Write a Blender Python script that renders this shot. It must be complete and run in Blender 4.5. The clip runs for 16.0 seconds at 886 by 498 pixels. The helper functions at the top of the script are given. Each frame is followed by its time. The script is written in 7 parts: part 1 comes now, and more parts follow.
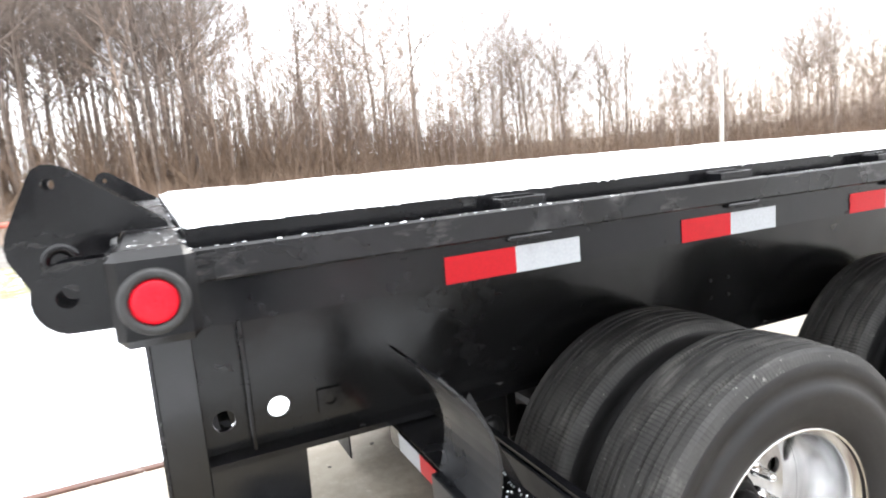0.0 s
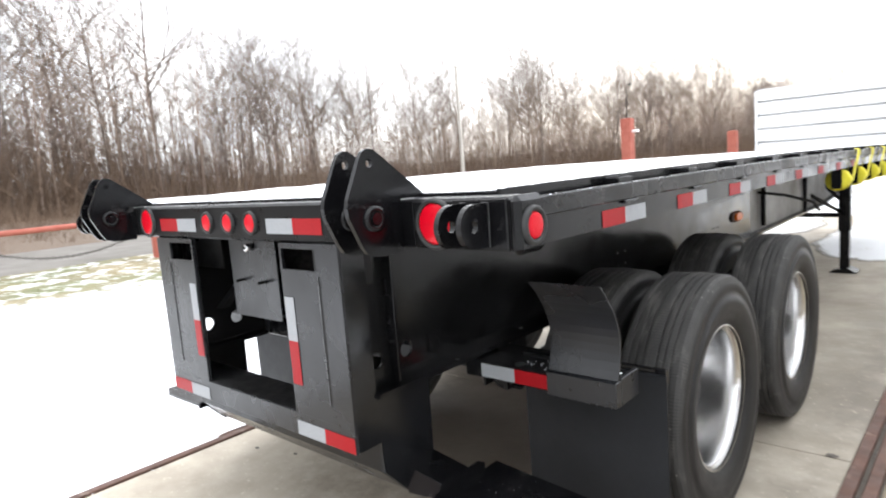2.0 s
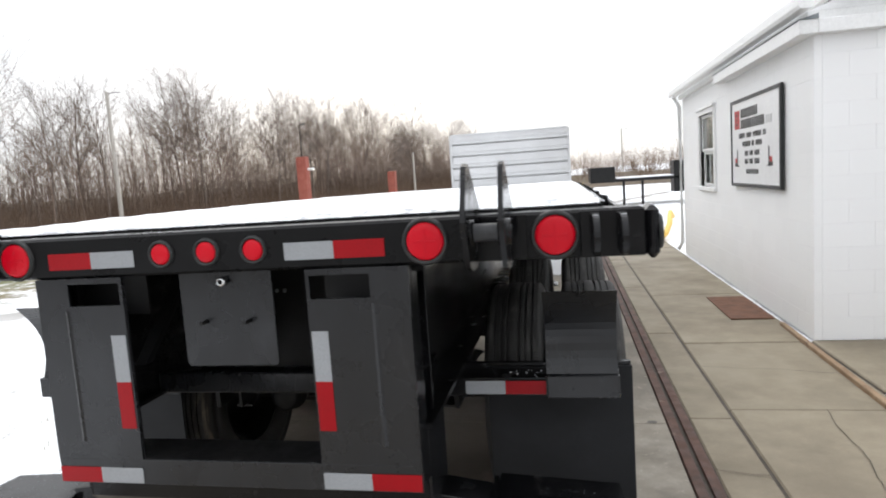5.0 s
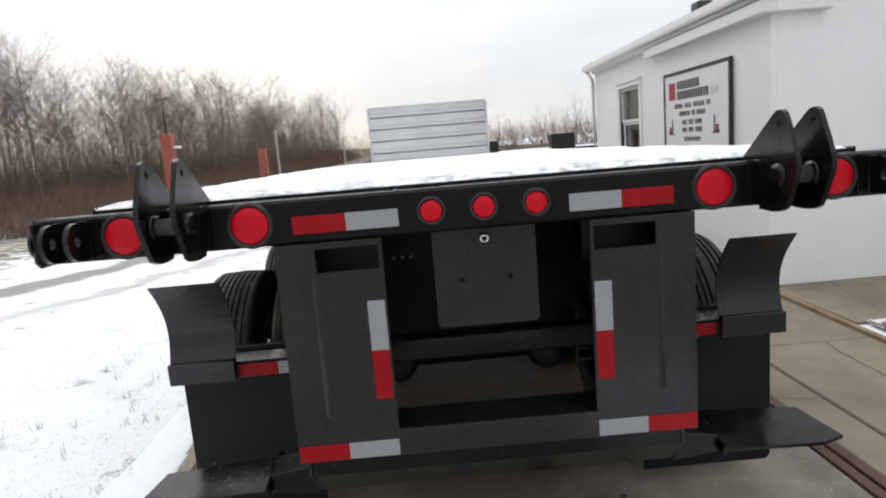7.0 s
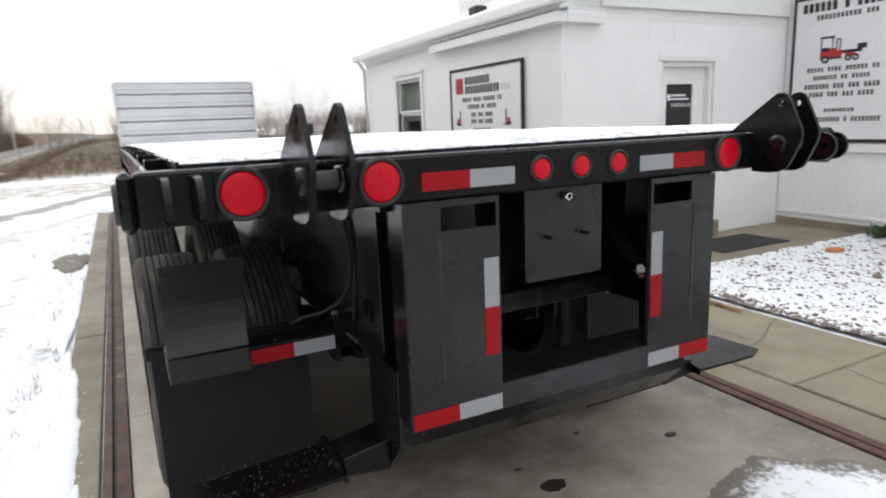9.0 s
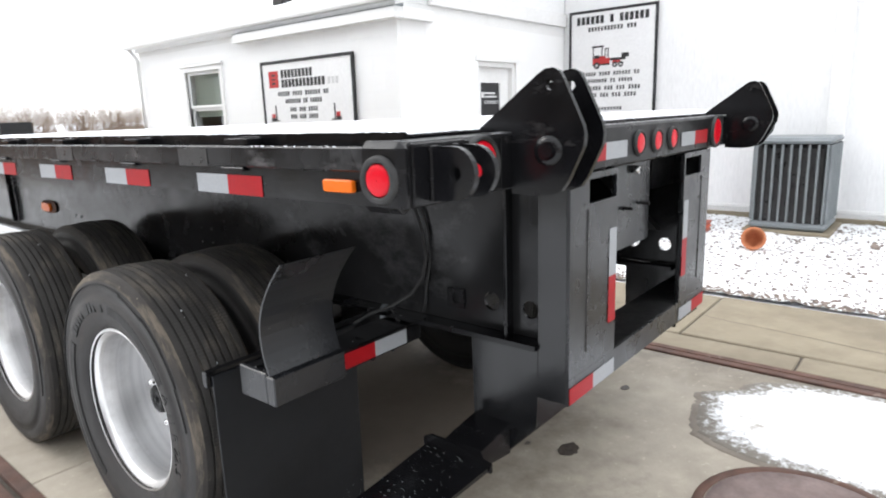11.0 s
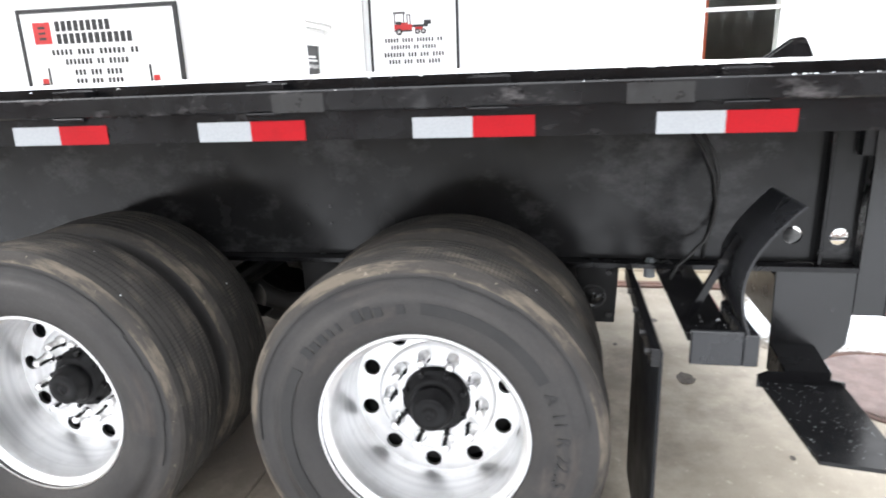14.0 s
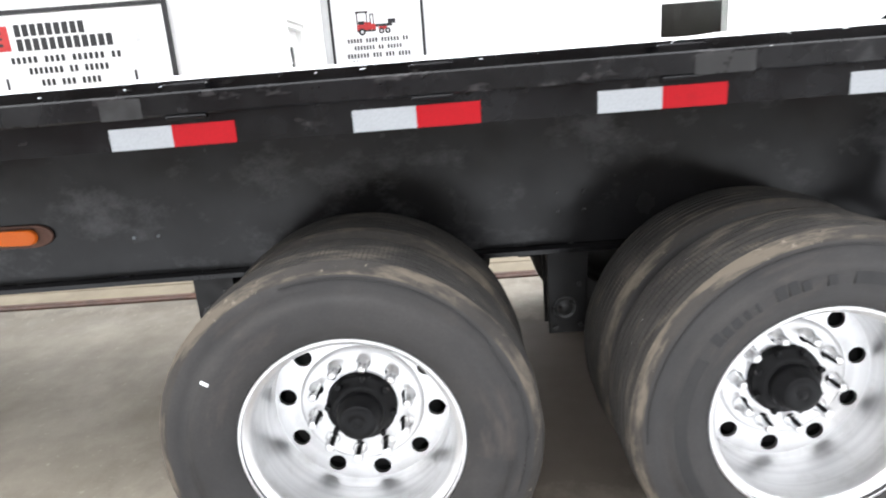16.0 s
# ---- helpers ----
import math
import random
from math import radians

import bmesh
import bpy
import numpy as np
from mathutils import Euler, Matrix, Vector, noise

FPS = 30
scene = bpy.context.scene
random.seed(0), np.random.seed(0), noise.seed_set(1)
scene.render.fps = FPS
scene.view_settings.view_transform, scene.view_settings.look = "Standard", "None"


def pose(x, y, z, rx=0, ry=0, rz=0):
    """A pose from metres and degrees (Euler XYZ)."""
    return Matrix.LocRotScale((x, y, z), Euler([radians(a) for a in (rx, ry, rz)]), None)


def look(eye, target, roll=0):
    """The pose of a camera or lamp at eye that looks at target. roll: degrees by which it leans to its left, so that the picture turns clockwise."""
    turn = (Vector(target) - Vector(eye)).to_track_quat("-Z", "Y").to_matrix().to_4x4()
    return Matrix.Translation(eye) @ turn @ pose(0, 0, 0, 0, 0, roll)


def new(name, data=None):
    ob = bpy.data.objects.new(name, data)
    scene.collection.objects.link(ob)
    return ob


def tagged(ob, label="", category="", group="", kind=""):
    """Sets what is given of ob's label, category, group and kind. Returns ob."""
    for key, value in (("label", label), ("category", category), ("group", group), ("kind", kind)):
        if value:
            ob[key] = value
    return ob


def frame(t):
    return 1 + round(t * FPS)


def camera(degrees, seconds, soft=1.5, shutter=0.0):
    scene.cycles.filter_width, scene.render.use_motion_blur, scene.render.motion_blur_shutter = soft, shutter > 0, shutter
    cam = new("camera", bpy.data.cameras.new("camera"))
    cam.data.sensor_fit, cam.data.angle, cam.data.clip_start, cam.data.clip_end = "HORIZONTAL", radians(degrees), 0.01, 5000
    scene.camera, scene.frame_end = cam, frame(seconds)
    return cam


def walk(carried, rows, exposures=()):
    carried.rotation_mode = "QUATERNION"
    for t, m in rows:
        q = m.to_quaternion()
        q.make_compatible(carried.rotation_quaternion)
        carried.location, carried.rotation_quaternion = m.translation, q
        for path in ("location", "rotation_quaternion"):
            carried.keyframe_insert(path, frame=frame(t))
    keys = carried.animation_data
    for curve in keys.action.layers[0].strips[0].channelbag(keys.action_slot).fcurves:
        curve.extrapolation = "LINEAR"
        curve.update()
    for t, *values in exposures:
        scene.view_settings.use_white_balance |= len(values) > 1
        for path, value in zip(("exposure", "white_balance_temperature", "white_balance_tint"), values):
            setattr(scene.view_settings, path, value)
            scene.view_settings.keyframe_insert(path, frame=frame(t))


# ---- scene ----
cam = camera(70.5, 16.0, soft=1.9, shutter=0.35)
PATH = [
    (0, (2.252, 0.059, 1.585), (0.454, 0.881, 1.284), -4.8),
    (0.5, (2.264, -0.278, 1.602), (0.584, 0.759, 1.285), -2.9),
    (1, (2.249, -0.608, 1.595), (0.67, 0.584, 1.303), -4.2),
    (1.5, (2.135, -0.893, 1.573), (0.623, 0.383, 1.283), -6.2),
    (2, (2.119, -1.183, 1.568), (0.789, 0.287, 1.305), -4.4),
    (2.5, (2.088, -1.388, 1.59), (0.882, 0.174, 1.267), -6.2),
    (3, (1.893, -1.45, 1.574), (0.757, 0.185, 1.379), -6.7),
    (3.5, (1.735, -1.507, 1.577), (0.765, 0.225, 1.333), -4.2),
    (3.7, (1.664, -1.554, 1.578), (0.82, 0.246, 1.361), -3.9),
    (5.8, (0.569, -1.832, 1.624), (0.356, 0.146, 1.415), -4.5),
    (6, (0.432, -1.873, 1.64), (0.285, 0.112, 1.447), -4.8),
    (6.5, (0.118, -1.832, 1.610), (0.099, 0.15, 1.377), -3.9),
    (7, (-0.164, -1.803, 1.602), (-0.124, 0.171, 1.278), -4.7),
    (7.5, (-0.437, -1.839, 1.615), (-0.078, 0.099, 1.275), -4.7),
    (8, (-0.736, -1.751, 1.555), (-0.246, 0.156, 1.204), -3.8),
    (8.5, (-0.992, -1.606, 1.583), (-0.385, 0.268, 1.237), -3.9),
    (9, (-1.292, -1.559, 1.572), (-0.401, 0.186, 1.174), -2.3),
    (9.2, (-1.422, -1.477, 1.571), (-0.451, 0.221, 1.156), -1.9),
    (11.3, (-2.209, -0.636, 1.534), (-0.622, 0.522, 1.16), -2.9),
    (11.5, (-2.24, -0.501, 1.533), (-0.606, 0.607, 1.215), -3.9),
    (12, (-2.344, -0.193, 1.515), (-0.605, 0.697, 1.09), -1.6),
    (12.5, (-2.498, 0.132, 1.539), (-0.678, 0.864, 1.149), -0.5),
    (13, (-2.591, 0.498, 1.487), (-0.793, 1.251, 1.038), -3.4),
    (13.5, (-2.678, 0.777, 1.489), (-0.825, 1.375, 1.031), -3.0),
    (14, (-2.782, 1.057, 1.492), (-0.89, 1.429, 0.96), -1.9),
    (14.5, (-2.759, 1.411, 1.466), (-0.865, 1.777, 0.938), -3.9),
    (15, (-2.773, 1.734, 1.477), (-0.866, 2.005, 0.937), -3.4),
    (15.5, (-2.827, 2.063, 1.506), (-0.894, 2.197, 1.009), -4.6),
    (16, (-2.744, 2.385, 1.452), (-0.815, 2.422, 0.921), -4.2),
]
EXPOSURES = [(t, stops, 6350, 10) for t, stops in ((0, 2.48), (1, 2.0), (1.5, 1.80), (2.5, 1.44), (3.7, 1.0), (5.8, 0.60), (7, 0.30), (8.5, 0.52), (9.2, 0.56), (11.5, 1.32), (12.3, 1.34), (13, 1.42), (13.5, 1.84), (14, 1.92), (14.5, 1.86), (16, 1.79))]
walk(cam, [(t, look(eye, target, roll)) for t, eye, target, roll in PATH], exposures=EXPOSURES)

# ---- light ----
world = bpy.data.worlds.new("overcast_sky")
scene.world = world
world.use_nodes = True
wn, wl = world.node_tree.nodes, world.node_tree.links
sky = wn.new("ShaderNodeTexSky")
sky.sky_type, sky.sun_disc = "NISHITA", False
sky.sun_elevation, sky.sun_rotation = radians(16), radians(-20)
sky_gain = wn.new("ShaderNodeMix")
sky_gain.data_type, sky_gain.blend_type = "RGBA", "MULTIPLY"
sky_gain.inputs[0].default_value = 1.0
sky_gain.inputs[7].default_value = (0.1, 0.1, 0.1, 1)
wc = wn.new("ShaderNodeTexCoord")
wmap = wn.new("ShaderNodeMapping")
wmap.inputs["Scale"].default_value = (1.2, 1.2, 4.0)
wnoise = wn.new("ShaderNodeTexNoise")
wnoise.inputs["Scale"].default_value, wnoise.inputs["Detail"].default_value = 2.2, 5.0
wramp = wn.new("ShaderNodeValToRGB")
wramp.color_ramp.elements[0].position, wramp.color_ramp.elements[1].position = 0.32, 0.68
wramp.color_ramp.elements[0].color = (0.86, 0.88, 0.92, 1)
wramp.color_ramp.elements[1].color = (1.06, 1.05, 1.04, 1)
wmix = wn.new("ShaderNodeMix")
wmix.data_type = "RGBA"
wmix.inputs[0].default_value = 0.9
wl.new(sky.outputs[0], sky_gain.inputs[6])
wl.new(wc.outputs["Generated"], wmap.inputs[0])
wl.new(wmap.outputs[0], wnoise.inputs["Vector"])
wl.new(wnoise.outputs[0], wramp.inputs[0])
wl.new(sky_gain.outputs[2], wmix.inputs[6])
wl.new(wramp.outputs[0], wmix.inputs[7])
# an overcast sky is brighter overhead than at its rim
wsep = wn.new("ShaderNodeSeparateXYZ")
wl.new(wc.outputs["Generated"], wsep.inputs[0])
wdome = wn.new("ShaderNodeMapRange")
wdome.inputs[1].default_value, wdome.inputs[2].default_value, wdome.inputs[3].default_value, wdome.inputs[4].default_value = 0.0, 1.0, 0.72, 1.50
wl.new(wsep.outputs[2], wdome.inputs[0])
wshade = wn.new("ShaderNodeMix")
wshade.data_type, wshade.blend_type = "RGBA", "MULTIPLY"
wshade.inputs[0].default_value = 1.0
wl.new(wmix.outputs[2], wshade.inputs[6])
wl.new(wdome.outputs[0], wshade.inputs[7])
wl.new(wshade.outputs[2], wn["Background"].inputs[0])
wn["Background"].inputs[1].default_value = 0.95
sun = new("sun", bpy.data.lights.new("sun", "SUN"))
sun.data.energy, sun.data.angle, sun.data.color = 0.5, radians(25), (1, 0.95, 0.88)
sun.matrix_world = look((0, 0, 30), (3.0, -8, 23))


# ---- materials ----
def nodes_of(name):
    m = bpy.data.materials.new(name)
    m.use_nodes = True
    return m, m.node_tree.nodes, m.node_tree.links, m.node_tree.nodes["Principled BSDF"]


def tex(n, l, scale, detail=4.0, rough=0.55, coord="Object", stretch=None, kind="ShaderNodeTexNoise"):
    tc = n.new("ShaderNodeTexCoord")
    t = n.new(kind)
    t.inputs["Scale"].default_value = scale
    if kind == "ShaderNodeTexNoise":
        t.inputs["Detail"].default_value, t.inputs["Roughness"].default_value = detail, rough
    if stretch:
        mp = n.new("ShaderNodeMapping")
        mp.inputs["Scale"].default_value = stretch
        l.new(tc.outputs[coord], mp.inputs[0])
        l.new(mp.outputs[0], t.inputs["Vector"])
    else:
        l.new(tc.outputs[coord], t.inputs["Vector"])
    return t.outputs[0]


def ramp(n, l, fac, a, b, ca, cb):
    r = n.new("ShaderNodeValToRGB")
    r.color_ramp.elements[0].position, r.color_ramp.elements[1].position = a, b
    r.color_ramp.elements[0].color, r.color_ramp.elements[1].color = (*ca, 1), (*cb, 1)
    l.new(fac, r.inputs[0])
    return r.outputs[0]


def grey(n, l, fac, a, b, va, vb):
    r = n.new("ShaderNodeMapRange")
    r.inputs[1].default_value, r.inputs[2].default_value, r.inputs[3].default_value, r.inputs[4].default_value = a, b, va, vb
    l.new(fac, r.inputs[0])
    return r.outputs[0]


def mixed(n, l, fac, a, b, mode="MIX"):
    m = n.new("ShaderNodeMix")
    m.data_type, m.blend_type = "RGBA", mode
    for sock, v in ((m.inputs[0], fac), (m.inputs[6], a), (m.inputs[7], b)):
        if isinstance(v, (int, float)):
            sock.default_value = v
        elif isinstance(v, tuple):
            sock.default_value = (*v, 1)
        else:
            l.new(v, sock)
    return m.outputs[2]


def bump(n, l, b, height, strength, distance=0.01):
    k = n.new("ShaderNodeBump")
    k.inputs["Strength"].default_value, k.inputs["Distance"].default_value = strength, distance
    l.new(height, k.inputs["Height"])
    l.new(k.outputs[0], b.inputs["Normal"])


def surface(name, ca, cb, scale=6.0, rough=(0.5, 0.7), fine=60.0, bump_by=0.15, metal=0.0, spots=None, coat=0.0, stretch=None, dist=0.004, spec=0.5, scuffs=None):
    """A plain worn surface: two colours blended by coarse noise, grain, roughness that varies, fine relief, optional spots (colour, scale, threshold) and scuffs (colour, scale, threshold, stretch)."""
    m, n, l, b = nodes_of(name)
    coarse, grain = tex(n, l, scale, 5, 0.6, stretch=stretch), tex(n, l, fine, 3, 0.6, stretch=stretch)
    col = ramp(n, l, coarse, 0.32, 0.68, ca, cb)
    col = mixed(n, l, grey(n, l, grain, 0.3, 0.7, 0.0, 0.35), col, tuple(0.75 * v for v in ca))
    if spots:
        sp = tex(n, l, spots[1], 6, 0.65)
        col = mixed(n, l, grey(n, l, sp, spots[2], spots[2] + 0.08, 0, 1), col, spots[0])
    if scuffs:
        sc = tex(n, l, scuffs[1], 8, 0.72, stretch=scuffs[3])
        col = mixed(n, l, grey(n, l, sc, scuffs[2], scuffs[2] + 0.14, 0, 1), col, scuffs[0])
    l.new(col, b.inputs["Base Color"])
    l.new(grey(n, l, tex(n, l, scale * 2.3, 4), 0.3, 0.7, *rough), b.inputs["Roughness"])
    b.inputs["Metallic"].default_value = metal
    b.inputs["Specular IOR Level"].default_value = spec
    b.inputs["Coat Weight"].default_value = coat
    b.inputs["Coat Roughness"].default_value = 0.25
    bump(n, l, b, grain, bump_by, dist)
    return m


def block_paint(name, ca, cb, rough):
    """Paint over masonry or siding pieces: each piece a little different."""
    m, n, l, b = nodes_of(name)
    info = n.new("ShaderNodeObjectInfo")
    col = ramp(n, l, info.outputs["Random"], 0.0, 1.0, ca, cb)
    dirt = tex(n, l, 1.3, 6, 0.65)
    col = mixed(n, l, grey(n, l, dirt, 0.6, 0.85, 0, 0.15), col, (0.62, 0.60, 0.56))
    l.new(col, b.inputs["Base Color"])
    b.inputs["Roughness"].default_value = rough
    bump(n, l, b, tex(n, l, 70, 4), 0.25, 0.004)
    return m


PAINT = surface("gloss_black_paint", (0.003, 0.003, 0.0035), (0.008, 0.008, 0.009), 3.5, (0.10, 0.30), 90, 0.05, coat=0.0, spec=0.26, scuffs=((0.045, 0.043, 0.042), 9.0, 0.60, (1.0, 0.6, 1.6)))
PAINT_DUSTY = surface("dusty_black_paint", (0.010, 0.010, 0.0105), (0.026, 0.026, 0.026), 9.0, (0.22, 0.5), 70, 0.08, spots=((0.09, 0.085, 0.075), 5.0, 0.66))
PAINT_SATIN = surface("satin_charcoal_paint", (0.0092, 0.0098, 0.0114), (0.0152, 0.016, 0.0182), 2.5, (0.18, 0.40), 90, 0.05, spec=0.42, stretch=(2.5, 2.5, 0.5), scuffs=((0.029, 0.0295, 0.0325), 7.0, 0.60, (1.4, 1.4, 0.5)))
PIN_STEEL = surface("worn_pin_steel", (0.028, 0.029, 0.031), (0.055, 0.056, 0.058), 14.0, (0.35, 0.6), 80, 0.15, metal=0.3)
PAINT_BEAM = surface("rear_beam_black_paint", (0.004, 0.004, 0.0044), (0.008, 0.008, 0.0085), 2.5, (0.22, 0.42), 90, 0.05, spec=0.17, scuffs=((0.028, 0.028, 0.029), 9.0, 0.60, (0.6, 1.4, 1.6)))
PAINT_DARK = surface("dark_underside_paint", (0.003, 0.003, 0.0035), (0.008, 0.0077, 0.0074), 5.0, (0.3, 0.6), 60, 0.1, spec=0.3)
LEG_GLOSS = surface("gloss_leg_paint", (0.0045, 0.0048, 0.0056), (0.0085, 0.009, 0.0102), 3.0, (0.10, 0.24), 60, 0.05, spec=0.46, scuffs=((0.022, 0.022, 0.024), 7.0, 0.60, (1.4, 1.4, 0.6)))
WEB_PAINT = surface("web_black_paint", (0.004, 0.0042, 0.0045), (0.010, 0.010, 0.0104), 2.6, (0.12, 0.26), 9, 0.08, dist=0.012, spec=0.30, scuffs=((0.022, 0.0225, 0.0235), 4.0, 0.58, (1.0, 0.7, 1.0)))
WEB_CLOUDY = surface("cloudy_web_paint", (0.0095, 0.0097, 0.0102), (0.020, 0.020, 0.0207), 2.6, (0.12, 0.28), 9, 0.10, dist=0.012, spec=0.22, scuffs=((0.054, 0.054, 0.0558), 3.4, 0.52, (1.0, 0.7, 1.2)))
WEB_WORN = surface("road_dulled_web_paint", (0.10, 0.098, 0.094), (0.26, 0.25, 0.235), 1.8, (0.35, 0.6), 40, 0.1, spots=((0.10, 0.065, 0.035), 2.2, 0.60))
def tyre_coat(name, ca, cb, rough, worn=None, specks=None, along=7.0, across=34.0, spec=0.3, sipes=0):
    """Rubber, with wear that runs round the wheel: worn (colour, threshold), specks (colour, threshold)."""
    m, n, l, b = nodes_of(name)
    tc = n.new("ShaderNodeTexCoord")
    sep = n.new("ShaderNodeSeparateXYZ")
    l.new(tc.outputs["Object"], sep.inputs[0])
    turn = n.new("ShaderNodeMath")
    turn.operation = "ARCTAN2"
    l.new(sep.outputs[2], turn.inputs[0])
    l.new(sep.outputs[1], turn.inputs[1])
    flat = n.new("ShaderNodeCombineXYZ")
    l.new(sep.outputs[1], flat.inputs[0])
    l.new(sep.outputs[2], flat.inputs[1])
    away = n.new("ShaderNodeVectorMath")
    away.operation = "LENGTH"
    l.new(flat.outputs[0], away.inputs[0])
    round_ = n.new("ShaderNodeCombineXYZ")
    for k, (out, by) in enumerate(((turn.outputs[0], 0.5 * along), (sep.outputs[0], across), (away.outputs["Value"], across))):
        sc_ = n.new("ShaderNodeMath")
        sc_.operation = "MULTIPLY"
        l.new(out, sc_.inputs[0])
        sc_.inputs[1].default_value = by
        l.new(sc_.outputs[0], round_.inputs[k])
    streak = n.new("ShaderNodeTexNoise")
    streak.inputs["Scale"].default_value, streak.inputs["Detail"].default_value, streak.inputs["Roughness"].default_value = 1.0, 7.0, 0.68
    l.new(round_.outputs[0], streak.inputs["Vector"])
    grain = tex(n, l, 120, 3, 0.6)
    col = ramp(n, l, tex(n, l, 5.0, 5, 0.6), 0.32, 0.68, ca, cb)
    col = mixed(n, l, grey(n, l, grain, 0.3, 0.7, 0.0, 0.35), col, tuple(0.7 * v for v in ca))
    if worn:
        col = mixed(n, l, grey(n, l, streak.outputs[0], worn[1], worn[1] + 0.12, 0, 1), col, worn[0])
    if sipes:
        cuts = n.new("ShaderNodeMath")
        cuts.operation = "MULTIPLY"
        l.new(turn.outputs[0], cuts.inputs[0])
        cuts.inputs[1].default_value = float(sipes)
        wave = n.new("ShaderNodeMath")
        wave.operation = "SINE"
        l.new(cuts.outputs[0], wave.inputs[0])
        shown = n.new("ShaderNodeMath")
        shown.operation = "MULTIPLY"
        l.new(grey(n, l, wave.outputs[0], 0.45, 0.85, 0, 0.75), shown.inputs[0])
        l.new(grey(n, l, tex(n, l, 7.0, 4, 0.6), 0.40, 0.62, 0.0, 1.0), shown.inputs[1])
        col = mixed(n, l, shown.outputs[0], col, tuple(0.4 * v for v in ca))
    if specks:
        col = mixed(n, l, grey(n, l, tex(n, l, 42, 6, 0.7), specks[1], specks[1] + 0.06, 0, 1), col, specks[0])
    l.new(col, b.inputs["Base Color"])
    l.new(grey(n, l, streak.outputs[0], 0.3, 0.7, *rough), b.inputs["Roughness"])
    b.inputs["Specular IOR Level"].default_value = spec
    bump(n, l, b, streak.outputs[0] if worn else grain, 0.35 if worn else 0.15, 0.004)
    return m


RUBBER = tyre_coat("tyre_rubber", (0.024, 0.0232, 0.0232), (0.040, 0.0375, 0.036), (0.45, 0.75), ((0.052, 0.045, 0.041), 0.56), None, 2.2, 9.0)
TREAD = tyre_coat("tyre_tread_rubber", (0.027, 0.0256, 0.0242), (0.048, 0.0445, 0.041), (0.6, 0.9), ((0.088, 0.077, 0.064), 0.52), ((0.15, 0.135, 0.115), 0.68), 5.0, 20.0, sipes=260)
SHOULDER = tyre_coat("scrubbed_tyre_shoulder", (0.028, 0.0255, 0.0235), (0.046, 0.041, 0.036), (0.7, 0.95), ((0.108, 0.091, 0.071), 0.485), ((0.18, 0.154, 0.122), 0.63), 4.0, 22.0)
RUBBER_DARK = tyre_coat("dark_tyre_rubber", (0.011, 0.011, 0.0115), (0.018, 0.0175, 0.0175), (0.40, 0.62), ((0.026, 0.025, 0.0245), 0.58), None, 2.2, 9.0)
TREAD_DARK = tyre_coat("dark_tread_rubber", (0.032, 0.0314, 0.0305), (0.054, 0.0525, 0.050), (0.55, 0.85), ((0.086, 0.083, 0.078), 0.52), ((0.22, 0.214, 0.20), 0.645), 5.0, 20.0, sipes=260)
RAIL_PAINT = surface("scuffed_rail_paint", (0.004, 0.004, 0.0045), (0.012, 0.012, 0.013), 1.6, (0.10, 0.42), 30, 0.08, spots=((0.035, 0.035, 0.036), 2.6, 0.58), spec=0.3, scuffs=((0.085, 0.08, 0.08), 8.0, 0.57, (1.0, 0.6, 1.8)))
HUB_PAINT = surface("hub_cap_paint", (0.005, 0.005, 0.0055), (0.010, 0.010, 0.0105), 12.0, (0.28, 0.45), 60, 0.15, spec=0.13)
RUBBER_INK = surface("raised_black_rubber", (0.023, 0.023, 0.0235), (0.031, 0.0305, 0.030), 6.0, (0.5, 0.7), 120, 0.1, spec=0.2)
OIL = surface("oil_stain", (0.03, 0.022, 0.016), (0.07, 0.05, 0.035), 20, (0.3, 0.6), 60, 0.1)
FLAP = surface("mudflap_rubber", (0.005, 0.0058, 0.0072), (0.010, 0.0112, 0.0135), 3.0, (0.35, 0.55), 50, 0.1, spec=0.24)
GROMMET = surface("lamp_grommet_rubber", (0.010, 0.010, 0.010), (0.018, 0.018, 0.018), 20, (0.5, 0.7), 150, 0.1)
CHROME = surface("chrome_nut", (0.75, 0.75, 0.75), (0.85, 0.85, 0.85), 10, (0.08, 0.2), 90, 0.03, metal=1.0)
ALUMINIUM = surface("mill_aluminium", (0.56, 0.562, 0.565), (0.64, 0.642, 0.645), 2.0, (0.40, 0.55), 60, 0.03, metal=0.3)
RUST = surface("rusted_steel_edge", (0.055, 0.030, 0.022), (0.13, 0.062, 0.042), 5.0, (0.6, 0.85), 50, 0.35, spots=((0.20, 0.15, 0.12), 6.0, 0.62))
RED_POST = surface("faded_red_paint", (0.30, 0.075, 0.052), (0.40, 0.125, 0.088), 3.0, (0.6, 0.8), 40, 0.2, spots=((0.22, 0.08, 0.05), 3.0, 0.64))
YELLOW_WEB = surface("yellow_strap_webbing", (0.62, 0.55, 0.02), (0.78, 0.70, 0.05), 14, (0.7, 0.9), 200, 0.3)
YELLOW_HOSE = surface("yellow_plastic_hose", (0.66, 0.40, 0.02), (0.78, 0.50, 0.04), 8, (0.35, 0.55), 90, 0.1)
BLIND = surface("pale_window_blind", (0.36, 0.40, 0.35), (0.44, 0.48, 0.42), 3, (0.6, 0.8), 40, 0.1)
MESH_GREY = surface("grey_enamel", (0.17, 0.19, 0.20), (0.22, 0.24, 0.25), 5, (0.4, 0.6), 60, 0.1)
TRIM_WHITE = surface("white_trim_paint", (0.82, 0.82, 0.81), (0.86, 0.86, 0.855), 2.0, (0.45, 0.65), 40, 0.1)
BLOCK_WHITE = block_paint("painted_block", (0.84, 0.84, 0.835), (0.86, 0.86, 0.855), 0.6)
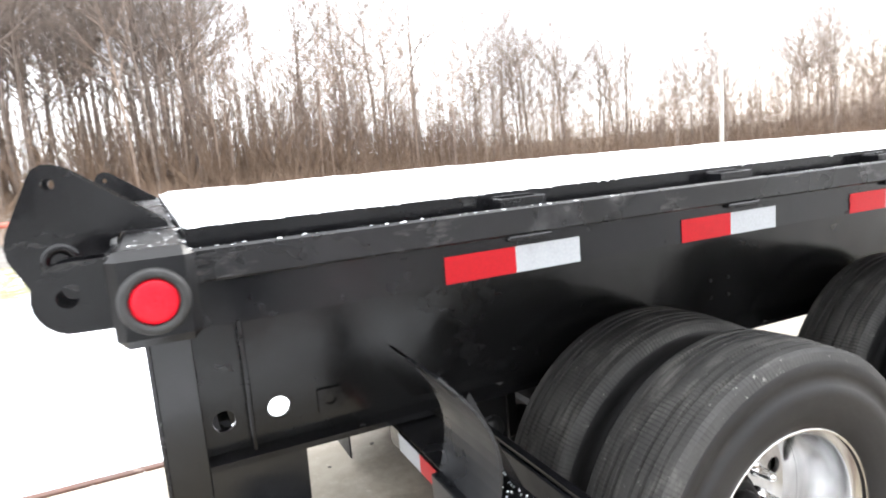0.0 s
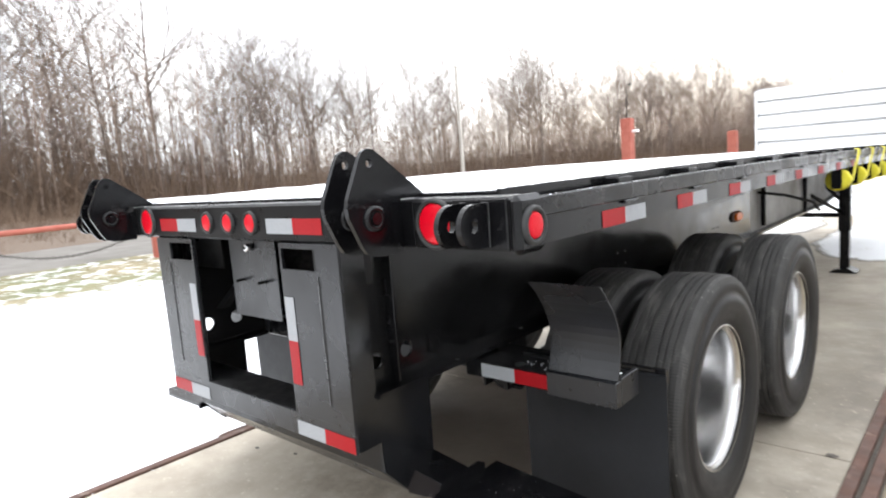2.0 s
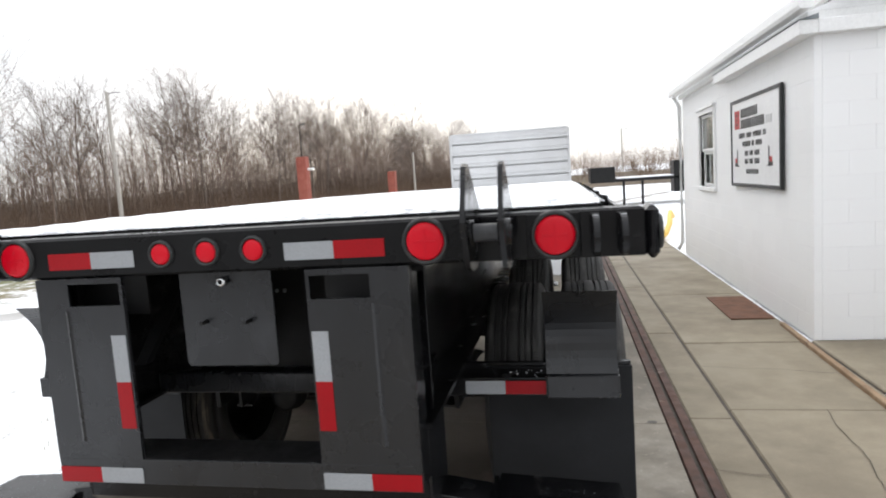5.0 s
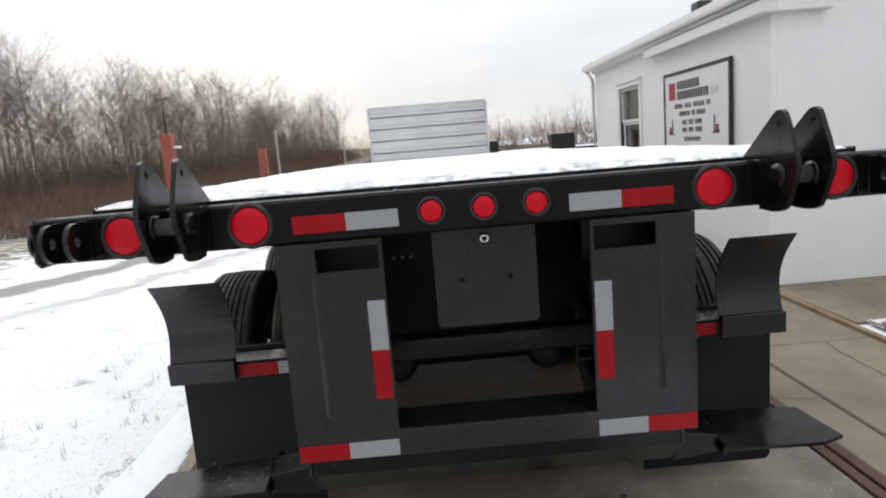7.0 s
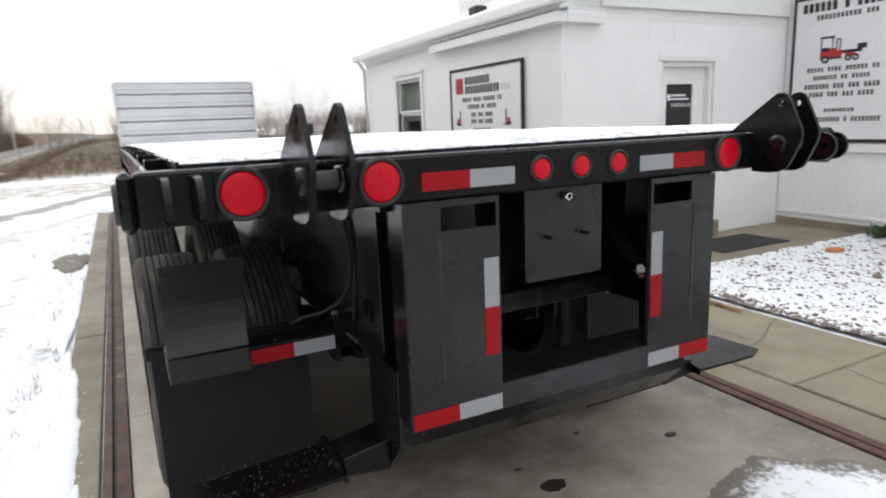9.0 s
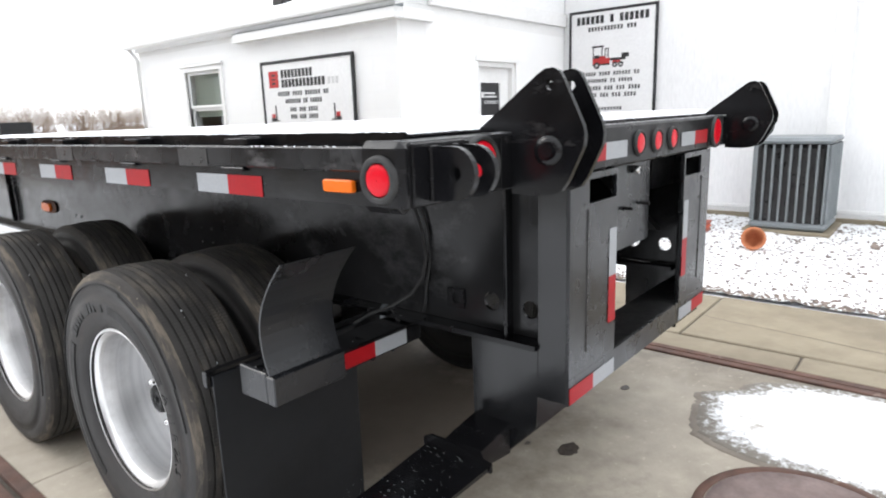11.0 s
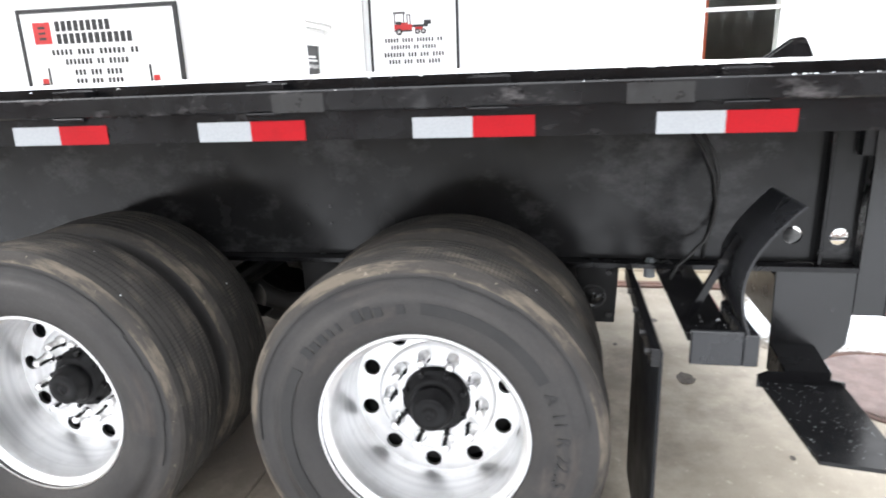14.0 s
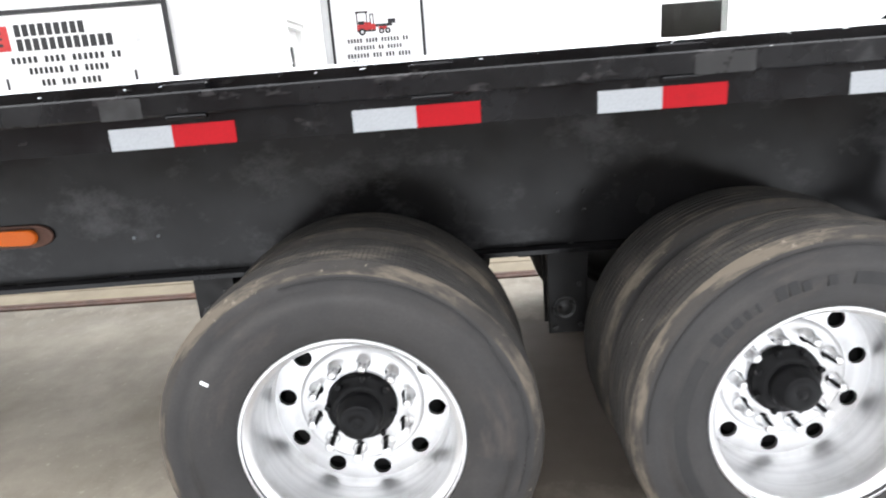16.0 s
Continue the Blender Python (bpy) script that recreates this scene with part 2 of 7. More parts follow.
MORTAR_WHITE = surface("painted_mortar", (0.80, 0.80, 0.79), (0.84, 0.84, 0.83), 3.0, (0.6, 0.8), 60, 0.2)
SIDING_WHITE = surface("white_steel_siding", (0.84, 0.845, 0.85), (0.87, 0.87, 0.87), 1.5, (0.4, 0.55), 40, 0.05)
SIGN_WHITE = surface("sign_white_face", (0.80, 0.80, 0.80), (0.84, 0.84, 0.84), 2.0, (0.35, 0.5), 40, 0.03)
SIGN_BLACK = surface("sign_black_print", (0.012, 0.012, 0.013), (0.020, 0.020, 0.022), 5, (0.4, 0.5), 80, 0.03)
SIGN_GREY = surface("sign_grey_print", (0.55, 0.55, 0.55), (0.62, 0.62, 0.62), 5, (0.4, 0.5), 80, 0.03)
SIGN_RED = surface("sign_red_print", (0.42, 0.02, 0.025), (0.50, 0.035, 0.03), 5, (0.4, 0.5), 80, 0.03)
MAT_BLACK = surface("doormat_rubber", (0.016, 0.016, 0.016), (0.035, 0.035, 0.033), 9, (0.8, 0.95), 150, 0.6)
MAT_RUST = surface("rust_brown_doormat", (0.10, 0.045, 0.025), (0.17, 0.075, 0.04), 8, (0.8, 0.95), 150, 0.5)
TERRACOTTA = surface("terracotta", (0.42, 0.14, 0.06), (0.52, 0.20, 0.09), 10, (0.7, 0.9), 90, 0.2)
WOOD_POLE = surface("weathered_pole", (0.42, 0.39, 0.35), (0.55, 0.52, 0.47), 3, (0.7, 0.9), 60, 0.3, stretch=(1, 1, 0.15))
ASPHALT = surface("damp_asphalt", (0.105, 0.096, 0.084), (0.150, 0.138, 0.122), 0.5, (0.55, 0.8), 40, 0.3, spots=((0.34, 0.335, 0.33), 0.35, 0.64))
TAN_BAR = surface("tan_rusted_bar", (0.20, 0.125, 0.070), (0.34, 0.235, 0.140), 4.0, (0.6, 0.85), 50, 0.3, spots=((0.11, 0.060, 0.035), 5.0, 0.60))
POST_WHITE = surface("weathered_white_post", (0.58, 0.56, 0.50), (0.72, 0.70, 0.64), 3.0, (0.6, 0.85), 40, 0.2, spots=((0.38, 0.33, 0.22), 4.0, 0.62))
STRAW = surface("straw_yellow_rail", (0.40, 0.33, 0.16), (0.52, 0.44, 0.24), 4.0, (0.7, 0.9), 40, 0.2)
CONE = surface("faded_orange_cone", (0.50, 0.075, 0.03), (0.60, 0.12, 0.05), 6.0, (0.5, 0.7), 60, 0.1, spots=((0.30, 0.10, 0.06), 5.0, 0.64))
LEAF = surface("evergreen_leaf", (0.03, 0.06, 0.02), (0.06, 0.10, 0.035), 9.0, (0.5, 0.7), 60, 0.2)
CHAIN = surface("dark_chain_steel", (0.035, 0.03, 0.027), (0.07, 0.06, 0.05), 9, (0.5, 0.8), 60, 0.2, metal=0.4)
STONE = surface("river_stone", (0.12, 0.10, 0.09), (0.30, 0.24, 0.20), 9, (0.6, 0.85), 60, 0.3)
BARK = surface("grey_brown_bark", (0.135, 0.107, 0.091), (0.268, 0.215, 0.181), 2.0, (0.8, 0.95), 20, 0.3)
TWIG = surface("bare_twigs", (0.199, 0.147, 0.119), (0.335, 0.256, 0.204), 0.15, (0.85, 0.95), 10, 0.1)
BRUSH = surface("dry_brush_stems", (0.115, 0.076, 0.050), (0.205, 0.142, 0.098), 0.10, (0.85, 0.95), 10, 0.1)
TWIG_DARK = surface("brown_twigs", (0.150, 0.112, 0.091), (0.266, 0.206, 0.165), 0.12, (0.85, 0.95), 10, 0.1)
GRASS = surface("dry_winter_grass", (0.16, 0.125, 0.065), (0.24, 0.20, 0.10), 1.0, (0.8, 0.95), 30, 0.1)


def turned_alloy(name, rough, filmed=0.40):
    """Polished wheel metal with fine rings left by the lathe, and a little road film."""
    m, n, l, b = nodes_of(name)
    tc = n.new("ShaderNodeTexCoord")
    sep = n.new("ShaderNodeSeparateXYZ")
    l.new(tc.outputs["Object"], sep.inputs[0])
    flat = n.new("ShaderNodeCombineXYZ")
    l.new(sep.outputs[1], flat.inputs[0])
    l.new(sep.outputs[2], flat.inputs[1])
    away = n.new("ShaderNodeVectorMath")
    away.operation = "LENGTH"
    l.new(flat.outputs[0], away.inputs[0])
    rings = n.new("ShaderNodeCombineXYZ")
    l.new(sep.outputs[0], rings.inputs[0])
    l.new(away.outputs["Value"], rings.inputs[1])
    lines = n.new("ShaderNodeTexNoise")
    lines.inputs["Scale"].default_value, lines.inputs["Detail"].default_value = 55.0, 5.0
    l.new(rings.outputs[0], lines.inputs["Vector"])
    film = tex(n, l, 14.0, 6, 0.65)
    col = ramp(n, l, lines.outputs[0], 0.3, 0.7, (0.62, 0.62, 0.625), (0.76, 0.76, 0.76))
    col = mixed(n, l, grey(n, l, film, 0.50, 0.72, 0, filmed), col, (0.44, 0.43, 0.41))
    l.new(col, b.inputs["Base Color"])
    b.inputs["Metallic"].default_value = 1.0
    l.new(grey(n, l, film, 0.35, 0.7, rough[0], rough[1]), b.inputs["Roughness"])
    bump(n, l, b, lines.outputs[0], 0.10, 0.002)
    return m


ALLOY = turned_alloy("polished_alloy_rim", (0.36, 0.42))
ALLOY_BRIGHT = turned_alloy("mirror_polished_alloy_rim", (0.20, 0.23), 0.15)


def lamp_lens(name, colour):
    m, n, l, b = nodes_of(name)
    b.inputs["Base Color"].default_value = (*colour, 1)
    b.inputs["Roughness"].default_value = 0.3
    b.inputs["Specular IOR Level"].default_value = 0.25
    w = tex(n, l, 130, 0, 0.5, kind="ShaderNodeTexVoronoi")
    bump(n, l, b, w, 0.25, 0.002)
    return m


RED_LENS = lamp_lens("red_lamp_lens", (0.52, 0.001, 0.012))
RED_REFLEX = lamp_lens("red_reflex_insert", (0.495, 0.001, 0.012))
AMBER_LENS = lamp_lens("amber_lamp_lens", (0.64, 0.125, 0.004))


def tape(name, colour, spec):
    """Retroreflective tape: a fine diamond grid in a glossy film."""
    m, n, l, b = nodes_of(name)
    v = tex(n, l, 160, stretch=(1, 1, 1), kind="ShaderNodeTexVoronoi")
    col = ramp(n, l, v, 0.0, 0.9, colour, tuple(0.86 * c for c in colour))
    l.new(mixed(n, l, grey(n, l, tex(n, l, 11, 5), 0.6, 0.75, 0, 0.35), col, tuple(0.6 * c for c in colour)), b.inputs["Base Color"])
    b.inputs["Roughness"].default_value = 0.42
    b.inputs["Specular IOR Level"].default_value = 0.22
    b.inputs["Metallic"].default_value = spec
    return m


TAPE_RED = tape("red_reflective_film", (0.30, 0.0015, 0.006), 0.0)
TAPE_WHITE = tape("silver_white_reflective_film", (0.31, 0.322, 0.335), 0.1)


def glass(name, tint, rough):
    m, n, l, b = nodes_of(name)
    b.inputs["Base Color"].default_value = (*tint, 1)
    b.inputs["Roughness"].default_value = rough
    b.inputs["Transmission Weight"].default_value = 1.0
    b.inputs["IOR"].default_value = 1.45
    return m


PANE = glass("window_pane", (0.86, 0.90, 0.88), 0.02)
INTERIOR = surface("darkened_room_wall", (0.10, 0.10, 0.09), (0.16, 0.16, 0.14), 1.5, (0.7, 0.9), 30, 0.1)
INTERIOR_PALE = surface("pale_green_office_wall", (0.50, 0.54, 0.47), (0.58, 0.61, 0.54), 1.5, (0.7, 0.9), 30, 0.1)
CARTON = surface("tan_carton", (0.50, 0.33, 0.15), (0.58, 0.40, 0.20), 4, (0.7, 0.9), 40, 0.1)
INTERIOR_RED = surface("orange_rack_paint", (0.60, 0.09, 0.03), (0.68, 0.13, 0.05), 2, (0.5, 0.7), 30, 0.1)


def concrete(name, ca, cb, stain, path=None):
    m, n, l, b = nodes_of(name)
    big, mid, fine = tex(n, l, 1.0, 7, 0.66), tex(n, l, 5, 6, 0.65), tex(n, l, 140, 3, 0.7)
    col = ramp(n, l, mid, 0.3, 0.7, ca, cb)
    col = mixed(n, l, grey(n, l, big, 0.42, 0.66, 0, 0.75), col, stain)
    if path:
        tc = n.new("ShaderNodeTexCoord")
        sep = n.new("ShaderNodeSeparateXYZ")
        l.new(tc.outputs["Object"], sep.inputs[0])
        damp = n.new("ShaderNodeMath")
        damp.operation = "MULTIPLY"
        l.new(grey(n, l, sep.outputs[0], path[0], path[1], 0, 1), damp.inputs[0])
        l.new(grey(n, l, tex(n, l, 1.6, 6, 0.65), 0.30, 0.55, 0.1, 0.9), damp.inputs[1])
        col = mixed(n, l, damp.outputs[0], col, tuple(0.55 * c for c in stain))
        col = mixed(n, l, grey(n, l, tex(n, l, 24, 5, 0.7), 0.60, 0.68, 0, 0.5), col, tuple(1.35 * c for c in cb))
    if path:
        # shade under the trailer put into the colour: dark oval with a broken rim
        here = n.new("ShaderNodeVectorMath")
        here.operation = "SUBTRACT"
        l.new(tc.outputs["Object"], here.inputs[0])
        here.inputs[1].default_value = (0.0, 2.05, 0.0)
        squash = n.new("ShaderNodeVectorMath")
        squash.operation = "MULTIPLY"
        l.new(here.outputs[0], squash.inputs[0])
        squash.inputs[1].default_value = (0.76, 0.50, 0.0)
        reach = n.new("ShaderNodeVectorMath")
        reach.operation = "LENGTH"
        l.new(squash.outputs[0], reach.inputs[0])
        rim = n.new("ShaderNodeMath")
        rim.operation = "MULTIPLY_ADD"
        l.new(tex(n, l, 2.4, 7, 0.68), rim.inputs[0])
        rim.inputs[1].default_value = 1.1
        l.new(reach.outputs["Value"], rim.inputs[2])
        col = mixed(n, l, grey(n, l, rim.outputs[0], 1.48, 1.12, 0.0, 0.85), col, (0.115, 0.090, 0.068))
    info = n.new("ShaderNodeObjectInfo")
    col = mixed(n, l, grey(n, l, info.outputs["Random"], 0, 1, 0, 0.25), col, tuple(0.7 * c for c in ca))
    col = mixed(n, l, grey(n, l, fine, 0.55, 0.72, 0, 0.4), col, tuple(0.6 * c for c in ca))
    l.new(col, b.inputs["Base Color"])
    l.new(grey(n, l, big, 0.35, 0.65, 0.55, 0.85), b.inputs["Roughness"])
    bump(n, l, b, fine, 0.3, 0.003)
    return m


CONCRETE = concrete("damp_concrete", (0.222, 0.186, 0.128), (0.285, 0.243, 0.170), (0.165, 0.138, 0.102))
CONCRETE_SCALE = concrete("scale_deck_concrete", (0.36, 0.322, 0.262), (0.47, 0.42, 0.345), (0.245, 0.212, 0.168), path=(1.0, 1.5))


def snow_mat(name, patchy, below=(0.16, 0.14, 0.11)):
    """Snow; patchy: how much of the ground below shows through."""
    m, n, l, b = nodes_of(name)
    f = tex(n, l, 35, 4, 0.6)
    col = ramp(n, l, f, 0.3, 0.7, (0.84, 0.86, 0.89), (0.90, 0.91, 0.92))
    if patchy:
        d = tex(n, l, 3.0, 8, 0.72)
        col = mixed(n, l, grey(n, l, d, 0.66 - patchy, 0.72 - patchy, 0, 1), col, below)
        # melts through towards the rim of the patch
        rim = n.new("ShaderNodeAttribute")
        rim.attribute_name = "thin"
        melt = n.new("ShaderNodeMath")
        melt.operation = "MULTIPLY_ADD"
        l.new(rim.outputs["Fac"], melt.inputs[0])
        melt.inputs[1].default_value = 0.42
        l.new(tex(n, l, 26.0, 8, 0.75), melt.inputs[2])
        col = mixed(n, l, grey(n, l, melt.outputs[0], 0.64, 0.84, 0, 1), col, tuple(0.45 * v for v in below))
    l.new(col, b.inputs["Base Color"])
    b.inputs["Roughness"].default_value = 0.75
    bump(n, l, b, f, 0.5, 0.012)
    return m


SNOW = snow_mat("fresh_snow", 0.0)
SNOW_THIN = snow_mat("thin_gritty_snow", 0.06, (0.42, 0.38, 0.32))
GRAVEL = surface("damp_gravel", (0.13, 0.115, 0.09), (0.30, 0.27, 0.22), 30.0, (0.6, 0.9), 70, 0.8, dist=0.02, spots=((0.85, 0.87, 0.9), 9.0, 0.60))
WET = surface("wet_concrete", (0.13, 0.105, 0.080), (0.20, 0.168, 0.128), 5, (0.28, 0.5), 90, 0.15)
JOINT = surface("damp_joint_soil", (0.035, 0.028, 0.02), (0.07, 0.055, 0.04), 20, (0.6, 0.9), 90, 0.4)
COVER = surface("rusted_access_cover", (0.14, 0.10, 0.09), (0.24, 0.18, 0.165), 7.0, (0.5, 0.8), 60, 0.3)
BANK = surface("brown_winter_bank", (0.075, 0.055, 0.035), (0.14, 0.105, 0.065), 0.8, (0.8, 0.95), 12, 0.3)


def thin_snow():
    """Windblown snow on boards: grey where it lies thin, with a few bare dark specks near the rear."""
    m, n, l, b = nodes_of("thin_deck_snow")
    tc = n.new("ShaderNodeTexCoord")
    sep = n.new("ShaderNodeSeparateXYZ")
    l.new(tc.outputs["Object"], sep.inputs[0])
    f = tex(n, l, 35, 4, 0.6)
    col = ramp(n, l, f, 0.3, 0.7, (0.84, 0.86, 0.89), (0.90, 0.91, 0.92))
    thin = tex(n, l, 1.1, 7, 0.62, stretch=(1.0, 0.35, 1.0))
    col = mixed(n, l, grey(n, l, thin, 0.50, 0.62, 0.0, 0.14), col, (0.40, 0.41, 0.43))
    # lengthwise streaks where the snow has melted through
    for centre, wide_by in ((-0.43, 0.05), (0.34, 0.04)):
        off = n.new("ShaderNodeMath")
        off.operation = "MULTIPLY_ADD"
        l.new(tex(n, l, 0.9, 4, 0.6), off.inputs[0])
        off.inputs[1].default_value = 0.55
        l.new(sep.outputs[0], off.inputs[2])
        hit = n.new("ShaderNodeMath")
        hit.operation = "COMPARE"
        l.new(off.outputs[0], hit.inputs[0])
        hit.inputs[1].default_value, hit.inputs[2].default_value = centre + 0.275, wide_by
        both = n.new("ShaderNodeMath")
        both.operation = "MULTIPLY"
        l.new(hit.outputs[0], both.inputs[0])
        l.new(grey(n, l, tex(n, l, 9, 6, 0.7), 0.42, 0.58, 0.0, 0.34), both.inputs[1])
        col = mixed(n, l, both.outputs[0], col, (0.20, 0.205, 0.22))
    speck = n.new("ShaderNodeMath")
    speck.operation = "MULTIPLY"
    l.new(grey(n, l, tex(n, l, 16, 7, 0.75), 0.47, 0.60, 0, 1), speck.inputs[0])
    l.new(grey(n, l, sep.outputs[1], 0.55, 0.12, 0, 0.75), speck.inputs[1])
    col = mixed(n, l, speck.outputs[0], col, (0.17, 0.175, 0.19))
    l.new(col, b.inputs["Base Color"])
    b.inputs["Roughness"].default_value = 0.75
    bump(n, l, b, f, 0.5, 0.012)
    return m


DECK_SNOW = thin_snow()


def ground_cover():
    """Snow over gravel and grass, thinning with distance from the yard; wheel tracks show wet gravel."""
    m, n, l, b = nodes_of("snowy_ground")
    tc = n.new("ShaderNodeTexCoord")
    sep = n.new("ShaderNodeSeparateXYZ")
    l.new(tc.outputs["Object"], sep.inputs[0])
    grain, clump, wide = tex(n, l, 45, 5, 0.7), tex(n, l, 2.2, 8, 0.72), tex(n, l, 0.22, 5, 0.6)
    snow = ramp(n, l, tex(n, l, 20, 4), 0.3, 0.7, (0.84, 0.86, 0.89), (0.90, 0.91, 0.92))
    gravel = ramp(n, l, grain, 0.3, 0.7, (0.13, 0.115, 0.095), (0.30, 0.275, 0.24))
    grass = mixed(n, l, grey(n, l, tex(n, l, 0.9, 5), 0.4, 0.6, 0, 1), (0.13, 0.11, 0.05), (0.21, 0.175, 0.095))
    grass = mixed(n, l, grey(n, l, tex(n, l, 0.35, 4), 0.45, 0.6, 0, 0.7), grass, (0.085, 0.11, 0.035))
    # how thin the snow lies: thick on the yard, patchy on the verge, nearly gone in the scrub
    verge = grey(n, l, sep.outputs[0], -7.0, -9.6, 0.0, 1.0)
    scrub = grey(n, l, sep.outputs[0], -13.0, -16.0, 0.0, 1.0)
    spec = n.new("ShaderNodeMath")
    spec.operation = "MULTIPLY_ADD"
    l.new(verge, spec.inputs[0])
    spec.inputs[1].default_value = 0.215
    l.new(grey(n, l, scrub, 0, 1, -0.30, 0.10), spec.inputs[2])
    thin = n.new("ShaderNodeMath")
    thin.operation = "ADD"
    l.new(clump, thin.inputs[0])
    l.new(spec.outputs[0], thin.inputs[1])
    bare = grey(n, l, thin.outputs[0], 0.28, 0.42, 0.0, 1.0)
    under = mixed(n, l, verge, gravel, grass)
    under = mixed(n, l, scrub, under, (0.11, 0.076, 0.052))
    col = mixed(n, l, bare, snow, under)
    # brown brush country beyond the fall of the yard
    wild = n.new("ShaderNodeMath")
    wild.operation = "MULTIPLY"
    close = n.new("ShaderNodeMath")
    close.operation = "ADD"
    l.new(sep.outputs[1], close.inputs[0])
    l.new(grey(n, l, sep.outputs[0], -9.0, -6.5, 0.0, 11.5), close.inputs[1])
    l.new(grey(n, l, close.outputs[0], 36.5, 42.0, 0.0, 1.0), wild.inputs[0])
    l.new(grey(n, l, sep.outputs[0], 1.8, -0.2, 0.0, 1.0), wild.inputs[1])
    straw = ramp(n, l, tex(n, l, 0.5, 6, 0.65), 0.35, 0.65, (0.085, 0.052, 0.032), (0.19, 0.135, 0.075))
    col = mixed(n, l, wild.outputs[0], col, straw)
    # strip of bare tan gravel across the end of the yard
    strip = n.new("ShaderNodeMath")
    strip.operation = "MULTIPLY"
    l.new(grey(n, l, close.outputs[0], 29.6, 30.4, 0.0, 0.9), strip.inputs[0])
    l.new(grey(n, l, close.outputs[0], 35.2, 36.2, 1.0, 0.0), strip.inputs[1])
    strip_w = n.new("ShaderNodeMath")
    strip_w.operation = "MULTIPLY"
    l.new(strip.outputs[0], strip_w.inputs[0])
    l.new(grey(n, l, sep.outputs[0], -7.5, -6.0, 0.0, 1.0), strip_w.inputs[1])
    strip_e = n.new("ShaderNodeMath")
    strip_e.operation = "MULTIPLY"
    l.new(strip_w.outputs[0], strip_e.inputs[0])
    l.new(grey(n, l, sep.outputs[0], 0.5, -0.8, 0.0, 1.0), strip_e.inputs[1])
    col = mixed(n, l, strip_e.outputs[0], col, mixed(n, l, grey(n, l, clump, 0.42, 0.6, 0.0, 0.8), (0.30, 0.25, 0.185), snow))
    # unseen approach to the scale: dark wet gravel, put in to dim rear-beam reflections
    drive = n.new("ShaderNodeMath")
    drive.operation = "ADD"
    l.new(sep.outputs[1], drive.inputs[0])
    l.new(grey(n, l, wide, 0.3, 0.7, -1.2, 1.2), drive.inputs[1])
    col = mixed(n, l, grey(n, l, drive.outputs[0], -5.4, -7.2, 0.0, 0.92), col, mixed(n, l, 0.45, gravel, (0.075, 0.068, 0.058)))
    # small gravel specks that poke through the thin snow near the scale
    sp = n.new("ShaderNodeMath")
    sp.operation = "MULTIPLY"
    l.new(grey(n, l, grain, 0.56, 0.66, 0.0, 1.0), sp.inputs[0])
    l.new(grey(n, l, clump, 0.38, 0.56, 0.0, 1.0), sp.inputs[1])
    col = mixed(n, l, sp.outputs[0], col, (0.20, 0.17, 0.13))
    # a bare gravel wheel track that slants across the drive west of the scale, and a fainter one beside it
    lean = n.new("ShaderNodeMath")
    lean.operation = "MULTIPLY_ADD"
    l.new(sep.outputs[1], lean.inputs[0])
    lean.inputs[1].default_value = -0.46
    l.new(sep.outputs[0], lean.inputs[2])
    wob = n.new("ShaderNodeMath")
    wob.operation = "MULTIPLY_ADD"
    l.new(tex(n, l, 0.8, 5, 0.6), wob.inputs[0])
    wob.inputs[1].default_value = 1.3
    l.new(lean.outputs[0], wob.inputs[2])
    for centre, wide_by, share in ((-9.95, 0.42, 0.85), (-7.95, 0.22, 0.45)):
        off = n.new("ShaderNodeMath")
        off.operation = "SUBTRACT"
        l.new(wob.outputs[0], off.inputs[0])
        off.inputs[1].default_value = centre + 0.65
        gap = n.new("ShaderNodeMath")
        gap.operation = "ABSOLUTE"
        l.new(off.outputs[0], gap.inputs[0])
        edge = n.new("ShaderNodeMath")
        edge.operation = "MULTIPLY_ADD"
        l.new(clump, edge.inputs[0])
        edge.inputs[1].default_value = -0.9
        l.new(gap.outputs[0], edge.inputs[2])
        far = n.new("ShaderNodeMath")
        far.operation = "MULTIPLY"
        l.new(grey(n, l, edge.outputs[0], wide_by - 0.55, wide_by - 0.35, share, 0.0), far.inputs[0])
        l.new(grey(n, l, sep.outputs[1], 4.0, 6.5, 0.0, 1.0), far.inputs[1])
        col = mixed(n, l, far.outputs[0], col, gravel)
    l.new(col, b.inputs["Base Color"])
    b.inputs["Roughness"].default_value = 0.8
    bump(n, l, b, grain, 0.6, 0.02)
    return m


GROUND = ground_cover()


# ---- mesh helpers ----
SAG = [False]


def sag_by(y):
    """How far the frame stands lower towards its front."""
    return -0.0013 * max(0.0, y) ** 2


def sag(bm):
    ys = [v.co.y for v in bm.verts]
    for y in range(math.ceil(min(ys) + 0.01), math.ceil(max(ys))) if max(ys) - min(ys) > 1.2 else ():
        bmesh.ops.bisect_plane(bm, geom=bm.verts[:] + bm.edges[:] + bm.faces[:], plane_co=(0, y, 0), plane_no=(0, 1, 0))
    for v in bm.verts:
        v.co.z += sag_by(v.co.y)


def put(name, bm, material, parent=None, label="", smooth=False):
    me = bpy.data.meshes.new(name)
    if SAG[0]:
        sag(bm)
    bmesh.ops.recalc_face_normals(bm, faces=bm.faces)
    bm.to_mesh(me)
    bm.free()
    for mm in material if isinstance(material, (list, tuple)) else [material]:
        me.materials.append(mm)
    if smooth:
        me.polygons.foreach_set("use_smooth", [True] * len(me.polygons))
    ob = new(name, me)
    if parent:
        ob.parent = parent
    if label:
        ob["label"] = label
    return ob


def part(name, bm, material, parent, label="", smooth=False):
    return put(name, bm, material, parent, label, smooth)


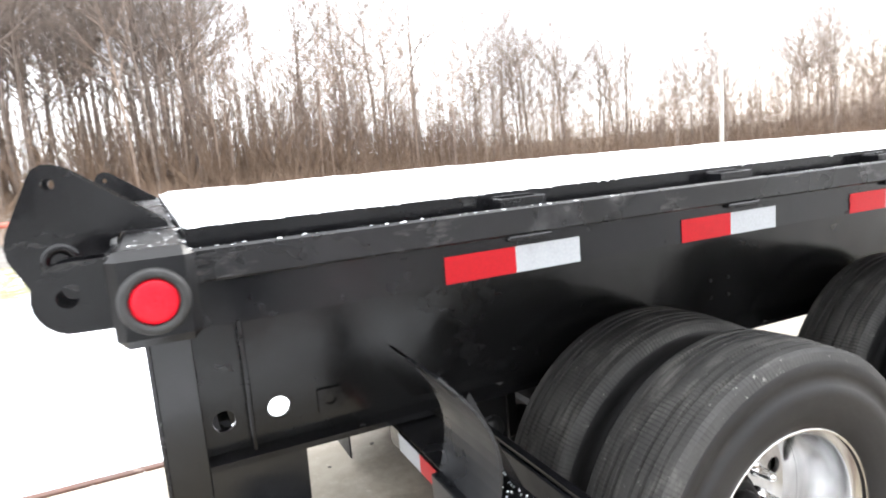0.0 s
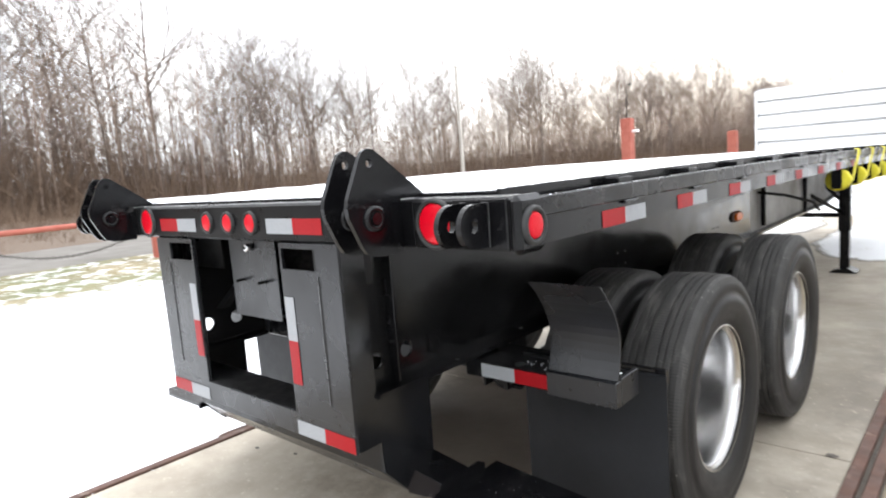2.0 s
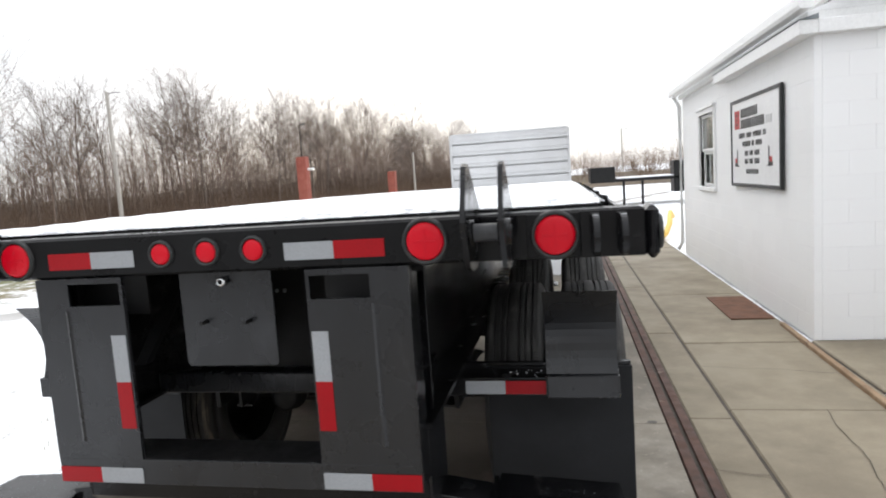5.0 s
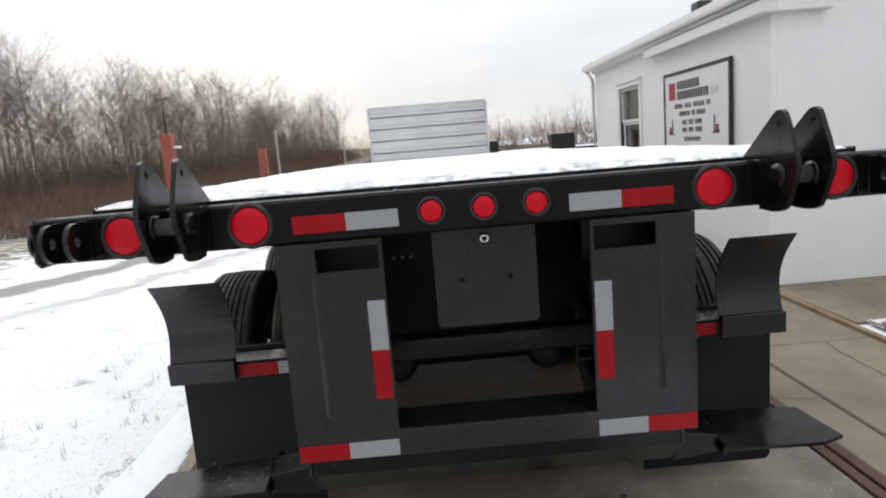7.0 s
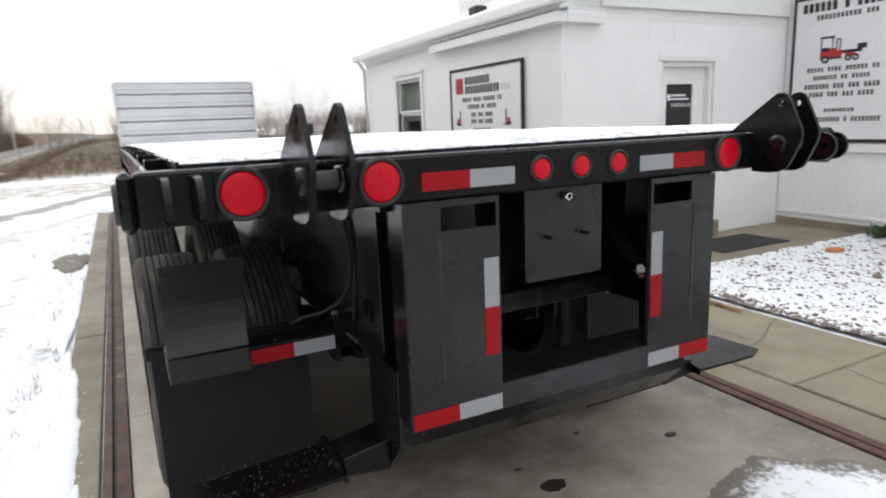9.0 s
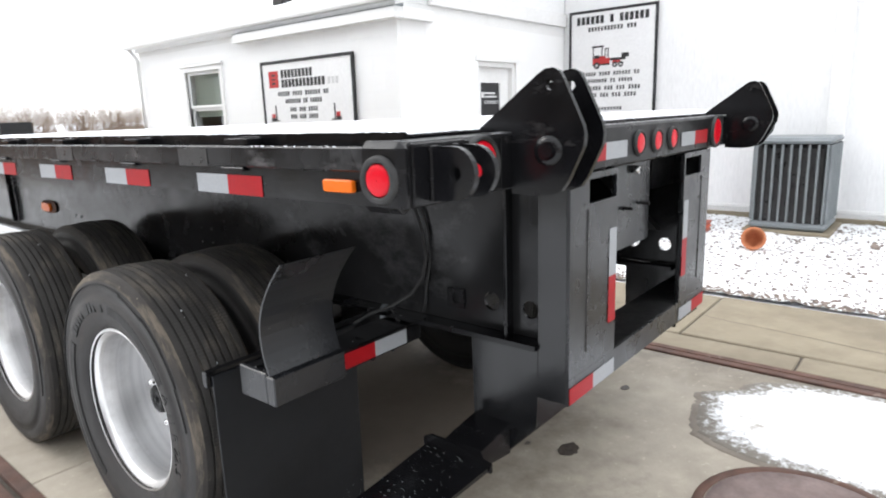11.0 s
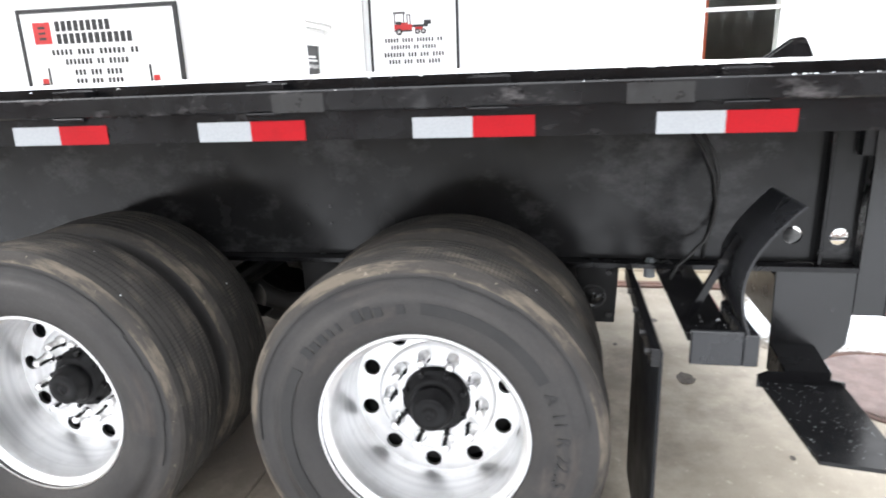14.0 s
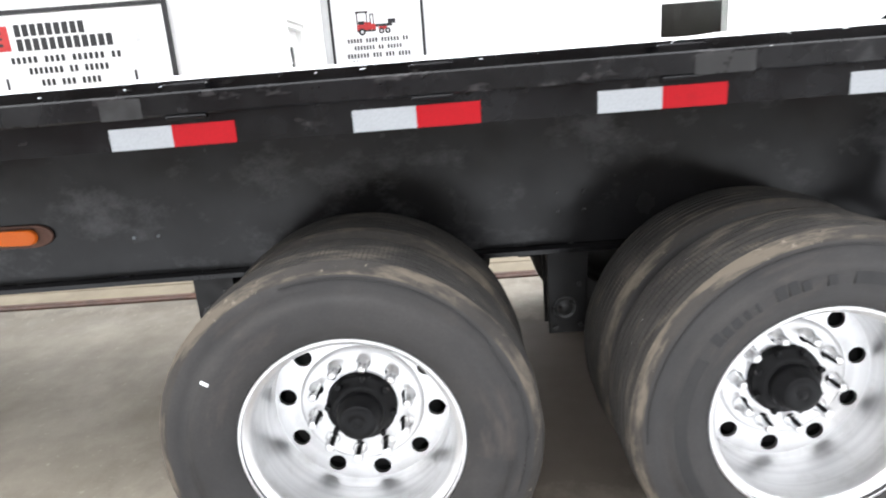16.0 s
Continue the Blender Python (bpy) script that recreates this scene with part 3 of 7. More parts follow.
def thing(name, label, category, group="", kind="", at=(0, 0, 0)):
    e = new(name)
    e.empty_display_size = 0.1
    e.location = at
    return tagged(e, label, category, group, kind)


def B():
    return bmesh.new()


def box(bm, x0, x1, y0, y1, z0, z1, bevel=0.0, mat=0):
    vs = [bm.verts.new(p) for p in ((x0, y0, z0), (x1, y0, z0), (x1, y1, z0), (x0, y1, z0), (x0, y0, z1), (x1, y0, z1), (x1, y1, z1), (x0, y1, z1))]
    fs = [bm.faces.new([vs[i] for i in f]) for f in ((3, 2, 1, 0), (4, 5, 6, 7), (0, 1, 5, 4), (1, 2, 6, 5), (2, 3, 7, 6), (3, 0, 4, 7))]
    for f in fs:
        f.material_index = mat
    if bevel:
        es = {e for f in fs for e in f.edges}
        bmesh.ops.bevel(bm, geom=list(es), offset=bevel, segments=1, affect="EDGES", clamp_overlap=True)
    return bm


def prism(bm, pts, axis, a, b, bevel=0.0, holes=()):
    """A flat outline, pushed along an axis from a to b. For axis x the points are (y, z), for y (x, z), for z (x, y)."""
    def at(p, v):
        return {"x": (v, p[0], p[1]), "y": (p[0], v, p[1]), "z": (p[0], p[1], v)}[axis]
    lo, hi = [bm.verts.new(at(p, a)) for p in pts], [bm.verts.new(at(p, b)) for p in pts]
    n = len(pts)
    fs = [bm.faces.new(lo), bm.faces.new(hi[::-1])]
    fs += [bm.faces.new((lo[i], hi[i], hi[(i + 1) % n], lo[(i + 1) % n])) for i in range(n)]
    if bevel:
        es = {e for f in fs[:2] for e in f.edges}
        bmesh.ops.bevel(bm, geom=list(es), offset=bevel, segments=1, affect="EDGES", clamp_overlap=True)
    return bm


def plate_with_holes(bm, outline, holes, axis, a, b):
    """A flat plate with round or square holes right through it, filled between its outlines."""
    def at(p, v):
        return {"x": (v, p[0], p[1]), "y": (p[0], v, p[1]), "z": (p[0], p[1], v)}[axis]
    flat = bmesh.new()
    for loop in [outline, *holes]:
        vs = [flat.verts.new(at(p, a)) for p in loop]
        for i in range(len(vs)):
            flat.edges.new((vs[i], vs[(i + 1) % len(vs)]))
    bmesh.ops.triangle_fill(flat, use_beauty=True, use_dissolve=False, edges=flat.edges[:])
    ext = bmesh.ops.extrude_face_region(flat, geom=flat.faces[:])
    d = {"x": Vector((b - a, 0, 0)), "y": Vector((0, b - a, 0)), "z": Vector((0, 0, b - a))}[axis]
    bmesh.ops.translate(flat, vec=d, verts=[g for g in ext["geom"] if isinstance(g, bmesh.types.BMVert)])
    tmp = bpy.data.meshes.new("tmp")
    flat.to_mesh(tmp)
    flat.free()
    bm.from_mesh(tmp)
    bpy.data.meshes.remove(tmp)
    return bm


def ring_pts(cx, cy, r, n=16, start=0.0):
    return [(cx + r * math.cos(start + 2 * math.pi * i / n), cy + r * math.sin(start + 2 * math.pi * i / n)) for i in range(n)]


def cyl(bm, p0, p1, r0, r1=None, n=12, cap=True):
    r1 = r0 if r1 is None else r1
    p0, p1 = Vector(p0), Vector(p1)
    q = (p1 - p0).to_track_quat("Z", "Y")
    rows = []
    for p, r in ((p0, r0), (p1, r1)):
        rows.append([bm.verts.new(p + q @ Vector((r * math.cos(2 * math.pi * i / n), r * math.sin(2 * math.pi * i / n), 0))) for i in range(n)])
    for i in range(n):
        bm.faces.new((rows[0][i], rows[0][(i + 1) % n], rows[1][(i + 1) % n], rows[1][i]))
    if cap:
        bm.faces.new(rows[0][::-1])
        bm.faces.new(rows[1])
    return bm


def lathe(bm, profile, centre, axis="x", n=32, mat=0, sign=1):
    """Turns (along, radius) points round an axis through centre."""
    rows = []
    for along, r in profile:
        row = []
        for i in range(n):
            c, s = r * math.cos(2 * math.pi * i / n), r * math.sin(2 * math.pi * i / n)
            off = {"x": (sign * along, c, s), "y": (c, sign * along, s), "z": (c, s, along)}[axis]
            row.append(bm.verts.new(Vector(centre) + Vector(off)))
        rows.append(row)
    for a, b in zip(rows, rows[1:]):
        for i in range(n):
            f = bm.faces.new((a[i], a[(i + 1) % n], b[(i + 1) % n], b[i]))
            f.material_index = mat
            f.smooth = True
    return bm, rows


def tube(bm, pts, r, n=8, flat=None):
    """A round (or flattened) tube along points."""
    pts = [Vector(p) for p in pts]
    rows, up = [], Vector((0.01, 0.02, 1))
    for i, p in enumerate(pts):
        d = (pts[min(i + 1, len(pts) - 1)] - pts[max(i - 1, 0)]).normalized()
        side = d.cross(up)
        if side.length < 1e-3:
            side = d.cross(Vector((1, 0, 0)))
        side.normalize()
        top = side.cross(d)
        ra, rb = (r, r) if flat is None else flat
        rows.append([bm.verts.new(p + side * ra * math.cos(2 * math.pi * k / n) + top * rb * math.sin(2 * math.pi * k / n)) for k in range(n)])
    for a, b in zip(rows, rows[1:]):
        for k in range(n):
            bm.faces.new((a[k], a[(k + 1) % n], b[(k + 1) % n], b[k])).smooth = True
    bm.faces.new(rows[0][::-1])
    bm.faces.new(rows[-1])
    return bm


def grid(bm, x0, x1, y0, y1, nx, ny, height):
    vs = [[bm.verts.new((x := x0 + (x1 - x0) * i / nx, y := y0 + (y1 - y0) * j / ny, height(x, y))) for i in range(nx + 1)] for j in range(ny + 1)]
    for j in range(ny):
        for i in range(nx):
            bm.faces.new((vs[j][i], vs[j][i + 1], vs[j + 1][i + 1], vs[j + 1][i])).smooth = True
    return bm


# ---- ground, scale and paving ----
def ease(f):
    f = min(1.0, max(0.0, f))
    return f * f * (3 - 2 * f)


def hill(x, y):
    h = -0.025 + 0.012 * noise.noise(Vector((x * 0.9, y * 0.9, 0)))
    if x < -2 or y > 14:
        h += 0.03 * noise.noise(Vector((x * 0.25, y * 0.25, 3)))
    far = max(0.0, math.hypot(x, y) - 60)
    h += min(2.5, far * 0.006) * (1 if y > -40 else 0.3)
    # the yard falls away to the road in the north-west, which climbs again far off
    low = ease((y - 12) / 22) * ease((-4.5 - x) / 5)
    return h - 1.35 * low + ease((y - 150) / 190) * ease((-4.5 - x) / 30) * 3.2


def spread(*runs):
    out = []
    for a, b, n in runs:
        out += [a + (b - a) * i / n for i in range(n)]
    return out + [runs[-1][1]]


bm = B()
XS = spread((-1800, -200, 6), (-200, -40, 16), (-40, -12, 28), (-12, -1.5, 42), (-1.5, 8, 10), (8, 60, 16), (60, 1800, 8))
YS = spread((-1800, -100, 6), (-100, -10, 18), (-10, 20, 90), (20, 60, 40), (60, 200, 35), (200, 400, 16), (400, 2200, 8))
gv = [[bm.verts.new((x, y, hill(x, y))) for x in XS] for y in YS]
for j in range(len(YS) - 1):
    for i in range(len(XS) - 1):
        bm.faces.new((gv[j][i], gv[j][i + 1], gv[j + 1][i + 1], gv[j + 1][i])).smooth = True
tagged(put("ground", bm, GROUND), "snow-dusted gravel yard with patchy dry grass verge", "ground", kind="structure")

# asphalt road along the yard's far side
bm = B()
road_y = spread((-90, 12, 34), (12, 60, 48), (60, 200, 50), (200, 430, 46))
prev = None
for y in road_y:
    bend = 6.0 * ease((y - 160) / 200)
    row = [bm.verts.new((x + bend, y, max(hill(x + bend, y), hill(x + bend - 1, y)) + 0.05 - (0.12 if k in (0, 6) else 0.0))) for k, x in enumerate((-19.0, -18.7, -17.2, -15.9, -14.7, -13.5, -13.2))]
    if prev:
        for i in range(6):
            bm.faces.new((prev[i], prev[i + 1], row[i + 1], row[i])).smooth = True
    prev = row
tagged(put("road", bm, ASPHALT), "grey damp asphalt country road with snowy edges", "road", kind="structure")

SCALE_X0, SCALE_X1 = -1.405, 1.61
scale_deck = thing("weighbridge_deck", "damp stained concrete truck scale deck with rusty steel edges", "truck scale", kind="structure")
ys = [-5.0, -1.4, 2.2, 5.8, 9.4, 13.2]
for y0, y1 in zip(ys, ys[1:]):
    bm = B()
    box(bm, SCALE_X0, SCALE_X1, y0 + 0.003, y1 - 0.003, -0.16, 0.0, 0.004)
    part("slab", bm, CONCRETE_SCALE, scale_deck)
for name, x0, x1, z1 in (("edge_rail", -1.465, -1.409, 0.012), ("edge_rail", -1.53, -1.487, 0.006), ("edge_rail", 1.614, 1.67, 0.012), ("edge_rail", 1.695, 1.75, 0.006)):
    bm = B()
    for y0, y1 in ((-5.0, 4.0), (4.004, 13.2)):
        box(bm, x0, x1, y0, y1, -0.15, z1, 0.004)
    part(name, bm, RUST, scale_deck, "rusty steel channel along the scale edge")
bm = B()
bm2, _ = lathe(bm, [(0.0, 0.001), (0.004, 0.30), (0.004, 0.355), (-0.001, 0.36)], (0.24, -0.53, 0.006), "z", 40)
manhole = part("manhole_cover", bm, COVER, scale_deck, "round rusty steel access cover")
bm = B()
lathe(bm, [(0.0, 0.365), (0.005, 0.37), (0.005, 0.40), (0.0, 0.405)], (0.24, -0.53, 0.002), "z", 40)
part("cover_rim", bm, RUST, scale_deck)

paving = thing("pavement", "tan concrete paving slabs with open joints beside the scale", "pavement", kind="structure")
slabs = []
for y0, y1 in zip([-5, -2.6, -0.2, 2.3, 4.4, 6.8, 9.4, 12.0], [-2.6, -0.2, 2.3, 4.4, 6.8, 9.4, 12.0, 13.6]):
    slabs.append((1.755, 2.022, y0, y1))
for y0, y1 in zip([-5, -3.1, -1.1, 0.55, 2.45, 4.03, 6.2, 8.4, 10.8], [-3.1, -1.1, 0.55, 2.45, 4.03, 6.2, 8.4, 10.8, 13.4]):
    slabs.append((2.028, 3.06, y0, y1))
slabs += [(3.07, 4.7, 2.78, 4.055), (4.71, 6.845, 2.78, 4.055)]
for y0, y1 in zip([-5, -2, 1, 4, 7, 10], [-2, 1, 4, 7, 10, 13.2]):
    slabs.append((-1.76, -1.535, y0, y1))
for x0, x1, y0, y1 in slabs:
    bm = B()
    box(bm, x0 + 0.007, x1 - 0.007, y0 + 0.007, y1 - 0.007, -0.16, random.uniform(-0.007, 0.003), 0.008)
    part("slab", bm, CONCRETE, paving)
bm = B()
for a in ((1.752, 3.063, -4.99, 13.39), (3.066, 6.84, 2.785, 4.05), (-1.755, -1.54, -4.99, 13.19)):
    box(bm, a[0], a[1], a[2], a[3], -0.15, -0.0115)
part("joint_filler", bm, JOINT, paving, "dark damp soil in the open joints")
bm = B()
for a, b in ((-1.4865, -1.4655), (1.6705, 1.6945)):
    box(bm, a, b, -4.99, 13.19, -0.15, -0.012)
part("gap_filler", bm, JOINT, scale_deck, "dark dirt packed between the steel edges")
bm = B()
prism(bm, [(2.918, 1.60), (2.962, 1.60), (3.042, 4.62), (2.998, 4.62)], "z", -0.02, 0.030, 0.006)
part("edging_bar", bm, TAN_BAR, paving, "rusty steel edging let into the paving")


def patch(name, label, cx, cy, rx, ry, z, thick, seed, edge=0.35, material=None, crumbs=0, square=2.0):
    """A thin patch of snow with an uneven rim."""
    bm = B()
    n, rings = 220, 14
    thin, band = bm.verts.layers.float.new("thin"), min(0.20, 0.7 * min(rx, ry))
    rows = []
    for k in range(rings + 1):
        f = math.sin(0.5 * math.pi * k / rings)
        row = []
        for i in range(n):
            a = 2 * math.pi * i / n
            w = 1 + sum(edge * h * noise.noise(Vector((g * math.cos(a), g * math.sin(a), seed + g))) for g, h in ((1.4, 0.8), (4.0, 0.25), (11.0, 0.14), (26.0, 0.10), (60.0, 0.08)))
            w *= (abs(math.cos(a)) ** square + abs(math.sin(a)) ** square) ** (-1 / square)
            x, y = cx + f * w * rx * math.cos(a), cy + f * w * ry * math.sin(a)
            row.append(bm.verts.new((x, y, z + (thick * (1 - f**8) + min(0.004, 0.35 * thick) * noise.noise(Vector((x * 6, y * 6, seed)))) * (1 if k < rings else 0) - (0.004 if k == rings else 0))))
            row[-1][thin] = max(0.0, 1 - (1 - f) * min(rx / max(0.05, abs(math.cos(a))), ry / max(0.05, abs(math.sin(a)))) / band)
        rows.append(row)
    for a, b in zip(rows, rows[1:]):
        for i in range(n):
            bm.faces.new((a[i], b[i], b[(i + 1) % n], a[(i + 1) % n])).smooth = True
    # loose crumbs thinning out round the rim
    rim = [v.co.copy() for v in rows[-1]]
    for i in range(int(crumbs * (rx + ry))):
        p = rim[random.randrange(n)]
        out = (p - Vector((cx, cy, p.z))).normalized()
        q = p + out * random.expovariate(1 / 0.035) + Vector((random.gauss(0, 0.012), random.gauss(0, 0.012), 0))
        r, a0 = random.uniform(0.0015, 0.006), random.uniform(0, 6.3)
        base = [bm.verts.new((q.x + r * random.uniform(0.6, 1.3) * math.cos(a0 + 1.257 * k), q.y + r * random.uniform(0.6, 1.3) * math.sin(a0 + 1.257 * k), z - 0.003)) for k in range(5)]
        tip = bm.verts.new((q.x, q.y, z + r * 0.35))
        for k in range(5):
            bm.faces.new((base[k], base[(k + 1) % 5], tip))
    return tagged(put(name, bm, material or SNOW_THIN), label, "snow", kind="stuff")


patch("wet_patch", "dark meltwater rim round the snow on the scale deck", 1.08, -1.50, 0.56, 1.58, 0.0008, 0.0010, 1, 0.14, material=WET, crumbs=0, square=5.0)
patch("snow_patch", "thin melting snow patch on the concrete scale deck", 1.105, -1.50, 0.545, 1.55, 0.003, 0.010, 1, 0.14, square=5.0)
for px, py, ax, ay, sd in ((-1.735, 0.15, 0.25, 1.75, 7), (-1.79, 2.1, 0.14, 1.3, 17), (-1.72, -2.6, 0.24, 1.4, 23), (-1.83, 5.0, 0.08, 1.4, 29)):
    patch("snow_patch", "thin gritty snow spilling over the concrete kerb strip", px, py, ax, ay, 0.004, 0.010, sd, 0.45, material=SNOW, crumbs=110)
patch("snow_patch", "thin snow patch lying under the front of the trailer", 0.75, 10.3, 0.8, 2.3, 0.003, 0.012, 2)
patch("snow_patch", "thin snow patch lying along the scale edge", -0.8, 11.6, 0.5, 1.5, 0.003, 0.010, 3)


patch("gravel_patch", "bare damp gravel showing through the snow beside the kerb", -1.98, 7.8, 0.18, 0.7, -0.012, 0.012, 31, 0.7, material=GRAVEL, crumbs=0)

for x, y, r in ((0.987, 0.496, 0.022), (0.222, 0.438, 0.042), (-1.128, 0.64, 0.011), (-0.86, 0.72, 0.009), (-0.99, 1.0, 0.012), (-0.42, 0.15, 0.010), (1.525, 2.219, 0.02), (0.16, 0.62, 0.012), (0.6, 0.75, 0.012), (-0.2, -0.3, 0.02)):
    bm = B()
    prism(bm, [(x + r * 1.5 * math.cos(a) * (1 + 0.3 * noise.noise(Vector((math.cos(a) * 2, math.sin(a) * 2, x * 9)))), y + r * math.sin(a) * (1 + 0.4 * noise.noise(Vector((math.cos(a) * 3, math.sin(a) * 3, y * 9))))) for a in [2 * math.pi * i / 26 for i in range(26)]], "z", 0.0025, 0.0037)
    tagged(put("oil_spot", bm, OIL), "dark oil spot soaked into the concrete", "stain", kind="stuff")

# fine cracks across the paving
bm = B()
for p, q, seed in (((2.03, 0.95), (3.06, 1.35), 1), ((2.03, 3.35), (3.06, 3.15), 2), ((2.03, 5.3), (3.06, 5.0), 3), ((2.45, 1.15), (2.6, 2.45), 4), ((3.4, 2.78), (3.65, 4.05), 5), ((2.25, -1.1), (2.5, 0.55), 6), ((5.3, 2.78), (5.2, 4.05), 7), ((1.76, 1.6), (2.02, 1.52), 8)):
    n, prev = 26, None
    d = Vector((q[0] - p[0], q[1] - p[1], 0))
    side = Vector((-d.y, d.x, 0)).normalized()
    for i in range(n + 1):
        f = i / n
        c = Vector((p[0], p[1], 0.0036)) + d * f + side * (0.05 * noise.noise(Vector((f * 3, seed, 0))) + 0.012 * noise.noise(Vector((f * 17, seed, 5))))
        w = side * (0.0022 + 0.0022 * abs(noise.noise(Vector((f * 9, seed, 9)))))
        row = (bm.verts.new(c - w), bm.verts.new(c + w))
        if prev:
            bm.faces.new((prev[0], prev[1], row[1], row[0]))
        prev = row
tagged(put("pavement_cracks", bm, JOINT), "thin dark cracks wandering across the paving slabs", "crack", kind="stuff")

# ---- flatbed trailer ----
LIFT = 0.06
trailer = thing("flatbed_trailer", "black-painted flatbed semi-trailer with rear forklift mounts and dual wheels", "trailer", at=(0, 0, LIFT))
SAG[0] = True
DECK_Z, END_Y = 1.436, 10.9


def tape_strip(along, centre, normal, red_first, name="reflective_tape", flat_up=False, parent=trailer):
    """A 305 x 51 mm strip, half red and half white, proud of its face."""
    u, nrm = Vector(along), Vector(normal)
    v = nrm.cross(u)
    c = Vector(centre) + nrm * 0.0016
    bm = B()
    for k, m in ((-1, 0 if red_first else 1), (1, 1 if red_first else 0)):
        lo, hi = (-0.1525, -0.0002) if k < 0 else (0.0002, 0.1525)
        q = [bm.verts.new(c + u * a + v * b + nrm * h) for h in (0, 0.0008) for a, b in ((lo, -0.0258), (hi, -0.0258), (hi, 0.0258), (lo, 0.0258))]
        for f in ((4, 5, 6, 7), (0, 1, 5, 4), (1, 2, 6, 5), (2, 3, 7, 6), (3, 0, 4, 7)):
            bm.faces.new([q[i] for i in f]).material_index = m
    return part(name, bm, [TAPE_RED, TAPE_WHITE], parent, "red and white reflective tape")


def round_lamp(name, centre, axis, sign, r, rim, label):
    """A domed lens in a rubber ring; the axis points out of the face."""
    bm = B()
    lathe(bm, [(0.003, r * 1.02), (0.006, r), (0.0085, r * 0.94), (0.0098, r * 0.84), (0.0108, r * 0.60), (0.0114, r * 0.30), (0.0116, 0.0005)], centre, axis, 36, sign=sign)
    lens = part(name, bm, RED_LENS, trailer, label, True)
    bm = B()
    lathe(bm, [(0.0, rim * 1.03), (0.007, rim), (0.011, rim - 0.003), (0.011, r + 0.004), (0.004, r + 0.0005), (0.0, r)], centre, axis, 36, sign=sign)
    part("grommet", bm, GROMMET, lens, "black rubber grommet", True)
    if r > 0.04:
        # moulded cross of the reflex insert
        bm = B()
        cx, cy, cz = centre
        for hx, hz, top in ((0.004, r * 0.62, 0.0118), (r * 0.62, 0.004, 0.0121)):
            prism(bm, [(cx - hx, cz - hz), (cx + hx, cz - hz), (cx + hx, cz + hz), (cx - hx, cz + hz)], "y", cy + sign * 0.0085, cy + sign * top, 0.0006)
        part("reflex_cross", bm, RED_REFLEX, lens)
    return lens


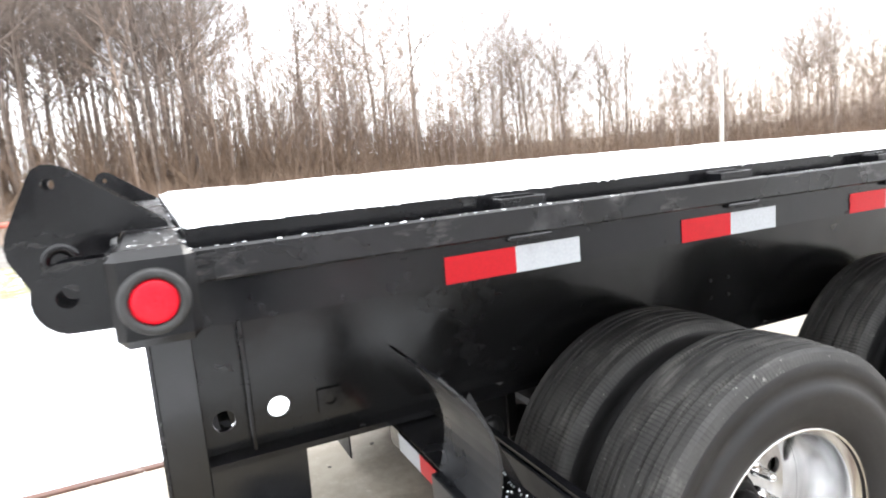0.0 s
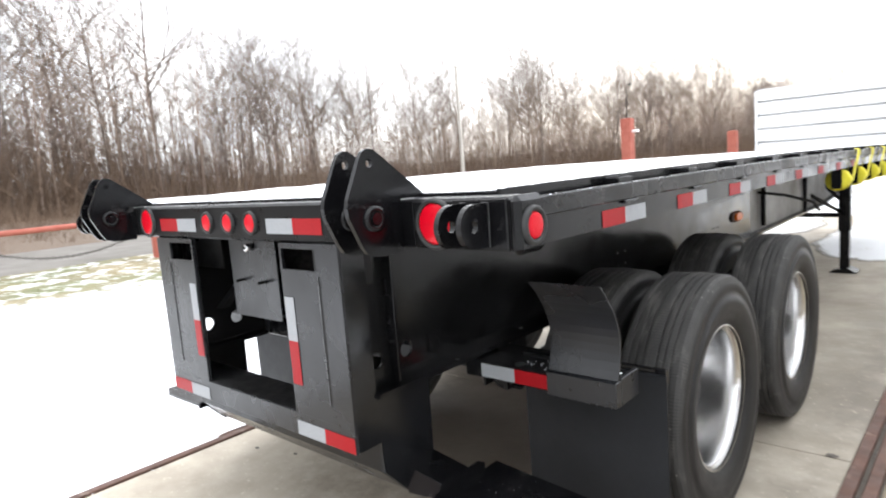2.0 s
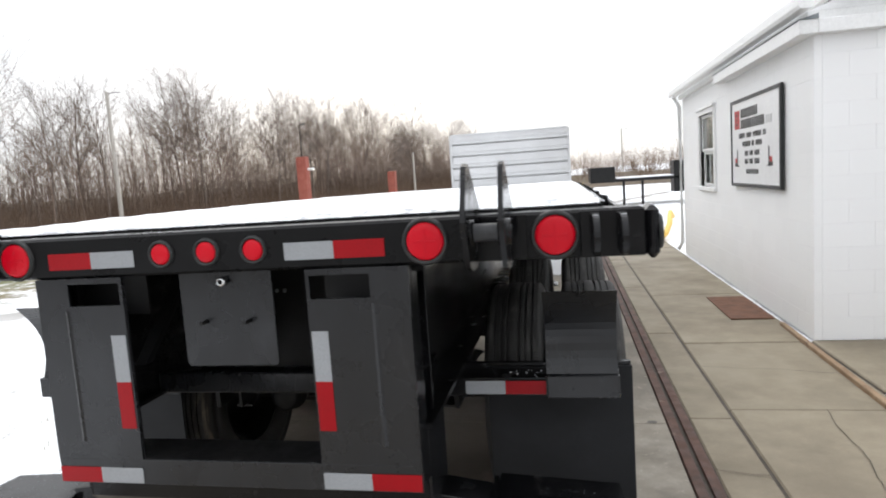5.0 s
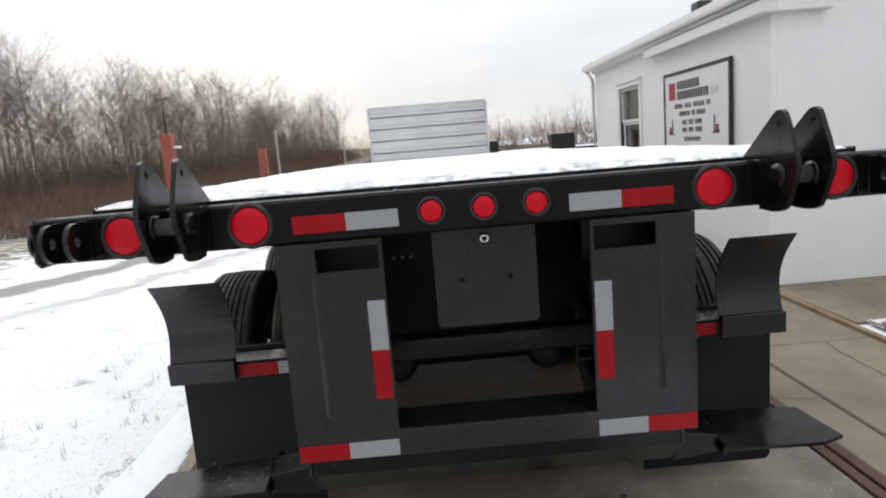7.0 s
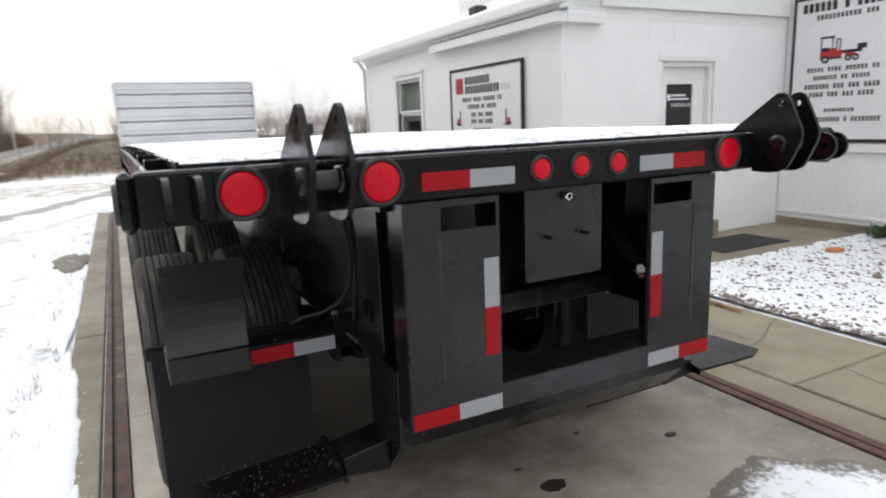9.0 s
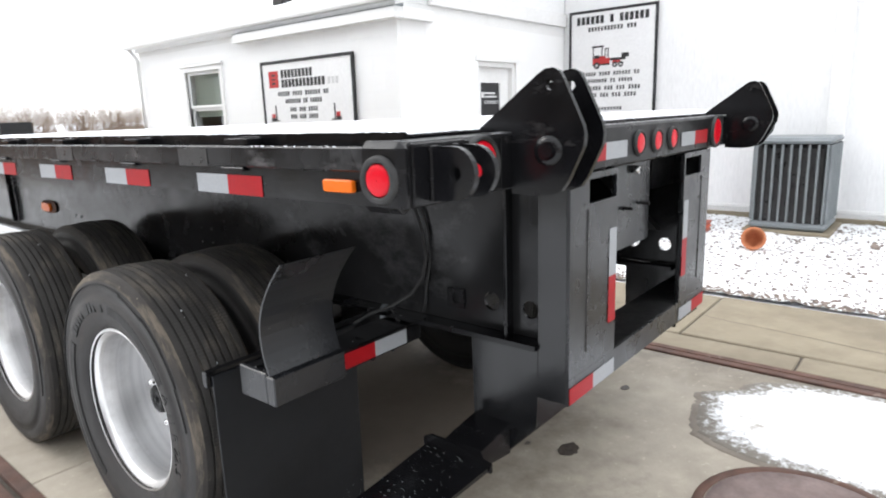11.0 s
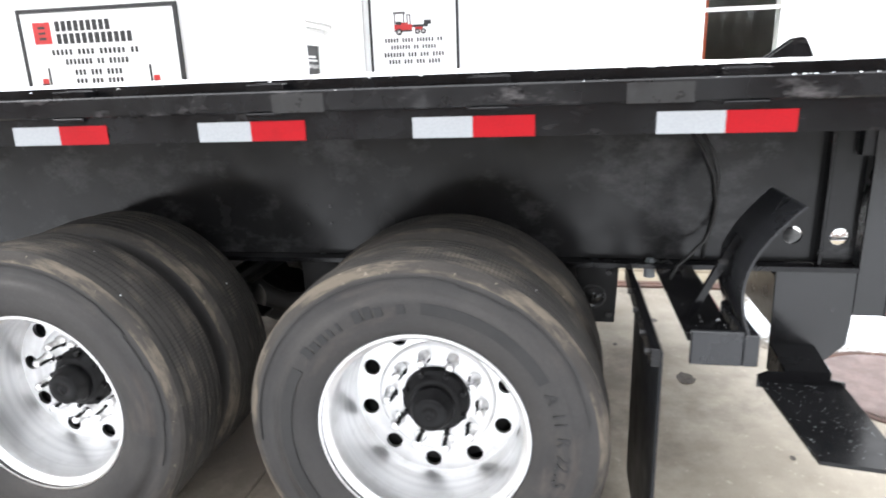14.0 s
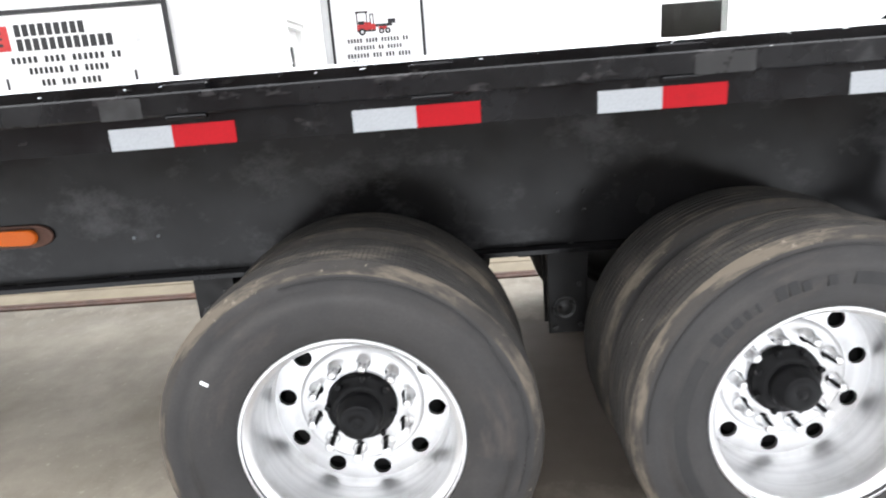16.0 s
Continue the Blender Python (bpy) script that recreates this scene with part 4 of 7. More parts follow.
# main beams with tapered front, holes and stiffeners
for s in (-1, 1):
    xa, xb = s * 0.559, s * 0.571
    bm = B()
    plate_with_holes(bm, [(0.105, 0.79), (0.78, 0.79), (0.78, 1.262), (0.105, 1.262)], [ring_pts(0.299, 0.882, 0.030, 20), ring_pts(0.156, 0.877, 0.029, 20)], "x", xa, xb)
    beam = part("main_beam", bm, WEB_PAINT if s > 0 else WEB_CLOUDY, trailer, "glossy black frame beam")
    bm = B()
    prism(bm, [(0.7802, 0.79), (4.3, 0.79), (4.3, 1.262), (0.7802, 1.262)], "x", xa, xb)
    part("beam_web", bm, WEB_PAINT if s > 0 else WEB_CLOUDY, beam)
    bm = B()
    prism(bm, [(4.3002, 0.79), (7.0, 0.835), (9.0, 1.02), (10.7, 1.06), (10.7, 1.262), (4.3002, 1.262)], "x", xa, xb)
    part("beam_web", bm, WEB_WORN if s > 0 else WEB_CLOUDY, beam)
    bm = B()
    prism(bm, [(0.105, 0.772), (4.3, 0.772), (7.0, 0.817), (9.0, 1.002), (10.7, 1.042), (10.7, 1.0585), (9.0, 1.0185), (7.0, 0.8335), (4.3, 0.7885), (0.105, 0.7885)], "x", s * 0.505, s * 0.632)
    part("bottom_flange", bm, PAINT, beam)
    bm = B()
    box(bm, min(s * 0.5, s * 0.64), max(s * 0.5, s * 0.64), 0.105, 10.7, 1.2635, 1.285)
    part("top_flange", bm, PAINT, beam)
    for y in (0.222, 4.6, 6.1):
        bm = B()
        box(bm, min(s * 0.573, s * 0.612), max(s * 0.573, s * 0.612), y - 0.006, y + 0.006, 0.82 if y > 4.3 else 0.79, 1.262, 0.002)
        part("stiffener", bm, PAINT, beam)
    bm = B()
    plate_with_holes(bm, [(0.405, 0.84), (0.475, 0.84), (0.475, 0.905), (0.405, 0.905)], [ring_pts(0.44, 0.873, 0.017, 12)], "x", s * 0.572, s * 0.580)
    part("anchor_plate", bm, PAINT, beam)
    for y, z in ((1.92, 0.908), (2.012, 0.908), (1.92, 0.975), (2.012, 0.975), (3.436, 0.930), (3.525, 0.930)):
        bm = B()
        cyl(bm, (s * 0.571, y, z), (s * 0.576, y, z), 0.007, 0.006, 8)
        part("bolt", bm, MESH_GREY if y > 3 and s < 0 else PAINT_DUSTY, beam)
    # side marker lamp in a rusted bracket
    bm = B()
    prism(bm, [(3.93 + 0.075 * math.cos(a) + (0.05 if math.cos(a) > 0 else -0.05), 0.966 + 0.042 * math.sin(a)) for a in [2 * math.pi * i / 20 for i in range(20)]], "x", s * 0.572, s * 0.584, 0.003)
    br = part("marker_bracket", bm, RUST, beam, "rusty oval lamp bracket")
    bm = B()
    prism(bm, [(3.93 + 0.03 * math.cos(a) + (0.045 if math.cos(a) > 0 else -0.045), 0.966 + 0.028 * math.sin(a)) for a in [2 * math.pi * i / 20 for i in range(20)]], "x", s * 0.585, s * 0.602, 0.004)
    part("side_marker_lamp", bm, AMBER_LENS, beam, "amber oval side marker lamp")
    # air line looped along the web
    if s > 0:
        continue
    bm = B()
    tube(bm, [(s * 0.585, 0.66, 1.25), (s * 0.585, 0.60, 1.16), (s * 0.588, 0.566, 1.08), (s * 0.593, 0.552, 1.0), (s * 0.605, 0.56, 0.93), (s * 0.635, 0.59, 0.875), (s * 0.68, 0.64, 0.838), (s * 0.74, 0.69, 0.815), (s * 0.79, 0.715, 0.79)], 0.0058, 8)
    tube(bm, [(s * 0.58, 0.625, 1.25), (s * 0.58, 0.575, 1.17), (s * 0.58, 0.548, 1.08), (s * 0.58, 0.548, 0.98), (s * 0.58, 0.565, 0.90), (s * 0.58, 0.575, 0.83), (s * 0.585, 0.58, 0.80)], 0.005, 8)
    part("air_hose", bm, GROMMET, trailer, "black rubber air hose", True)

for k in range(26):
    y = 0.45 + 0.41 * k
    bm = B()
    prism(bm, [(y - 0.035, 1.287), (y + 0.035, 1.287), (y + 0.035, 1.293), (y + 0.004, 1.296), (y + 0.004, 1.395), (y + 0.035, 1.398), (y + 0.035, 1.404), (y - 0.035, 1.404), (y - 0.035, 1.398), (y - 0.004, 1.395), (y - 0.004, 1.296), (y - 0.035, 1.293)], "x", -1.152, 1.152)
    part("crossmember", bm, PAINT_DARK, trailer)

bm = B()
box(bm, -1.153, 1.153, 0.103, END_Y - 0.055, 1.4045, DECK_Z, 0.004)
deck = part("deck", bm, PAINT, trailer, "flat deck under a thin layer of snow")

for s in (-1, 1):
    bm = B()
    lo, hi = sorted((s * 1.155, s * 1.163))
    prism(bm, [(s * 1.155, 1.2855), (s * 1.22, 1.2855), (s * 1.22, 1.358), (s * 1.2135, 1.358), (s * 1.2135, 1.295), (s * 1.163, 1.295), (s * 1.163, DECK_Z + 0.004), (s * 1.155, DECK_Z + 0.004)], "y", 0.102, END_Y - 0.052)
    rail = part("side_rail", bm, PAINT, trailer)
    bm = B()
    lo, hi = sorted((s * 1.2145, s * 1.2305))
    box(bm, lo, hi, 0.102, END_Y - 0.052, 1.3585, 1.4125, 0.004)
    part("rub_rail", bm, RAIL_PAINT, rail)
    for k in range(17):
        y = (0.652 if s < 0 else 0.715) + 0.587 * k
        bm = B()
        x0, x1 = sorted((s * 1.1635, s * 1.2135))
        w = 0.052
        box(bm, x0, x1, y - w, y - w + 0.007, 1.297, 1.430, 0.0015)
        box(bm, x0, x1, y + w - 0.007, y + w, 1.297, 1.430, 0.0015)
        box(bm, *sorted((s * 1.2065, s * 1.2135)), y - w + 0.0072, y + w - 0.0072, 1.297, 1.430, 0.0015)
        box(bm, *sorted((s * 1.1635, s * 1.1695)), y - w + 0.0072, y + w - 0.0072, 1.297, 1.433, 0.0015)
        part("stake_pocket", bm, PAINT, rail)
        bm = B()
        box(bm, *sorted((s * 1.2205, s * 1.233)), y - 0.05, y + 0.05, 1.3475, 1.358, 0.003)
        part("pocket_lip", bm, PAINT, rail)
    tapes = [0.692, 1.279, 1.871, 2.454] if s < 0 else [0.683, 1.267, 1.856, 2.44]
    for y in tapes + [tapes[-1] + 0.587 * k for k in (1, 2, 3, 4)]:
        tape_strip((0, 1, 0), (s * 1.22, y, 1.311), (s, 0, 0), True)
    bm = B()
    prism(bm, [(0.244 + a, 1.327 + b) for a, b in ((-0.048, -0.011), (-0.043, -0.014), (0.043, -0.014), (0.048, -0.011), (0.048, 0.011), (0.043, 0.014), (-0.043, 0.014), (-0.048, 0.011))], "x", s * 1.2203, s * 1.236, 0.003)
    if s < 0:
        part("amber_marker_lamp", bm, AMBER_LENS, trailer, "amber rectangular marker lamp")
    else:
        bm.free()

# rear beam
bm = B()
box(bm, -1.262, 1.262, 0.0, 0.10, 1.296, 1.425, 0.008)
rear_beam = part("rear_beam", bm, PAINT_BEAM, trailer, "black steel rear cross beam")
for s in (-1, 1):
    bm = B()
    box(bm, *sorted((s * 1.2625, s * 1.298)), -0.010, 0.106, 1.288, 1.428, 0.014)
    part("end_cap", bm, PAINT, rear_beam)
    round_lamp("end_marker_lamp", (s * 1.298, 0.046, 1.354), "x", s, 0.032, 0.047, "small round red marker lamp")
    for x in (1.030, 0.673):
        round_lamp("tail_lamp", (s * x, 0.0, 1.361), "y", -1, 0.053, 0.066, "large round red tail lamp")
    tape_strip((1, 0, 0), (s * 0.401, 0.0, 1.350), (0, -1, 0), s < 0)
    # forklift mounting plates and pin
    outline = [(-0.0035, 1.286), (-0.0035, 1.4285), (0.085, 1.4285), (0.085, 1.4385), (-0.073, 1.553), (-0.090, 1.563), (-0.110, 1.565), (-0.126, 1.557), (-0.136, 1.542), (-0.184, 1.442), (-0.189, 1.420), (-0.186, 1.396), (-0.150, 1.320), (-0.134, 1.298), (-0.108, 1.288), (-0.07, 1.284)]
    bracket = None
    bm = B()
    box(bm, *sorted((s * 0.775, s * 0.955)), -0.0032, -0.0002, 1.30, 1.42, 0.001)
    bracket = part("mount_bracket", bm, PAINT, trailer, "black forklift mounting bracket")
    for x in (0.812, 0.906):
        bm = B()
        plate_with_holes(bm, outline, [ring_pts(-0.105, 1.528, 0.011, 12)], "x", s * x - 0.007, s * x + 0.007)
        part("bracket_plate", bm, PAINT, bracket)
        bm = B()
        lathe(bm, [(-0.016, 0.018), (-0.016, 0.034), (0.016, 0.034), (0.016, 0.018), (-0.016, 0.018)], (s * x, -0.103, 1.386), "x", 20)
        part("pin_bush", bm, PAINT, bracket)
    bm = B()
    cyl(bm, (s * 0.8195, -0.103, 1.386), (s * 0.8985, -0.103, 1.386), 0.0235, None, 20)
    part("mount_pin", bm, PIN_STEEL, bracket, "worn grey steel pin")
    for x, d in ((0.7950, -1), (0.9230, 1)):
        bm = B()
        cyl(bm, (s * (x - d * 0.012), -0.103, 1.386), (s * (x + d * 0.002), -0.103, 1.386), 0.0175, 0.0160, 16)
        part("pin_head", bm, PAINT, bracket)
    # pinned lugs beside them
    bm = B()
    box(bm, *sorted((s * 1.095, s * 1.262)), -0.0085, -0.0002, 1.298, 1.423, 0.003)
    lug_base = part("lug_plate", bm, PAINT, trailer)
    for x in (1.135, 1.203):
        lug = [(-0.009, 1.307), (-0.06, 1.309)] + [(-0.062 + 0.053 * math.cos(a), 1.361 + 0.053 * math.sin(a)) for a in [math.radians(270 - 15 * i) for i in range(1, 12)]] + [(-0.06, 1.414), (-0.009, 1.414)]
        bm = B()
        plate_with_holes(bm, lug, [ring_pts(-0.068, 1.362, 0.015, 14)], "x", s * x - 0.0075, s * x + 0.0075)
        part("lug", bm, PAINT, lug_base)
        bm = B()
        box(bm, s * x - 0.013, s * x + 0.013, -0.016, -0.009, 1.305, 1.416, 0.004)
        part("weld_bead", bm, PAINT, lug_base)
for x in (-0.1524, 0.0, 0.1524):
    round_lamp("marker_lamp", (x, 0.0, 1.360), "y", -1, 0.0315, 0.042, "small round red marker lamp")

# rear guard: two slotted posts and a cross plate
for s in (-1, 1):
    bm = B()
    xi, xo = s * 0.305, s * 0.616
    slot = [(s * 0.316, 1.206), (s * 0.50, 1.206), (s * 0.50, 1.276), (s * 0.316, 1.276)]
    plate_with_holes(bm, [(xi, 0.7005), (xo, 0.7005), (xo, 1.2945), (xi, 1.2945)], [slot], "y", 0.0, 0.009)
    post = part("guard_post", bm, PAINT_SATIN, trailer, "satin black slotted guard post")
    bm = B()
    box(bm, *sorted((s * 0.607, s * 0.616)), 0.0092, 0.104, 0.62, 1.2945, 0.002)
    part("post_flange", bm, LEG_GLOSS, post)
    bm = B()
    box(bm, *sorted((s * 0.305, s * 0.312)), 0.0092, 0.019, 0.7085, 1.2945, 0.002)
    part("post_flange", bm, PAINT, post)
    # added dark plates behind the slot, so no light leaks through it
    bm = B()
    box(bm, *sorted((s * 0.3122, s * 0.6068)), 0.13, 0.138, 1.15, 1.2945)
    box(bm, *sorted((s * 0.5985, s * 0.6065)), 0.1, 0.1297, 1.15, 1.2945)
    part("slot_light_stop", bm, PAINT_DARK, post)
    bm = B()
    prism(bm, [(s * 0.502, -0.0002), (s * 0.510, -0.0035), (s * 0.518, -0.0002)], "z", 0.76, 1.19)
    part("crease", bm, PAINT_SATIN, post)
    bm = B()
    prism(bm, [(0.1044, 0.7715), (0.352, 0.7715), (0.346, 0.41), (0.206, 0.41), (0.108, 0.515), (0.1044, 0.60)], "x", s * 0.607, s * 0.616, 0.002)
    part("guard_leg", bm, LEG_GLOSS, trailer, "wide glossy black leg plate")
    tape_strip((0, 0, 1), (s * 0.337, 0.0, 0.958), (0, -1, 0), True)
    tape_strip((1, 0, 0), (s * 0.461, 0.0, 0.6475), (0, -1, 0), s < 0)
bm = B()
box(bm, -0.616, 0.616, 0.0, 0.009, 0.618, 0.700, 0.001)
guard = part("guard_cross_plate", bm, PAINT_SATIN, trailer, "satin black lower guard plate")
bm = B()
box(bm, -0.606, 0.606, 0.0092, 0.165, 0.693, 0.700, 0.001)
part("step", bm, PAINT_DARK, guard, "wet black step plate")
bm = B()
prism(bm, [(0.106, 0.6175), (0.106, 0.515), (0.204, 0.412), (0.215, 0.412), (0.215, 0.6175)], "x", -0.606, 0.606, 0.003)
part("lower_bumper", bm, PAINT, trailer, "black folded steel lower bumper")
for s in (-1, 1):
    # forklift wheel rests
    bm = B()
    front = 0.46 if s > 0 else 0.385
    top = [(s * 0.786, 0.17), (s * 1.13, 0.175), (s * 1.222, 0.215), (s * 1.20, front), (s * 0.786, front + 0.03)]
    lo = [bm.verts.new((x, y, 0.432 - 0.03 * (abs(x) - 0.80))) for x, y in top]
    hi = [bm.verts.new((x, y, 0.444 - 0.03 * (abs(x) - 0.80))) for x, y in top]
    bm.faces.new(lo), bm.faces.new(hi)
    for i in range(5):
        bm.faces.new((lo[i], lo[(i + 1) % 5], hi[(i + 1) % 5], hi[i]))
    rest = part("wheel_rest", bm, PAINT, trailer, "black steel forklift wheel rest plate")
    bm = B()
    prism(bm, [(0.165, 0.425), (0.165, 0.452), (0.30, 0.478), (0.40, 0.478), (0.425, 0.465), (0.425, 0.425)], "x", s * 0.774, s * 0.785)
    part("gusset", bm, PAINT, rest)
    bm = B()
    prism(bm, [(s * 0.6165, 0.40), (s * 0.773, 0.42), (s * 0.773, 0.482), (s * 0.6165, 0.506)], "y", 0.203, 0.345, 0.003)
    part("rest_arm", bm, PAINT, rest)

# brake line fittings under the frame
for s in (-1,):
    bm = B()
    cyl(bm, (s * 0.60, 0.755, 0.735), (s * 0.60, 0.755, 0.79), 0.020, 0.018, 10)
    cyl(bm, (s * 0.60, 0.755, 0.79), (s * 0.60, 0.755, 0.80), 0.013, None, 6)
    fitting = part("brake_fitting", bm, MESH_GREY, trailer, "small grey brake line fitting")
    bm = B()
    for k in range(3):
        tube(bm, [(s * 0.605, 0.745 - 0.01 * k, 0.78), (s * 0.62, 0.70 - 0.015 * k, 0.80 - 0.012 * k), (s * 0.63, 0.665, 0.77 - 0.02 * k), (s * 0.61, 0.64 + 0.01 * k, 0.735)], 0.0045, 6)
    part("hose_tail", bm, GROMMET, fitting, "short black hose tails", True)

# licence panel, box and inner bars behind the opening
bm = B()
plate_with_holes(bm, [(-0.158, 0.995), (-0.148, 0.985), (0.148, 0.985), (0.158, 0.995), (0.158, 1.294), (-0.158, 1.294)], [ring_pts(-0.075, 1.13, 0.008, 10), ring_pts(0.075, 1.13, 0.008, 10)], "y", 0.08, 0.087)
panel = part("plate_panel", bm, PAINT_SATIN, trailer, "blank black mounting panel")
bm = B()
lathe(bm, [(-0.012, 0.008), (-0.012, 0.014), (0.012, 0.014), (0.012, 0.008), (-0.012, 0.008)], (0.0, 0.065, 1.259), "y", 16)
part("ring", bm, CHROME, panel, "chrome lamp ring")
for x in (-0.075, 0.075):
    bm = B()
    cyl(bm, (x, 0.045, 1.13), (x, 0.0795, 1.13), 0.006, 0.006, 8)
    part("stud", bm, PAINT_DARK, panel)
bm = B()
box(bm, -0.53, 0.53, 0.42, 0.50, 0.772, 0.852, 0.006)
part("inner_bar", bm, PAINT_SATIN, trailer)
# lower edge carried down out of view to hold light off the floor
bm = B()
box(bm, -0.555, 0.555, 1.02, 1.05, 0.59, 1.26)
bulkhead = part("bulkhead", bm, PAINT_DARK, trailer)
for z in (1.185, 1.06):
    for x in (-0.335, -0.295, -0.255):
        bm = B()
        cyl(bm, (x, 1.0195, z), (x, 1.008, z), 0.010, 0.007, 8)
        part("bolt", bm, MESH_GREY, bulkhead, "small bright bolt head")
for x in (-0.36, 0.36):
    bm = B()
    prism(bm, [(0.11, 0.98), (0.15, 0.98), (0.45, 1.26), (0.41, 1.26)], "x", x - 0.02, x + 0.02)
    part("brace", bm, PAINT_DARK, trailer)

# mudflap hangers, curved splash plates and flaps
for s in (-1, 1):
    bm = B()
    box(bm, *sorted((s * 0.576, s * 0.9645)), 0.605, 0.612, 0.698, 0.757, 0.001)
    box(bm, *sorted((s * 0.576, s * 1.206)), 0.6122, 0.735, 0.757, 0.764, 0.001)
    hanger = part("flap_hanger", bm, PAINT, trailer, "black steel mudflap hanger")
    bm = B()
    box(bm, *sorted((s * 0.966, s * 1.225)), 0.567, 0.604, 0.700, 0.785, 0.003)
    box(bm, *sorted((s * 1.2095, s * 1.225)), 0.6042, 0.730, 0.700, 0.792, 0.003)
    part("hanger_box", bm, PAINT_SATIN, hanger)
    tape_strip((1, 0, 0), (s * 0.806, 0.605, 0.729), (0, -1, 0), s < 0)
    prof = []
    for i in range(13):
        f = i / 12
        prof.append((0.590 + 0.040 * math.sin(math.pi * f) - 0.095 * f * f, 0.7855 + 0.326 * f))
    back = [(y + 0.007, z) for y, z in prof[::-1]]
    bm = B()
    prism(bm, prof + back, "x", s * 0.963, s * 1.221)
    part("splash_plate", bm, PAINT_SATIN, hanger, "curved black steel splash plate")
    bm = B()
    prism(bm, [(0.716, 0.7645), (0.733, 0.7645), (0.615, 1.02), (0.600, 1.0)], "x", s * 1.10 - 0.009, s * 1.10 + 0.009)
    part("brace", bm, PAINT, hanger)
    bm = B()
    edge = 1.27 if s < 0 else 1.29
    g = [(s * 0.715, 0.03), (s * (edge - 0.02), 0.03), (s * edge, 0.05), (s * edge, 0.75), (s * 0.71, 0.75)]
    prism(bm, g, "y", 0.802, 0.811, 0.002)
    flap = part("mudflap", bm, FLAP, trailer, "black rubber mudflap")
    for x in (0.78, 0.95, 1.12, 1.24):
        bm = B()
        cyl(bm, (s * x, 0.8345, 0.74), (s * x, 0.844, 0.74), 0.0085, None, 6)
        part("bolt", bm, PAINT_DUSTY, flap)
    bm = B()
    box(bm, *sorted((s * 0.576, s * 0.719)), 0.8115, 0.834, 0.715, 0.765, 0.002)
    part("flap_arm", bm, PAINT, flap)
    bm = B()
    box(bm, *sorted((s * 0.72, s * 1.285)), 0.8115, 0.834, 0.715, 0.765, 0.002)
    part("clamp_bar", bm, PAINT, flap)
    bm = B()
    for i in range(70 if s > 0 else 16):
        x, y = s * min(1.205, random.triangular(0.78, 1.23, 1.17)), random.uniform(0.62, 0.73)
        r = random.uniform(0.0011, 0.0034) * (1.0 if s > 0 else 0.55)
        bmesh.ops.create_icosphere(bm, subdivisions=1, radius=r, matrix=Matrix.Translation((x, y, LIFT + 0.765 + r * 0.4)))
    tagged(put("ice_crumbs", bm, SNOW), "frozen snow crumbs on the mudflap hanger", "snow", kind="stuff")
    # grey beads put the glint of wet droplets into shape and colour
    bm = B()
    for i in range(150 if s < 0 else 20):
        x, y = s * random.uniform(0.78, 1.18), random.uniform(0.19, 0.45)
        r = random.uniform(0.0007, 0.0018)
        bmesh.ops.create_icosphere(bm, subdivisions=1, radius=r, matrix=Matrix.Translation((x, y, LIFT + 0.444 - 0.03 * (abs(x) - 0.80) + r * 0.2)))
    tagged(put("droplet_glints", bm, MESH_GREY), "grey specks standing in for glinting wet drops on the wheel rest", "grit", kind="stuff")

# frost and snow caught on rail tops, stake pockets and the rear beam
bm = B()
for i in range(900):
    s = random.choice((-1, 1))
    y = random.uniform(0.1, 1.0) if i % 3 == 0 else random.uniform(0.1, 8.0)
    kind = random.random()
    if kind < 0.45:
        x, z = s * random.uniform(1.152, 1.166), 1.440
    elif kind < 0.75:
        x, z = s * random.uniform(1.216, 1.229), 1.4125
    else:
        x, y, z = random.uniform(-1.25, 1.25), random.uniform(0.02, 0.10), 1.425
    r = random.uniform(0.0015, 0.006) * (1.0 if kind <= 0.45 else (0.7 if kind < 0.75 else 0.5))
    a0 = random.uniform(0, 6.3)
    zz = LIFT + z + sag_by(y)
    base = [bm.verts.new((x + 0.6 * r * math.cos(a0 + 1.257 * k), y + r * random.uniform(0.7, 2.2) * math.sin(a0 + 1.257 * k), zz - 0.001)) for k in range(5)]
    tip = bm.verts.new((x, y, zz + r * 0.4))
    for k in range(5):
        bm.faces.new((base[k], base[(k + 1) % 5], tip))
tagged(put("frost_flecks", bm, SNOW), "flecks of frost and snow on the steel rails", "frost", kind="stuff")
# dull grey patches on the rub rail
for y0, y1 in ((0.765, 0.915), (1.66, 1.80), (3.1, 3.2)):
    bm = B()
    box(bm, -1.2318, -1.2306, y0, y1, 1.357, 1.404, 0.0003)
    part("grey_rail_patch", bm, PAINT_DUSTY, trailer, "dull grey rub rail patch")

# running gear
SAG[0] = False
TYRE_R, AXLES, HUB_Z = 0.522, (1.435, 2.695), 0.457


